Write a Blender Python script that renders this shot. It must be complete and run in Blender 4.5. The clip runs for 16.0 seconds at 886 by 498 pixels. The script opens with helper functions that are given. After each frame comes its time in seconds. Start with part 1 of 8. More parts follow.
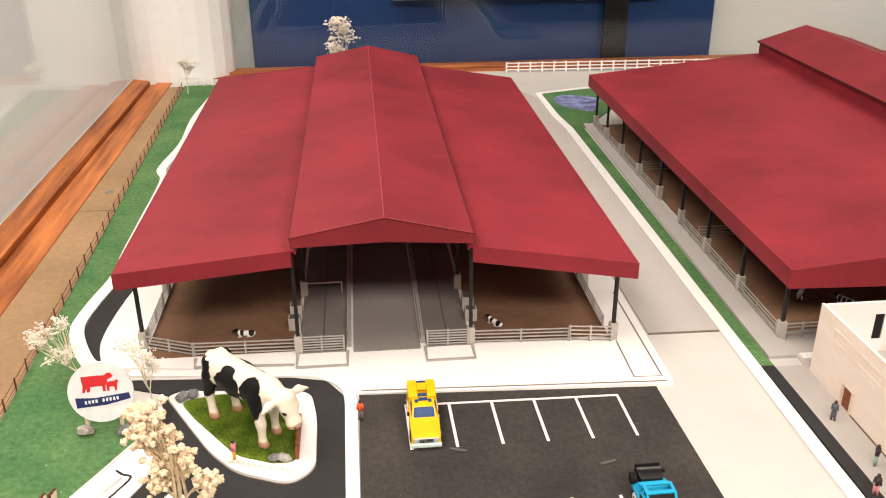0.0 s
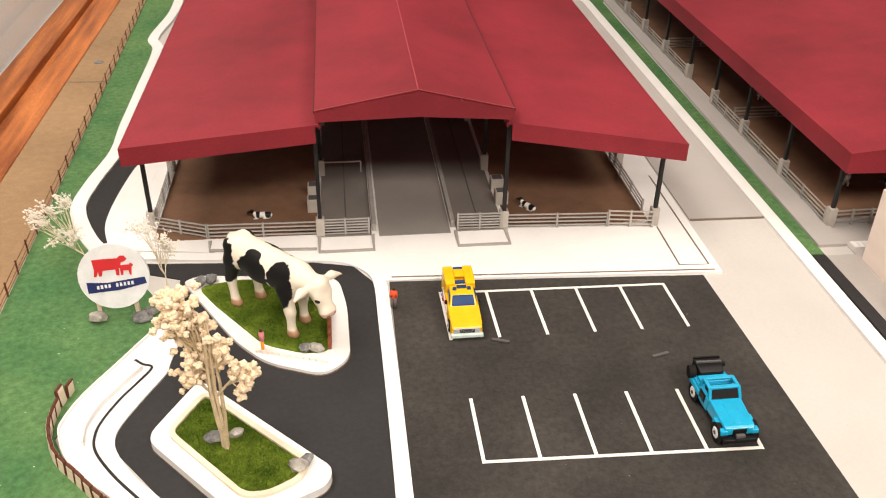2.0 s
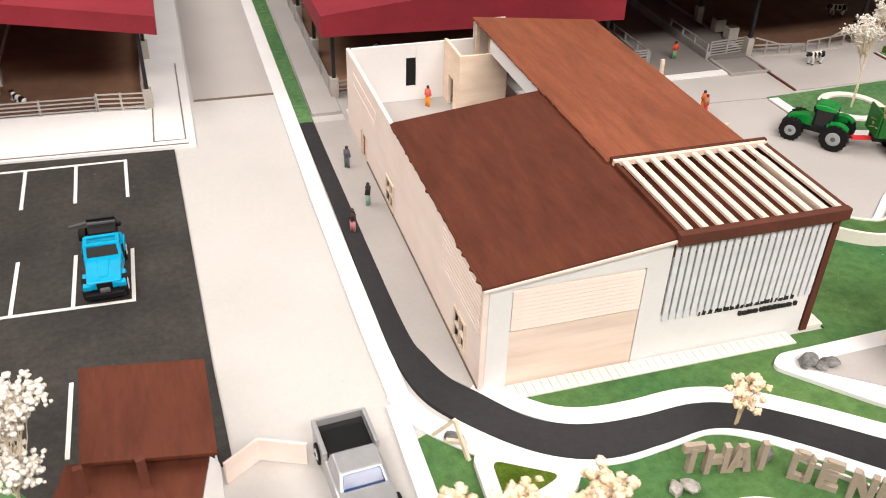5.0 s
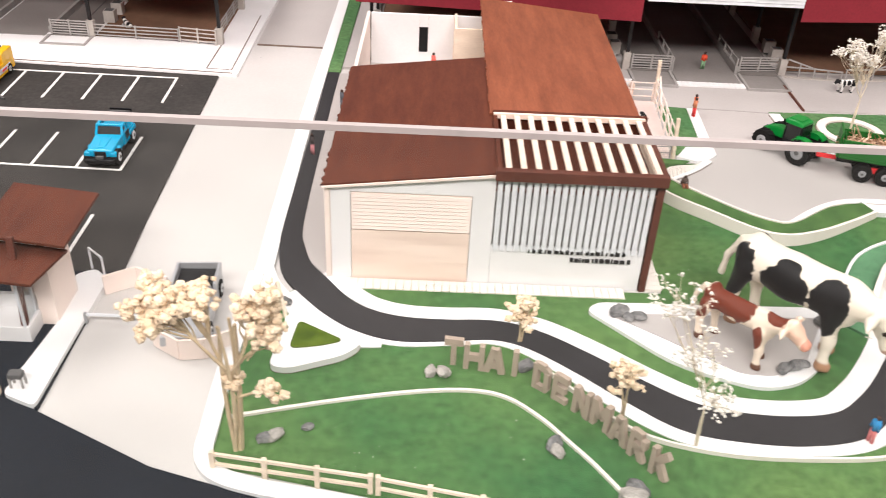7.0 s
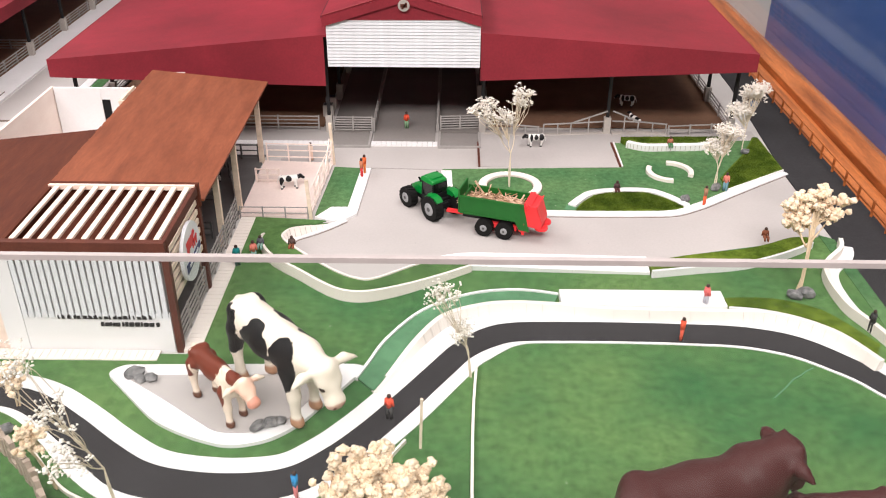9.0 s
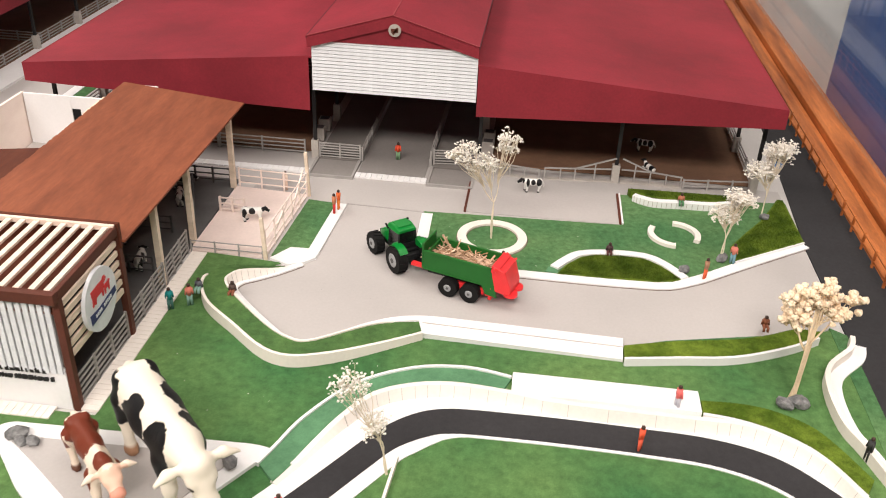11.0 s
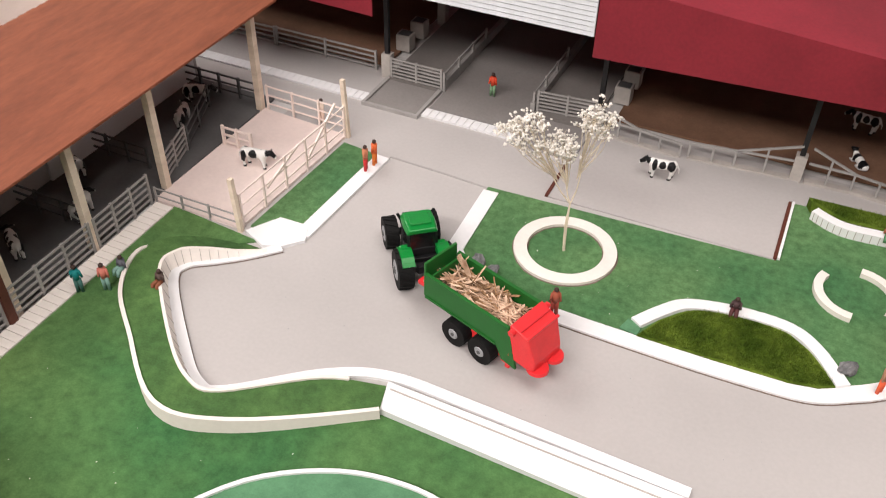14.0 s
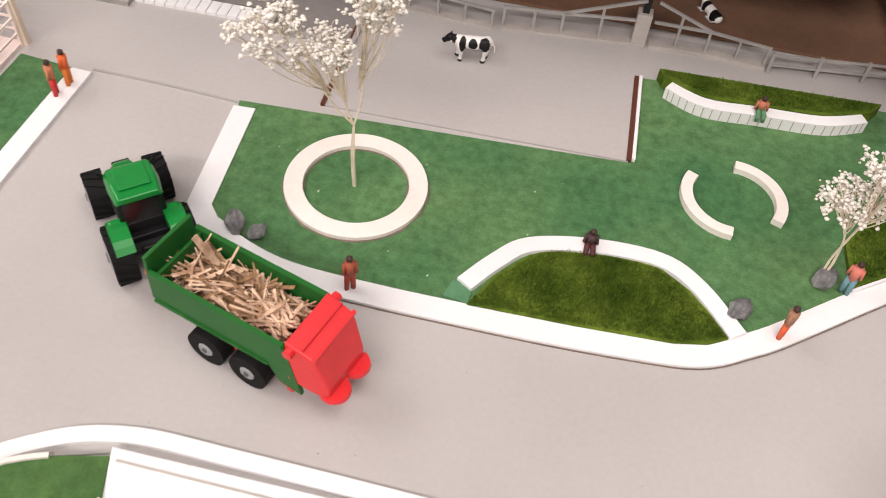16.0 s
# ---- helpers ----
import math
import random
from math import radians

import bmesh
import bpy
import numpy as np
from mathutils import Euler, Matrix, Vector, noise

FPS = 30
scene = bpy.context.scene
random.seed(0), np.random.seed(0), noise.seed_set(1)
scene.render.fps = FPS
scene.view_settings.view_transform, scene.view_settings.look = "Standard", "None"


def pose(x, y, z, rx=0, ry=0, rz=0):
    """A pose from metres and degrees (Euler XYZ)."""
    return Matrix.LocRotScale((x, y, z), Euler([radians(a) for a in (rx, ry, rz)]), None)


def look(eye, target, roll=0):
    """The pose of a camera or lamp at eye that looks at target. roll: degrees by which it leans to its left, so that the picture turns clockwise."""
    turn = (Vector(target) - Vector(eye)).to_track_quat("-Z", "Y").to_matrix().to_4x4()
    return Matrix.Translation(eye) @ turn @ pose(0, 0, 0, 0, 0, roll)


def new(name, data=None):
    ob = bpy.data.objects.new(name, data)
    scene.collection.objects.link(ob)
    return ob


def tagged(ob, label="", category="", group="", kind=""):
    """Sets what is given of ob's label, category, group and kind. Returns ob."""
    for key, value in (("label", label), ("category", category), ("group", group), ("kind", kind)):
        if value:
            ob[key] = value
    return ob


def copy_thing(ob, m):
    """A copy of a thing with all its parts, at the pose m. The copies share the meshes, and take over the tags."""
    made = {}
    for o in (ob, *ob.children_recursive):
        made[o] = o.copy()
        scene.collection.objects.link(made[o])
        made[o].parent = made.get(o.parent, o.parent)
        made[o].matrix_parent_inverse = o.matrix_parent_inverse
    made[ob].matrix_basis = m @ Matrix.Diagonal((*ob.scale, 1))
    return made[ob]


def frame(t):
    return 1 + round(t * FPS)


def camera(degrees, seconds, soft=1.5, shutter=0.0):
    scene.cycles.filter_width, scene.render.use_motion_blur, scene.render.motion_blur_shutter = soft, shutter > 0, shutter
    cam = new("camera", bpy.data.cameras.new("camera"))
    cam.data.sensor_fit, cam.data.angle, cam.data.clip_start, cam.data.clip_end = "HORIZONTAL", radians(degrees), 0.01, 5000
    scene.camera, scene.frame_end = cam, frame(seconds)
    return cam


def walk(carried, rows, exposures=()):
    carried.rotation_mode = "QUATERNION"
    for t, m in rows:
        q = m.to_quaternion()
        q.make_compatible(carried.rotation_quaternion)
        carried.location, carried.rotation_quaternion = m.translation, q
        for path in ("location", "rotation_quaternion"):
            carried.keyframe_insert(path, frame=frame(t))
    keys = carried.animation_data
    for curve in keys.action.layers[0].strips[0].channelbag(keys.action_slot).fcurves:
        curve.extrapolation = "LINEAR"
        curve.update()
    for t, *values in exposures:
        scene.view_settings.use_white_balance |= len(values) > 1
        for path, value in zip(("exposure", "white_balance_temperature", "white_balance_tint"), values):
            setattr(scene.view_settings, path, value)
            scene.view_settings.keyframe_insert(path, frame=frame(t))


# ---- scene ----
cam = camera(53.0, 16.0, 1.0, 0.25)
PATH = [
    (0, (-0.334, 0.113, 0.399), (-0.165, 1.924, -0.433), -0.4),
    (0.5, (-0.319, 0.105, 0.392), (-0.151, 1.897, -0.48), -0.2),
    (1, (-0.339, 0.131, 0.377), (-0.183, 1.899, -0.544), 0.3),
    (1.5, (-0.356, 0.154, 0.373), (-0.193, 1.879, -0.626), 1.1),
    (2, (-0.375, 0.162, 0.371), (-0.164, 1.846, -0.686), 1.1),
    (2.5, (-0.363, 0.172, 0.362), (-0.047, 1.804, -0.75), 1.0),
    (3, (-0.308, 0.182, 0.347), (0.229, 1.762, -0.756), 1.4),
    (3.5, (-0.268, 0.181, 0.338), (0.397, 1.696, -0.785), 1.1),
    (4, (-0.219, 0.163, 0.332), (0.524, 1.632, -0.804), 1.3),
    (4.2, (-0.193, 0.148, 0.327), (0.543, 1.62, -0.81), 1.5),
    (6.3, (0.019, -0.013, 0.31), (0.063, 1.658, -0.788), 3.0),
    (6.5, (0.034, -0.026, 0.311), (0.073, 1.642, -0.791), 3.5),
    (7, (0.085, -0.052, 0.319), (0.122, 1.618, -0.782), 3.1),
    (7.5, (0.171, -0.0645, 0.324), (0.188, 1.585, -0.8065), 3.25),
    (7.7, (0.222, -0.067, 0.323), (0.212, 1.593, -0.792), 3.0),
    (8, (0.279, -0.0595, 0.3305), (0.263, 1.604, -0.7795), 2.55),
    (8.5, (0.353, -0.063, 0.335), (0.314, 1.642, -0.71), 0.9),
    (9, (0.39, -0.061, 0.34), (0.373, 1.671, -0.659), 0.3),
    (9.2, (0.393, -0.057, 0.34), (0.377, 1.685, -0.643), 0.6),
    (11.5, (0.502, 0.077, 0.355), (0.236, 1.774, -0.669), 2.9),
    (12, (0.546, 0.138, 0.369), (0.151, 1.809, -0.656), 2.5),
    (12.5, (0.56, 0.178, 0.36), (0.136, 1.858, -0.639), 3.3),
    (13, (0.549, 0.217, 0.343), (0.052, 1.833, -0.725), 3.7),
    (13.5, (0.538, 0.246, 0.328), (-0.035, 1.764, -0.841), 3.4),
    (14, (0.53, 0.28, 0.309), (-0.093, 1.668, -0.989), 1.3),
    (14.5, (0.537, 0.311, 0.292), (-0.062, 1.643, -1.075), 1.5),
    (15, (0.522, 0.35, 0.275), (0.081, 1.657, -1.173), 2.7),
    (15.5, (0.513, 0.375, 0.261), (0.239, 1.668, -1.24), 4.9),
    (16, (0.504, 0.407, 0.25), (0.356, 1.684, -1.282), 6.3),
]
walk(cam, [(t, look(eye, target, roll)) for t, eye, target, roll in PATH], [(0, 0.2, 7250, 10), (1.5, 0.06, 7300, 10), (3.0, 0.04, 7000, 10), (4.0, -0.02, 6700, 8), (6.5, 0.22, 6500, 13), (8.5, 0.24, 6300, 14), (9.2, 0.2, 6400, 13), (11.5, 0.04, 6700, 10), (12.5, 0.2, 6600, 9), (13.3, 0.09, 6480, 10), (14.0, -0.06, 6400, 12), (15.0, -0.04, 6500, 13), (16.0, -0.14, 6500, 14)])

# ---- world and light: a closed exhibition room with ceiling lamps ----
world = bpy.data.worlds.new("room_world")
scene.world = world
world.use_nodes = True
world.node_tree.nodes["Background"].inputs["Color"].default_value = (0.9, 0.95, 1.0, 1)
world.node_tree.nodes["Background"].inputs["Strength"].default_value = 0.25


def ceiling_lamp(x, y, z, sx, sy, watts, colour):
    data = bpy.data.lights.new("ceiling_light", "AREA")
    data.shape, data.size, data.size_y, data.energy, data.color = "RECTANGLE", sx, sy, watts, colour
    ob = new("ceiling_light", data)
    ob.location = (x, y, z)
    return ob


LAMP = (1.0, 0.92, 0.865)
ceiling_lamp(-1.20, 0.80, 1.88, 1.0, 1.6, 40, LAMP)
ceiling_lamp(1.05, 0.30, 1.88, 1.0, 1.4, 23, LAMP)
ceiling_lamp(0.0, -1.35, 1.88, 2.4, 0.7, 107, LAMP)


# ---- materials ----
def mat(name, rgb, rough=0.7, vary=0.12, coarse=25.0, fine=600.0, bump=0.15, metal=0.0, rgb2=None, spec=0.4, grain=None, fleck=0.0, fleckscale=160.0):
    """A surface with blotches at a coarse and a fine scale and a fine relief; grain stretches the pattern along an axis."""
    m = bpy.data.materials.new(name)
    m.use_nodes = True
    nt = m.node_tree
    n, l = nt.nodes, nt.links
    bs = n["Principled BSDF"]
    bs.inputs["Roughness"].default_value = rough
    bs.inputs["Metallic"].default_value = metal
    bs.inputs["Specular IOR Level"].default_value = spec
    tc = n.new("ShaderNodeTexCoord")
    mp = n.new("ShaderNodeMapping")
    l.new(tc.outputs["Object"], mp.inputs["Vector"])
    if grain:
        mp.inputs["Scale"].default_value = grain
    n1, n2 = n.new("ShaderNodeTexNoise"), n.new("ShaderNodeTexNoise")
    for nn, s in ((n1, coarse), (n2, fine)):
        nn.inputs["Scale"].default_value = s
        nn.inputs["Detail"].default_value = 4
        l.new(mp.outputs["Vector"], nn.inputs["Vector"])
    mix = n.new("ShaderNodeMix")
    mix.data_type = "RGBA"
    a = tuple(c * (1 - vary) for c in rgb)
    b = tuple(min(1, c * (1 + vary)) for c in (rgb2 or rgb))
    mix.inputs[6].default_value, mix.inputs[7].default_value = (*a, 1), (*b, 1)
    ramp = n.new("ShaderNodeMapRange")
    ramp.inputs[1].default_value, ramp.inputs[2].default_value = 0.32, 0.68
    l.new(n1.outputs["Fac"], ramp.inputs[0])
    l.new(ramp.outputs[0], mix.inputs[0])
    mul = n.new("ShaderNodeMix")
    mul.data_type, mul.blend_type = "RGBA", "MULTIPLY"
    mul.inputs[0].default_value = 1.0
    r2 = n.new("ShaderNodeMapRange")
    r2.inputs[1].default_value, r2.inputs[2].default_value = 0.3, 0.7
    r2.inputs[3].default_value, r2.inputs[4].default_value = 1 - vary, 1.0
    l.new(n2.outputs["Fac"], r2.inputs[0])
    l.new(mix.outputs[2], mul.inputs[6])
    comb = n.new("ShaderNodeCombineColor")
    for i in range(3):
        l.new(r2.outputs[0], comb.inputs[i])
    l.new(comb.outputs[0], mul.inputs[7])
    colour = mul.outputs[2]
    if fleck:
        n3, r3, m3, c3 = n.new("ShaderNodeTexNoise"), n.new("ShaderNodeMapRange"), n.new("ShaderNodeMix"), n.new("ShaderNodeCombineColor")
        n3.inputs["Scale"].default_value, n3.inputs["Detail"].default_value, n3.inputs["Roughness"].default_value = fleckscale, 5, 0.7
        l.new(mp.outputs["Vector"], n3.inputs["Vector"])
        r3.inputs[1].default_value, r3.inputs[2].default_value, r3.inputs[3].default_value, r3.inputs[4].default_value = 0.3, 0.7, 1 - fleck, 1 + fleck
        l.new(n3.outputs["Fac"], r3.inputs[0])
        for i in range(3):
            l.new(r3.outputs[0], c3.inputs[i])
        m3.data_type, m3.blend_type = "RGBA", "MULTIPLY"
        m3.inputs[0].default_value = 1.0
        l.new(colour, m3.inputs[6])
        l.new(c3.outputs[0], m3.inputs[7])
        colour = m3.outputs[2]
    l.new(colour, bs.inputs["Base Color"])
    if bump:
        bp = n.new("ShaderNodeBump")
        bp.inputs["Strength"].default_value = bump
        bp.inputs["Distance"].default_value = 0.0006
        l.new(n2.outputs["Fac"], bp.inputs["Height"])
        l.new(bp.outputs["Normal"], bs.inputs["Normal"])
    return m


M_PLAZA = mat("grey_card", (0.455, 0.432, 0.42), 0.75, 0.05, 12, 500, 0.05)
M_CONC = mat("road_card", (0.555, 0.54, 0.525), 0.75, 0.05, 9, 500, 0.05)
M_WHITE = mat("white_card", (0.81, 0.81, 0.815), 0.7, 0.03, 30, 500, 0.05)
M_BOARD = mat("foam_board", (0.83, 0.775, 0.715), 0.75, 0.05, 30, 400, 0.08)
M_KERBEDGE = mat("cut_card_edge", (0.20, 0.15, 0.12), 0.85, 0.2, 60, 700, 0.1)
M_ASPH = mat("asphalt_paper", (0.038, 0.036, 0.034), 0.85, 0.14, 16, 900, 0.2, rgb2=(0.049, 0.045, 0.042), fleck=0.28, fleckscale=220, spec=0.25)
M_BLACKPATH = mat("dark_path_paper", (0.025, 0.0245, 0.027), 0.8, 0.12, 25, 900, 0.12, fleck=0.18, fleckscale=260)
M_ROADF = mat("blue_black_road_paper", (0.013, 0.017, 0.024), 0.75, 0.12, 25, 900, 0.12, fleck=0.18, fleckscale=260, spec=0.08)
M_LINE = mat("white_tape", (0.82, 0.81, 0.79), 0.6, 0.04, 80, 600, 0.03)
M_LAWN = mat("green_flock_sheet", (0.068, 0.185, 0.076), 0.95, 0.14, 13, 1100, 0.4, rgb2=(0.112, 0.212, 0.086), spec=0.1, fleck=0.30, fleckscale=210)
M_LAWNE = mat("faded_green_flock", (0.050, 0.160, 0.058), 0.95, 0.14, 7, 1100, 0.4, rgb2=(0.112, 0.200, 0.066), spec=0.1, fleck=0.26, fleckscale=150)
M_LAWN2 = mat("dark_green_sheet", (0.100, 0.235, 0.125), 0.95, 0.10, 30, 1100, 0.3, spec=0.1, fleck=0.15)
M_LAWND = mat("deep_green_flock", (0.066, 0.145, 0.048), 0.95, 0.15, 30, 1100, 0.4, rgb2=(0.09, 0.175, 0.055), spec=0.1, fleck=0.25)
M_TURF = mat("static_grass", (0.080, 0.146, 0.014), 0.95, 0.3, 60, 1300, 0.6, rgb2=(0.120, 0.175, 0.022), spec=0.1, fleck=0.3, fleckscale=300)
M_KRAFT = mat("kraft_board", (0.34, 0.215, 0.118), 0.85, 0.14, 9, 700, 0.15, fleck=0.12, fleckscale=120)
M_STAIN = mat("stained_wood", (0.48, 0.120, 0.024), 0.55, 0.4, 14, 300, 0.25, rgb2=(0.56, 0.18, 0.050), grain=(6, 0.5, 6))
M_STAINX = mat("stained_wood_cross", (0.36, 0.10, 0.028), 0.55, 0.4, 14, 300, 0.25, rgb2=(0.46, 0.15, 0.05), grain=(0.5, 6, 6))
M_MAROON = mat("maroon_painted_card", (0.230, 0.0145, 0.0265), 0.7, 0.15, 8, 500, 0.08, rgb2=(0.264, 0.019, 0.032), spec=0.38, fleck=0.11, fleckscale=26)
M_BROWN = mat("dark_brown_card", (0.092, 0.024, 0.0125), 0.75, 0.06, 40, 500, 0.3, rgb2=(0.112, 0.031, 0.0155), grain=(3.0, 0.6, 1), fleck=0.16, fleckscale=130, spec=0.25)
M_BROWNR = mat("russet_stained_ply", (0.228, 0.063, 0.027), 0.65, 0.10, 45, 400, 0.2, rgb2=(0.258, 0.076, 0.034), grain=(2.2, 0.4, 1), fleck=0.13, fleckscale=100)
M_BROWNP = mat("brown_painted_post", (0.11, 0.030, 0.017), 0.7, 0.15, 60, 700, 0.15)
M_FRAME = mat("grey_painted_strip", (0.36, 0.345, 0.33), 0.7, 0.1, 60, 700, 0.08)
M_FRAMED = mat("dark_grey_strip", (0.10, 0.10, 0.10), 0.7, 0.12, 60, 700, 0.1)
M_BLACK = mat("black_stick", (0.012, 0.011, 0.012), 0.6, 0.1, 60, 700, 0.05)
M_BASEWOOD = mat("pale_wood_block", (0.46, 0.425, 0.39), 0.75, 0.1, 60, 500, 0.1)
M_BALSA = mat("balsa_wood", (0.79, 0.65, 0.51), 0.75, 0.08, 30, 300, 0.12, rgb2=(0.82, 0.70, 0.57), grain=(1, 1, 6))
M_BALSAX = mat("balsa_wood_lengthwise", (0.84, 0.655, 0.54), 0.75, 0.08, 30, 300, 0.12, rgb2=(0.86, 0.71, 0.61), grain=(0.5, 6, 6))
M_PINK = mat("cream_plywood", (0.88, 0.745, 0.68), 0.75, 0.03, 30, 350, 0.10, rgb2=(0.89, 0.775, 0.71), grain=(1.5, 1, 2.5))
M_BALSAC = mat("closet_plywood", (0.86, 0.68, 0.53), 0.75, 0.06, 30, 300, 0.10, rgb2=(0.88, 0.73, 0.59), grain=(1, 1, 4))
M_PENPINK = mat("pinkish_card", (0.80, 0.675, 0.63), 0.8, 0.06, 20, 400, 0.08, rgb2=(0.83, 0.71, 0.66))
M_GARAGE = mat("pinkish_plywood", (0.80, 0.64, 0.545), 0.75, 0.06, 30, 300, 0.12, rgb2=(0.84, 0.70, 0.61), grain=(0.5, 6, 6))
M_LOG = mat("grey_brown_wood", (0.45, 0.34, 0.27), 0.85, 0.3, 90, 700, 0.3, rgb2=(0.54, 0.45, 0.37))
M_PENFLOOR = mat("brown_pen_card", (0.185, 0.100, 0.060), 0.9, 0.14, 10, 600, 0.15, fleck=0.14, fleckscale=60)
M_LANE = mat("grey_lane_card", (0.20, 0.184, 0.172), 0.85, 0.1, 20, 600, 0.1)
M_AISLE = mat("aisle_card", (0.255, 0.237, 0.226), 0.85, 0.1, 14, 600, 0.1)
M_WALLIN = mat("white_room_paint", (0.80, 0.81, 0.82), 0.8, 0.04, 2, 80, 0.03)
# room colour lowered on purpose so walls bounce less light
M_WALLDIM = mat("bounce_dimmed_room_paint", (0.21, 0.20, 0.19), 0.85, 0.05, 2, 80, 0.03)
M_BLUE = mat("blue_panel", (0.012, 0.048, 0.17), 0.35, 0.1, 3, 100, 0.02, spec=0.3)
M_BLUES = mat("blue_partition", (0.085, 0.20, 0.58), 0.5, 0.12, 3, 100, 0.02, spec=0.3)
M_DARKFLOOR = mat("room_floor_tile", (0.16, 0.15, 0.14), 0.5, 0.1, 3, 100, 0.03)
M_SCREEN = mat("black_screen", (0.008, 0.008, 0.010), 0.25, 0.05, 10, 100, 0.0)
M_STONE = mat("grey_pebble", (0.16, 0.165, 0.17), 0.9, 0.4, 150, 900, 0.6, rgb2=(0.24, 0.24, 0.24))
M_STONEL = mat("pale_pebble", (0.42, 0.40, 0.37), 0.9, 0.3, 150, 900, 0.5)
M_CREAM = mat("dried_cream_floret", (0.90, 0.69, 0.47), 0.9, 0.10, 200, 1200, 0.4, rgb2=(0.91, 0.77, 0.60))
M_WFLOWER = mat("dried_white_flower", (0.88, 0.84, 0.77), 0.9, 0.10, 200, 1200, 0.3)
M_TWIGW = mat("bleached_stem", (0.80, 0.70, 0.55), 0.85, 0.15, 100, 900, 0.3)
M_TWIG = mat("dried_stem", (0.68, 0.54, 0.36), 0.85, 0.2, 100, 900, 0.3)
M_POND = mat("blue_pond_print", (0.16, 0.20, 0.48), 0.4, 0.5, 60, 300, 0.1, rgb2=(0.30, 0.34, 0.62))


def plain(name, rgb, rough=0.4, metal=0.0, spec=0.5):
    return mat(name, rgb, rough, 0.06, 120, 900, 0.04, metal, spec=spec)


M_YELLOW = plain("yellow_car_paint", (0.88, 0.50, 0.018), 0.25)
M_CYAN = plain("cyan_car_paint", (0.0, 0.37, 0.64), 0.22)
M_WINDOWB = plain("blue_tinted_plastic", (0.014, 0.055, 0.18), 0.12)
M_SMOKE = plain("smoked_plastic", (0.009, 0.009, 0.010), 0.4, spec=0.25)
M_RUBBER = plain("black_rubber", (0.008, 0.008, 0.008), 0.75, spec=0.2)
M_CHROME = plain("chrome_plating", (0.72, 0.74, 0.76), 0.3, 0.45)
M_BUMPER = plain("mint_white_plastic", (0.62, 0.76, 0.74), 0.35)
M_HUB = plain("grey_hub_plastic", (0.30, 0.31, 0.32), 0.45)
M_GREEN = plain("tractor_green_plastic", (0.0, 0.21, 0.030), 0.32)
M_GREEND = plain("trailer_green_plastic", (0.014, 0.125, 0.020), 0.42, spec=0.3)
M_RED = plain("red_plastic", (0.78, 0.030, 0.035), 0.38)
M_REDP = plain("red_sign_paint", (0.62, 0.022, 0.03), 0.5)
M_NAVY = plain("navy_sign_paint", (0.012, 0.022, 0.12), 0.5)
M_STRAW = mat("straw_chip", (0.56, 0.33, 0.20), 0.85, 0.25, 150, 900, 0.3, rgb2=(0.80, 0.58, 0.42))
M_STRAWD = mat("chaff_and_gap_shade", (0.20, 0.11, 0.05), 0.9, 0.4, 200, 900, 0.5, rgb2=(0.38, 0.22, 0.11))
M_GLOSSW = plain("white_plastic", (0.75, 0.775, 0.81), 0.45)


def glass(name, tint, strength=1.0):
    m = bpy.data.materials.new(name)
    m.use_nodes = True
    n, l = m.node_tree.nodes, m.node_tree.links
    n.remove(n["Principled BSDF"])
    tr, gl, lw, mx = n.new("ShaderNodeBsdfTransparent"), n.new("ShaderNodeBsdfGlossy"), n.new("ShaderNodeLayerWeight"), n.new("ShaderNodeMixShader")
    tr.inputs[0].default_value = (*tint, 1)
    gl.inputs["Roughness"].default_value = 0.015
    pw, ma = n.new("ShaderNodeMath"), n.new("ShaderNodeMath")
    pw.operation, ma.operation = "POWER", "MULTIPLY_ADD"
    pw.inputs[1].default_value = 5.0
    ma.inputs[1].default_value, ma.inputs[2].default_value = 0.96, 0.04
    lw.inputs["Blend"].default_value = 0.5
    l.new(lw.outputs["Facing"], pw.inputs[0])
    l.new(pw.outputs[0], ma.inputs[0])
    l.new(ma.outputs[0], mx.inputs[0])
    l.new(tr.outputs[0], mx.inputs[1])
    l.new(gl.outputs[0], mx.inputs[2])
    l.new(mx.outputs[0], n["Material Output"].inputs["Surface"])
    return m


M_GLASS = glass("case_glass", (0.97, 0.985, 0.98))
M_GLASSEDGE = plain("ground_glass_edge", (0.42, 0.38, 0.37), 0.5)
M_PANE = glass("clear_pane", (0.9, 0.93, 0.94))


# ---- builders ----
def part(name, bm, material, parent=None, label="", smooth=False):
    me = bpy.data.meshes.new(name)
    bmesh.ops.recalc_face_normals(bm, faces=bm.faces)
    bm.to_mesh(me)
    bm.free()
    for m in material if isinstance(material, (list, tuple)) else (material,):
        me.materials.append(m)
    if smooth:
        me.polygons.foreach_set("use_smooth", [True] * len(me.polygons))
    ob = new(name, me)
    if parent:
        ob.parent = parent
    if label:
        ob["label"] = label
    return ob


def share(ob, name, parent, m):
    """One more piece on the mesh of ob."""
    o = new(name, ob.data)
    o.parent = parent
    o.matrix_basis = m
    return o


def thing(name, label, category, m=None, group="", kind=""):
    ob = new(name)
    ob.empty_display_size = 0.01
    if m is not None:
        ob.matrix_basis = m
    return tagged(ob, label, category, group, kind)


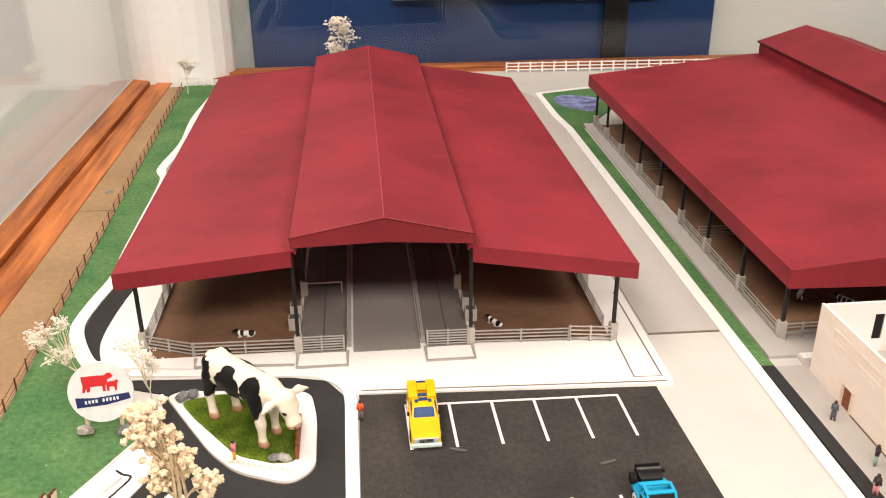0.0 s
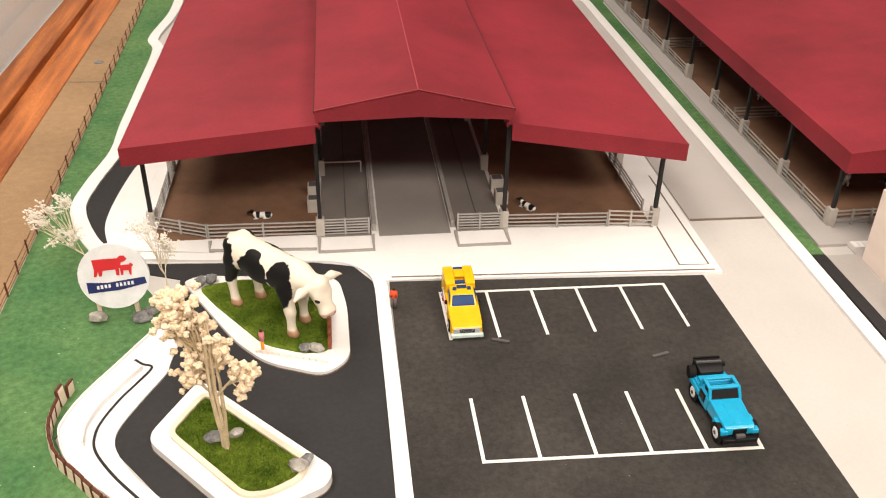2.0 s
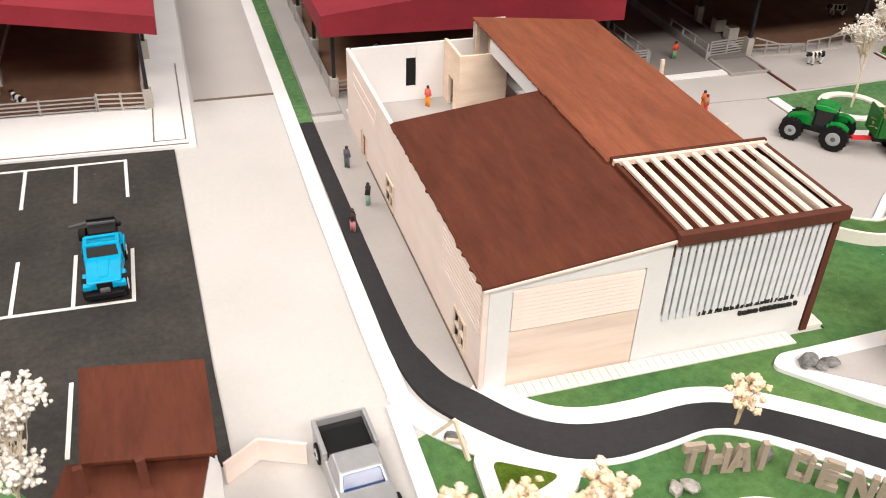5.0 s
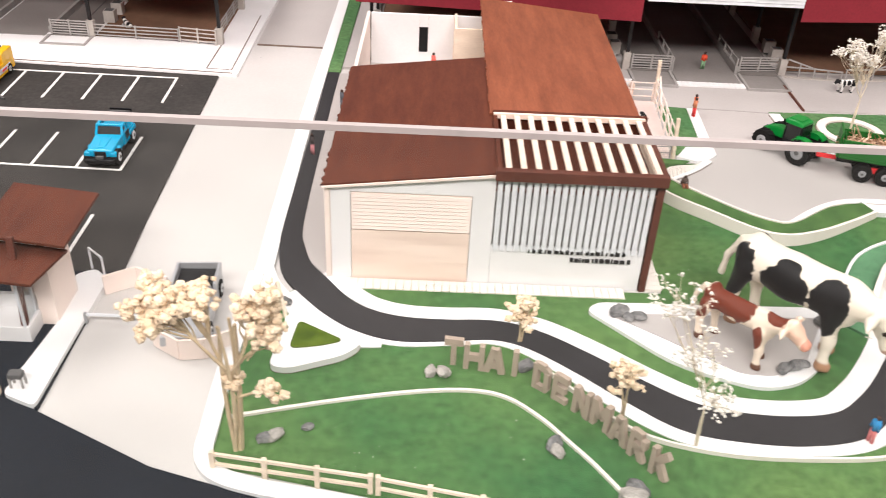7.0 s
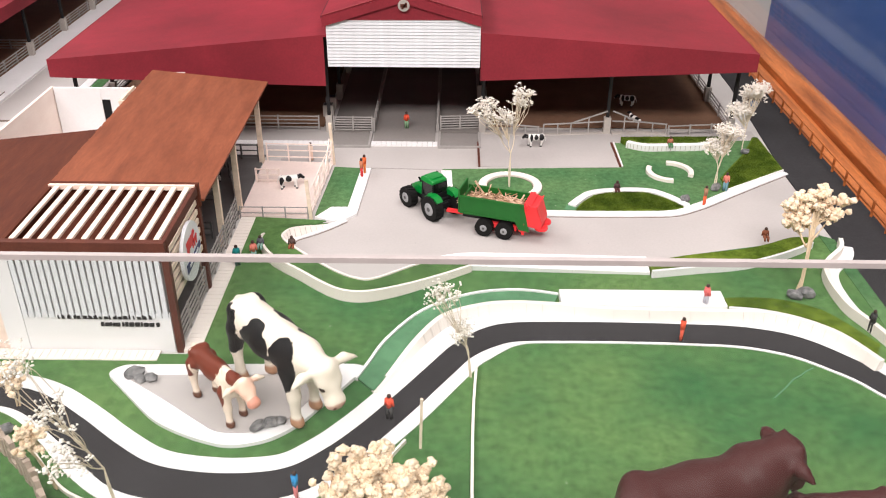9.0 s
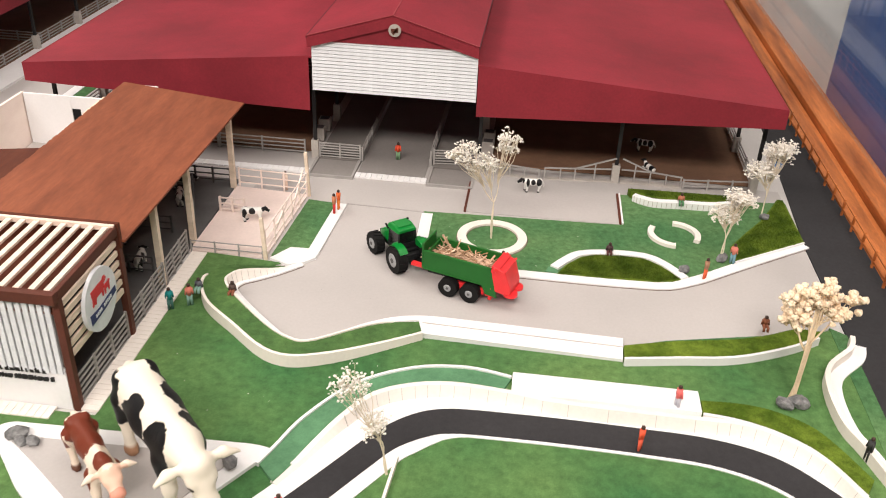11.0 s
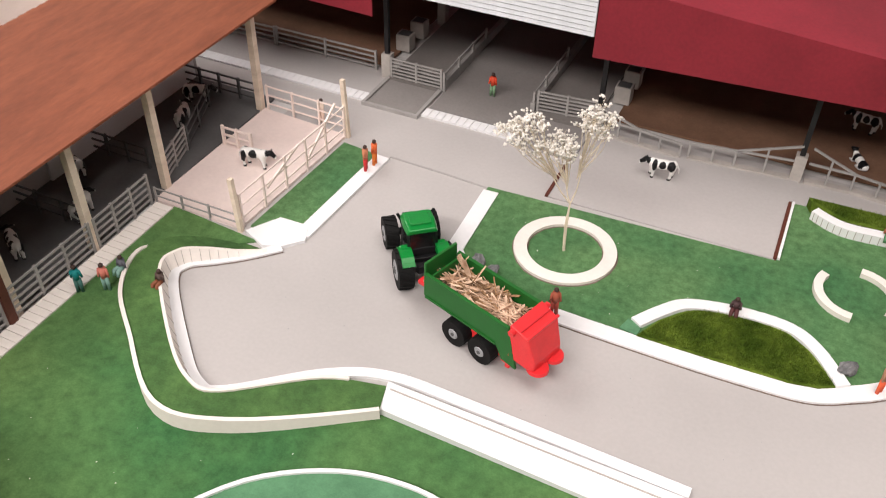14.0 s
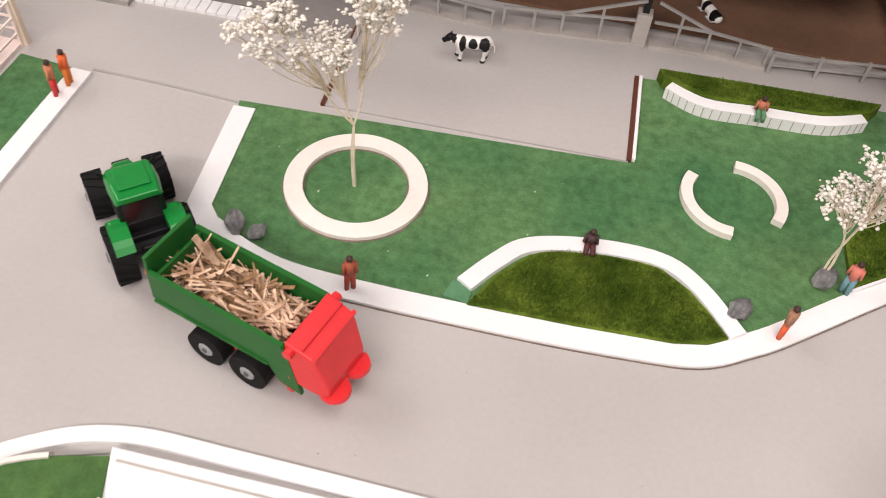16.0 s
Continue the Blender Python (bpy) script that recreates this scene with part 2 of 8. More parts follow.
def box(bm, x0, y0, z0, x1, y1, z1, bevel=0.0, mi=0):
    r = bmesh.ops.create_cube(bm, size=1)
    bmesh.ops.scale(bm, vec=(x1 - x0, y1 - y0, z1 - z0), verts=r["verts"])
    bmesh.ops.translate(bm, vec=((x0 + x1) / 2, (y0 + y1) / 2, (z0 + z1) / 2), verts=r["verts"])
    faces = {f for v in r["verts"] for f in v.link_faces}
    for f in faces:
        f.material_index = mi
    if bevel:
        bmesh.ops.bevel(bm, geom=list({e for v in r["verts"] for e in v.link_edges}), offset=bevel, segments=2, affect="EDGES", profile=0.5)
    return bm


def bar(bm, p, q, w, h, mi=0):
    """A straight stick of w x h from p to q."""
    p, q = Vector(p), Vector(q)
    r = bmesh.ops.create_cube(bm, size=1)
    bmesh.ops.scale(bm, vec=(w, h, (q - p).length), verts=r["verts"])
    up = (q - p).normalized()
    side = up.cross(Vector((0, 0, 1)))
    side = Vector((1, 0, 0)) if side.length < 1e-4 else side.normalized()
    turn = Matrix((side, up.cross(side), up)).transposed().to_4x4()
    bmesh.ops.transform(bm, matrix=Matrix.Translation((p + q) / 2) @ turn, verts=r["verts"])
    for f in {f for v in r["verts"] for f in v.link_faces}:
        f.material_index = mi
    return bm


def rod(bm, p, q, r0, r1, n=8, mi=0):
    p, q = Vector(p), Vector(q)
    r = bmesh.ops.create_cone(bm, cap_ends=True, segments=n, radius1=r0, radius2=r1, depth=(q - p).length)
    turn = (q - p).to_track_quat("Z", "Y").to_matrix().to_4x4()
    bmesh.ops.transform(bm, matrix=Matrix.Translation((p + q) / 2) @ turn, verts=r["verts"])
    for f in {f for v in r["verts"] for f in v.link_faces}:
        f.material_index = mi
    return bm


def prism(bm, outline, z0, z1, mi=0):
    """A solid sheet with that outline."""
    lo = [bm.verts.new((x, y, z0)) for x, y in outline]
    hi = [bm.verts.new((x, y, z1)) for x, y in outline]
    n = len(outline)
    fs = [bm.faces.new(lo[::-1]), bm.faces.new(hi)]
    fs += [bm.faces.new((lo[i], lo[(i + 1) % n], hi[(i + 1) % n], hi[i])) for i in range(n)]
    for f in fs:
        f.material_index = mi
    return bm


def plate(bm, outline, axis, a, b, mi=0):
    """A solid plate whose outline lies across the axis, between a and b on it."""
    def at(u, v, w):
        return (w, u, v) if axis == "x" else (u, w, v)
    lo = [bm.verts.new(at(u, v, a)) for u, v in outline]
    hi = [bm.verts.new(at(u, v, b)) for u, v in outline]
    n = len(outline)
    fs = [bm.faces.new(lo[::-1]), bm.faces.new(hi)]
    fs += [bm.faces.new((lo[i], lo[(i + 1) % n], hi[(i + 1) % n], hi[i])) for i in range(n)]
    for f in fs:
        f.material_index = mi
    return bm


def smooth_line(points, steps=6, closed=False):
    """A soft curve through control points."""
    pts = [Vector(p) for p in points]
    n, out = len(pts), []
    for i in range(n if closed else n - 1):
        p = [pts[(i + k) % n] if closed else pts[min(max(i + k, 0), n - 1)] for k in (-1, 0, 1, 2)]
        for s in range(steps):
            t = s / steps
            out.append(0.5 * (2 * p[1] + (p[2] - p[0]) * t + (2 * p[0] - 5 * p[1] + 4 * p[2] - p[3]) * t * t + (3 * p[1] - p[0] - 3 * p[2] + p[3]) * t ** 3))
    if not closed:
        out.append(pts[-1])
    return out


def rounded(points, r, seg=5):
    """A polygon with its corners rounded off."""
    pts, out = [Vector(p) for p in points], []
    n = len(pts)
    for i in range(n):
        a, b, c = pts[i - 1], pts[i], pts[(i + 1) % n]
        ra = min(r, (a - b).length * 0.45, (c - b).length * 0.45)
        p, q = b + (a - b).normalized() * ra, b + (c - b).normalized() * ra
        for s in range(seg + 1):
            t = s / seg
            out.append((1 - t) ** 2 * p + 2 * t * (1 - t) * b + t * t * q)
    return [(v.x, v.y) for v in out]


def ribbon(bm, line, left, right, z0, z1, mi=0, closed=False):
    """A solid band along a line of (x, y) or (x, y, width factor), from left to right of it."""
    n = len(line)
    rows = []
    for i, p in enumerate(line):
        a = line[(i - 1) % n] if closed else line[max(i - 1, 0)]
        b = line[(i + 1) % n] if closed else line[min(i + 1, n - 1)]
        d = Vector((b[0] - a[0], b[1] - a[1])).normalized()
        nrm = Vector((-d.y, d.x))
        w = p[2] if len(p) > 2 else 1.0
        l, r = Vector(p[:2]) + nrm * left * w, Vector(p[:2]) - nrm * right * w
        rows.append([bm.verts.new((l.x, l.y, z0)), bm.verts.new((l.x, l.y, z1)), bm.verts.new((r.x, r.y, z1)), bm.verts.new((r.x, r.y, z0))])
    fs = []
    for i in range(n if closed else n - 1):
        a, b = rows[i], rows[(i + 1) % n]
        fs += [bm.faces.new((a[k], b[k], b[(k + 1) % 4], a[(k + 1) % 4])) for k in range(4)]
    if not closed:
        fs += [bm.faces.new(rows[0]), bm.faces.new(rows[-1][::-1])]
    for f in fs:
        f.material_index = mi
    return bm


def blob(bm, c, r, sub=1, jitter=0.2, squash=1.0, mi=0, rng=random):
    v = bmesh.ops.create_icosphere(bm, subdivisions=sub, radius=r)["verts"]
    for q in v:
        q.co *= 1 + rng.uniform(-jitter, jitter)
        q.co.z *= squash
        q.co += Vector(c)
    if mi:
        for f in {f for q in v for f in q.link_faces}:
            f.material_index = mi
    return bm


def structure(name, bm, material, label, category, smooth=False):
    return tagged(part(name, bm, material, None, "", smooth), label, category, kind="structure")


def B():
    return bmesh.new()


def sculpt(prims, cell, soft):
    """A smooth solid as a bmesh: round cones (p, q, radius at p, radius at q) melted together, meshed cell by cell."""
    p0 = np.array([p[0] for p in prims], float)
    p1 = np.array([p[1] for p in prims], float)
    rad = np.array([[p[2], p[3]] for p in prims], float)
    lo = np.minimum(p0, p1).min(0) - rad.max() - 2 * cell
    hi = np.maximum(p0, p1).max(0) + rad.max() + 2 * cell
    dims = np.ceil((hi - lo) / cell).astype(int) + 1
    grid = np.stack(np.meshgrid(*[lo[i] + cell * np.arange(dims[i]) for i in range(3)], indexing="ij"), -1)
    acc = np.zeros(dims)
    for a, b, (ra, rb) in zip(p0, p1, rad):
        ab = b - a
        t = np.clip(((grid - a) @ ab) / max(ab @ ab, 1e-12), 0, 1)
        d = np.linalg.norm(grid - a - t[..., None] * ab, axis=-1) - (ra + (rb - ra) * t)
        acc += np.exp(np.clip(-d / soft, -60, 60))
    f = -soft * np.log(acc + 1e-30)
    ins = f < 0
    corners = [(i, j, k) for i in (0, 1) for j in (0, 1) for k in (0, 1)]
    cut = [tuple(slice(c[i], dims[i] - 1 + c[i]) for i in range(3)) for c in corners]
    stack_in = np.stack([ins[c] for c in cut], -1)
    mixed = stack_in.any(-1) & ~stack_in.all(-1)
    total, count = np.zeros((*mixed.shape, 3)), np.zeros(mixed.shape)
    for a in range(8):
        for b in range(a + 1, 8):
            ca, cb = np.array(corners[a]), np.array(corners[b])
            if abs(ca - cb).sum() != 1:
                continue
            fa, fb = f[cut[a]], f[cut[b]]
            cross = (fa < 0) != (fb < 0)
            t = np.where(cross, fa / np.where(cross, fa - fb, 1), 0)
            total += np.where(cross[..., None], ca + t[..., None] * (cb - ca), 0)
            count += cross
    idx = -np.ones(mixed.shape, int)
    cells = np.argwhere(mixed)
    idx[tuple(cells.T)] = np.arange(len(cells))
    co = lo + cell * (cells + total[mixed] / count[mixed][:, None])
    bm = bmesh.new()
    vs = [bm.verts.new(c) for c in co]
    for ax in range(3):
        u, v = [i for i in range(3) if i != ax]
        s0, s1 = [slice(None)] * 3, [slice(None)] * 3
        s0[ax], s1[ax] = slice(0, -1), slice(1, None)
        for e in np.argwhere(ins[tuple(s0)] != ins[tuple(s1)]):
            q = []
            for du, dv in ((0, 0), (-1, 0), (-1, -1), (0, -1)):
                c = e.copy()
                c[u] += du
                c[v] += dv
                q.append(idx[tuple(c)])
            if min(q) >= 0:
                try:
                    bm.faces.new([vs[i] for i in q])
                except ValueError:
                    pass
    return bm


# ---- the room ----
structure("wall_north", box(B(), -2.6, 1.96, -0.85, 2.6, 2.06, 1.95), M_WALLIN, "plain off-white wall behind the display table", "wall")
# side walls and ceiling are added, darkened to hold down fill light
structure("wall_south", box(B(), -2.6, -2.6, -0.85, 2.6, -2.5, 1.95), M_WALLDIM, "added room wall, darkened to cut bounced light", "wall")
structure("wall_west", box(B(), -2.6, -2.5, -0.85, -2.5, 1.96, 1.95), M_WALLDIM, "added room wall, darkened to cut bounced light", "wall")
structure("wall_east", box(B(), 2.5, -2.5, -0.85, 2.6, 1.96, 1.95), M_WALLDIM, "added room wall, darkened to cut bounced light", "wall")
structure("ceiling", box(B(), -2.6, -2.6, 1.95, 2.6, 2.06, 2.05), M_WALLDIM, "added room ceiling, darkened to cut bounced light", "ceiling")
structure("floor", box(B(), -2.6, -2.6, -0.95, 2.6, 2.06, -0.85), M_DARKFLOOR, "dark tiled floor of the room", "floor")
structure("backdrop_blue", box(B(), -0.545, 1.935, -0.84, 0.405, 1.956, 0.9, 0.002), M_BLUE, "deep blue panel on the wall", "panel")
structure("backdrop_side", box(B(), 1.02, 0.2, -0.84, 1.04, 1.718, 0.05, 0.002), M_BLUES, "deep blue partition beside the display table", "panel")
part_b = B()
for s in range(24):
    a, b = 2 * math.pi * s / 24, 2 * math.pi * (s + 1) / 24
    part_b.faces.new([part_b.verts.new((-0.68 + 0.11 * math.cos(q), 1.86 + 0.09 * math.sin(q), z)) for q, z in ((a, -0.85), (b, -0.85), (b, 1.95), (a, 1.95))])
structure("column", part_b, M_WALLIN, "round white column behind the table", "column", smooth=True)
tv = thing("television", "flat black television screen hung on the blue panel", "television", pose(0.03, 1.92, 0))
part("screen", box(B(), -0.29, -0.02, 0.125, 0.25, 0.01, 0.46, 0.003), M_SCREEN, tv)
part("bezel", box(B(), -0.292, -0.022, 0.118, 0.252, 0.012, 0.1235, 0.001), M_HUB, tv, "grey lower bezel")
part("mount", box(B(), 0.135, -0.012, -0.6, 0.185, 0.0, 0.117, 0.002), M_SCREEN, tv, "black upright mount")

# ---- display table and case ----
structure("table", box(B(), -0.758, 0.08, -0.85, 0.80, 1.86, -0.0125, 0.004), M_STAINX, "stained wooden display table", "table")
structure("ground", box(B(), -0.678, 0.115, -0.012, 0.738, 1.79, -0.001), M_CONC, "pale grey card base of the model farm", "ground")
frame_l = thing("table_edge", "orange-stained wooden edging of the display table", "table edge", kind="structure")
for x0, x1, h in ((-0.707, -0.6785, 0.0), (-0.719, -0.708, -0.004), (-0.753, -0.720, 0.003)):
    part("board", box(B(), x0, 0.11, -0.012, x1, 1.86, h, 0.0012), M_STAIN, frame_l)
frame_r = thing("table_edge", "orange-stained wooden edging of the display table", "table edge", kind="structure")
for x0, x1, h in ((0.7385, 0.758, 0.0), (0.759, 0.766, -0.004), (0.767, 0.796, 0.003)):
    part("board", box(B(), x0, 0.11, -0.012, x1, 1.86, h, 0.0012), M_STAIN, frame_r)
frame_b = thing("table_edge", "orange-stained wooden edging of the display table", "table edge", kind="structure")
for y0, y1, h in ((1.791, 1.815, 0.0), (1.816, 1.822, -0.004), (1.823, 1.86, 0.003)):
    part("board", box(B(), -0.678, y0, -0.012, 0.738, y1, h, 0.0012), M_STAINX, frame_b)


def case_panel(x0, y0, x1, y1, label):
    t = thing("glass_panel", label, "glass panel", kind="structure")
    part("pane", box(B(), x0, y0, 0.0032, x1, y1, 0.2490), M_GLASS, t)
    part("top_edge", box(B(), x0, y0, 0.2491, x1, y1, 0.2503), M_GLASSEDGE, t, "pale ground top edge")


case_panel(-0.758, 0.112, -0.7542, 1.84, "clear glass side of the display case")
case_panel(0.79, 0.112, 0.7938, 1.84, "clear glass side of the display case")
case_panel(-0.753, 1.846, 0.7885, 1.850, "clear glass back of the display case")
case_panel(-0.753, 0.0905, 0.7885, 0.0918, "clear glass front of the display case")

# ---- ground sheets of the model ----
structure("verge_west", prism(B(), [(-0.677, 0.13), (-0.602, 0.13), (-0.652, 1.735), (-0.677, 1.735)], -0.001, 0.0002), M_KRAFT, "brown kraft board verge", "verge")
lawn_w = [(-0.651, 1.74), (-0.592, 1.74), (-0.594, 1.647), (-0.602, 1.518), (-0.599, 1.388), (-0.609, 1.279), (-0.597, 1.23), (-0.595, 1.10), (-0.593, 0.953), (-0.601, 0.893), (-0.602, 0.84), (-0.583, 0.787), (-0.54, 0.745),
          (-0.512, 0.70), (-0.500, 0.664), (-0.520, 0.64), (-0.543, 0.60), (-0.550, 0.565), (-0.532, 0.53), (-0.467, 0.46), (-0.38, 0.40), (-0.20, 0.40), (-0.17, 0.36), (-0.166, 0.29), (-0.22, 0.315), (-0.36, 0.36), (-0.610, 0.44)]
structure("lawn_west", prism(B(), lawn_w, -0.001, 0.0006), M_LAWN, "green flocked lawn sheet", "lawn")
structure("parking_lot", prism(B(), [(-0.346, 0.38), (-0.099, 0.38), (-0.102, 0.448), (-0.108, 0.698), (-0.346, 0.7105)], -0.001, 0.0004), M_ASPH, "dark grey asphalt parking lot with white bays", "parking lot")
structure("road_west", prism(B(), [(-0.356, 0.40), (-0.356, 0.708), (-0.372, 0.734), (-0.402, 0.742), (-0.54, 0.752), (-0.562, 0.79), (-0.566, 0.86), (-0.557, 0.94), (-0.550, 1.45), (-0.575, 1.45), (-0.582, 0.95), (-0.593, 0.88),
          (-0.592, 0.83), (-0.575, 0.785), (-0.545, 0.745), (-0.50, 0.728), (-0.496, 0.635), (-0.517, 0.57), (-0.513, 0.551), (-0.478, 0.508), (-0.40, 0.43)], -0.001, 0.0003), M_BLACKPATH, "black paper loop road", "road")
# white margins of the loop road
structure("kerb_lot", ribbon(B(), smooth_line([(-0.351, 0.395), (-0.351, 0.55), (-0.352, 0.66), (-0.353, 0.708), (-0.359, 0.7265), (-0.371, 0.7385), (-0.385, 0.7450), (-0.41, 0.7485), (-0.45, 0.752), (-0.535, 0.762)], 5), 0.0048, 0.0048, -0.001, 0.0014), M_WHITE, "white card kerb of the loop road", "kerb")
KERB_OUT = [(-0.499, 0.684), (-0.507, 0.667), (-0.516, 0.650), (-0.525, 0.632), (-0.541, 0.601), (-0.548, 0.579), (-0.548, 0.567), (-0.539, 0.546), (-0.525, 0.529), (-0.509, 0.515), (-0.480, 0.486)]
KERB_IN = [(-0.489, 0.664), (-0.4905, 0.648), (-0.493, 0.629), (-0.494, 0.618), (-0.502, 0.600), (-0.511, 0.579), (-0.515, 0.564), (-0.512, 0.550), (-0.498, 0.529), (-0.482, 0.512), (-0.452, 0.480)]
structure("kerb_west", prism(B(), [tuple(p) for p in smooth_line(KERB_OUT, 4)] + [tuple(p) for p in reversed(smooth_line(KERB_IN, 4))], -0.001, 0.0014), M_WHITE, "broad white card kerb along the lawn", "kerb")
structure("kerb_groove", ribbon(B(), smooth_line([(-0.5160, 0.6330), (-0.5105, 0.6280), (-0.5040, 0.6240), (-0.5110, 0.6090), (-0.518, 0.596), (-0.5250, 0.578), (-0.527, 0.565), (-0.524, 0.551), (-0.511, 0.532), (-0.495, 0.514), (-0.475, 0.493)], 4), 0.0008, 0.0008, -0.001, 0.0018), M_BLACK, "thin black groove in the white kerb", "kerb")
structure("kerb_bench", ribbon(B(), smooth_line([(-0.5100, 0.6230), (-0.5190, 0.6080), (-0.5290, 0.5890), (-0.5335, 0.5700), (-0.5320, 0.5560)], 5), 0.0007, 0.0007, -0.001, 0.0046), M_WHITE, "raised white card ledge", "kerb")
structure("kerb_lip", ribbon(B(), smooth_line(KERB_OUT, 4), 0.0005, 0.0005, -0.001, 0.0032), M_WHITE, "thin white raised lip of the kerb", "kerb")
structure("kerb_north_west", ribbon(B(), smooth_line([(-0.5515, 0.766), (-0.5600, 0.788), (-0.5665, 0.816), (-0.5660, 0.86), (-0.5605, 0.912), (-0.550, 0.97), (-0.543, 1.3)], 6), 0.0045, 0.018, -0.001, 0.0014), M_WHITE, "white card kerb beside the barn", "kerb")
structure("kerb_outer_west", ribbon(B(), smooth_line([(-0.561, 0.755), (-0.584, 0.787), (-0.604, 0.838), (-0.603, 0.885), (-0.594, 0.950), (-0.596, 1.007), (-0.597, 1.10), (-0.599, 1.230), (-0.611, 1.279), (-0.601, 1.388), (-0.604, 1.518), (-0.595, 1.647)], 6), 0.0, 0.0125, -0.001, 0.0022), M_WHITE, "white card kerb between road and lawn", "kerb")
# concrete apron of the first barn
apron = [(-0.348, 0.7115), (-0.092, 0.700), (-0.089, 1.44), (-0.54, 1.44), (-0.553, 0.772), (-0.41, 0.7535), (-0.384, 0.7500), (-0.366, 0.7420)]
structure("pavement_barn", prism(B(), apron, -0.001, 0.0012), M_WHITE, "white card apron in front of the barn", "pavement")
structure("joint_lot", ribbon(B(), [(-0.344, 0.7150), (-0.097, 0.7035)], 0.0006, 0.0006, 0.0009, 0.0016), M_KERBEDGE, "thin dark joint along the apron", "joint")
structure("joint_apron", ribbon(B(), [(-0.121, 0.77), (-0.122, 0.7120), (-0.099, 0.7110), (-0.099, 0.86)], 0.0005, 0.0005, 0.0009, 0.0017), M_KERBEDGE, "thin brown cut line in the apron", "joint")
# service road between the barns
structure("road_back", prism(B(), [(-0.0885, 0.781), (-0.0225, 0.781), (-0.022, 1.55), (-0.10, 1.77), (-0.60, 1.77), (-0.60, 1.45), (-0.0885, 1.45)], -0.001, 0.0), M_PLAZA, "pale grey card service road", "road")
structure("joint_road", ribbon(B(), [(-0.0885, 0.781), (-0.0235, 0.780)], 0.0007, 0.0007, -0.001, 0.0004), M_KERBEDGE, "dark seam across the service road", "joint")
structure("kerb_road", ribbon(B(), [(-0.0145, 0.392), (-0.0165, 0.46), (-0.0182, 0.60), (-0.0185, 1.40), (-0.025, 1.47), (-0.026, 1.61), (0.07, 1.64)], 0.0055, 0.0055, -0.001, 0.0012), M_WHITE, "long white card kerb of the service road", "kerb")
structure("lawn_strip", prism(B(), [(-0.0125, 0.718), (-0.001, 0.718), (0.004, 1.40), (0.075, 1.50), (0.075, 1.635), (-0.019, 1.610), (-0.021, 1.47), (-0.0125, 1.41)], -0.001, 0.0008), M_LAWN, "narrow green lawn strip beside the kerb", "lawn")
structure("pavement_side", prism(B(), [(0.000, 0.73), (0.024, 0.73), (0.024, 1.42), (0.008, 1.42)], -0.001, 0.0016), M_PLAZA, "grey card walk beside the barn", "pavement")
structure("pavement_building", prism(B(), [(0.0035, 0.428), (0.0115, 0.410), (0.0225, 0.3965), (0.035, 0.394), (0.035, 0.715), (-0.001, 0.715), (-0.001, 0.60), (0.001, 0.46)], -0.001, 0.0012), M_PLAZA, "grey card walk beside the cream building", "pavement")
water_outline = [(0.030 + 0.036 * math.cos(a) + 0.008 * math.sin(2 * a), 1.540 + 0.05 * math.sin(a) + 0.006 * math.cos(3 * a)) for a in [k * math.pi / 12 for k in range(24)]]
structure("water", prism(B(), water_outline, -0.001, 0.0012), M_POND, "small blue printed pond", "pond")
# winding footpath
PATHLINE = [(-0.0068, 0.716, 0.77), (-0.0055, 0.58, 0.8), (-0.0045, 0.455, 0.96), (-0.001, 0.424, 1.2), (0.0052, 0.402, 1.45), (0.0163, 0.3855, 1.6), (0.034, 0.3642, 1.5), (0.052, 0.3516, 1.6), (0.0725, 0.3455, 1.65), (0.098, 0.3457, 1.45), (0.126, 0.3475, 1.3), (0.1485, 0.3399, 1.3),
            (0.174, 0.3215, 1.4), (0.1995, 0.3, 1.55), (0.2225, 0.2836, 1.7), (0.246, 0.2772, 1.6), (0.2775, 0.2754, 1.55), (0.307, 0.2812, 1.47), (0.3285, 0.2986, 1.35), (0.3468, 0.321, 1.25), (0.365, 0.347, 1.25), (0.385, 0.3775, 1.25), (0.3985, 0.397, 1.3), (0.4155, 0.4115, 1.5),
            (0.433, 0.418, 1.55), (0.4665, 0.4195, 1.55), (0.505, 0.4195, 1.55), (0.542, 0.4185, 1.55), (0.58, 0.416, 1.6), (0.61, 0.4072, 1.65), (0.6315, 0.3915, 1.5), (0.652, 0.369, 1.3), (0.675, 0.325, 1.4), (0.685, 0.2, 1.4)]
line = [tuple(v) for v in smooth_line(PATHLINE, 6)]
structure("footpath", ribbon(B(), line, 0.0068, 0.0068, -0.001, 0.0016), M_BLACKPATH, "winding black paper footpath", "footpath")
bm = B()
ribbon(bm, [(x, y, 0.0068 * w + 0.0120) for x, y, w in line[40:]], 1.0, 0.0, -0.001, 0.0011)
ribbon(bm, [(x, y, 0.0068 * w + float(np.interp(x, [0.05, 0.12, 0.20, 0.28, 0.36, 0.405, 0.44], [0.004, 0.003, 0.009, 0.0065, 0.0095, 0.0085, 0.0020]))) for x, y, w in line[30:]], 0.0, 1.0, -0.001, 0.0012)
structure("footpath_margin", bm, M_WHITE, "white card margins of the winding footpath", "kerb")
structure("footpath_corner", ribbon(B(), smooth_line([(-0.0165, 0.402, 1.0), (-0.008, 0.381, 1.0), (0.009, 0.361, 1.0), (0.027, 0.344, 1.0), (0.046, 0.3325, 0.75), (0.062, 0.3300, 0.25)], 5), 0.007, 0.005, -0.001, 0.0014), M_WHITE, "white card corner of the footpath", "kerb")
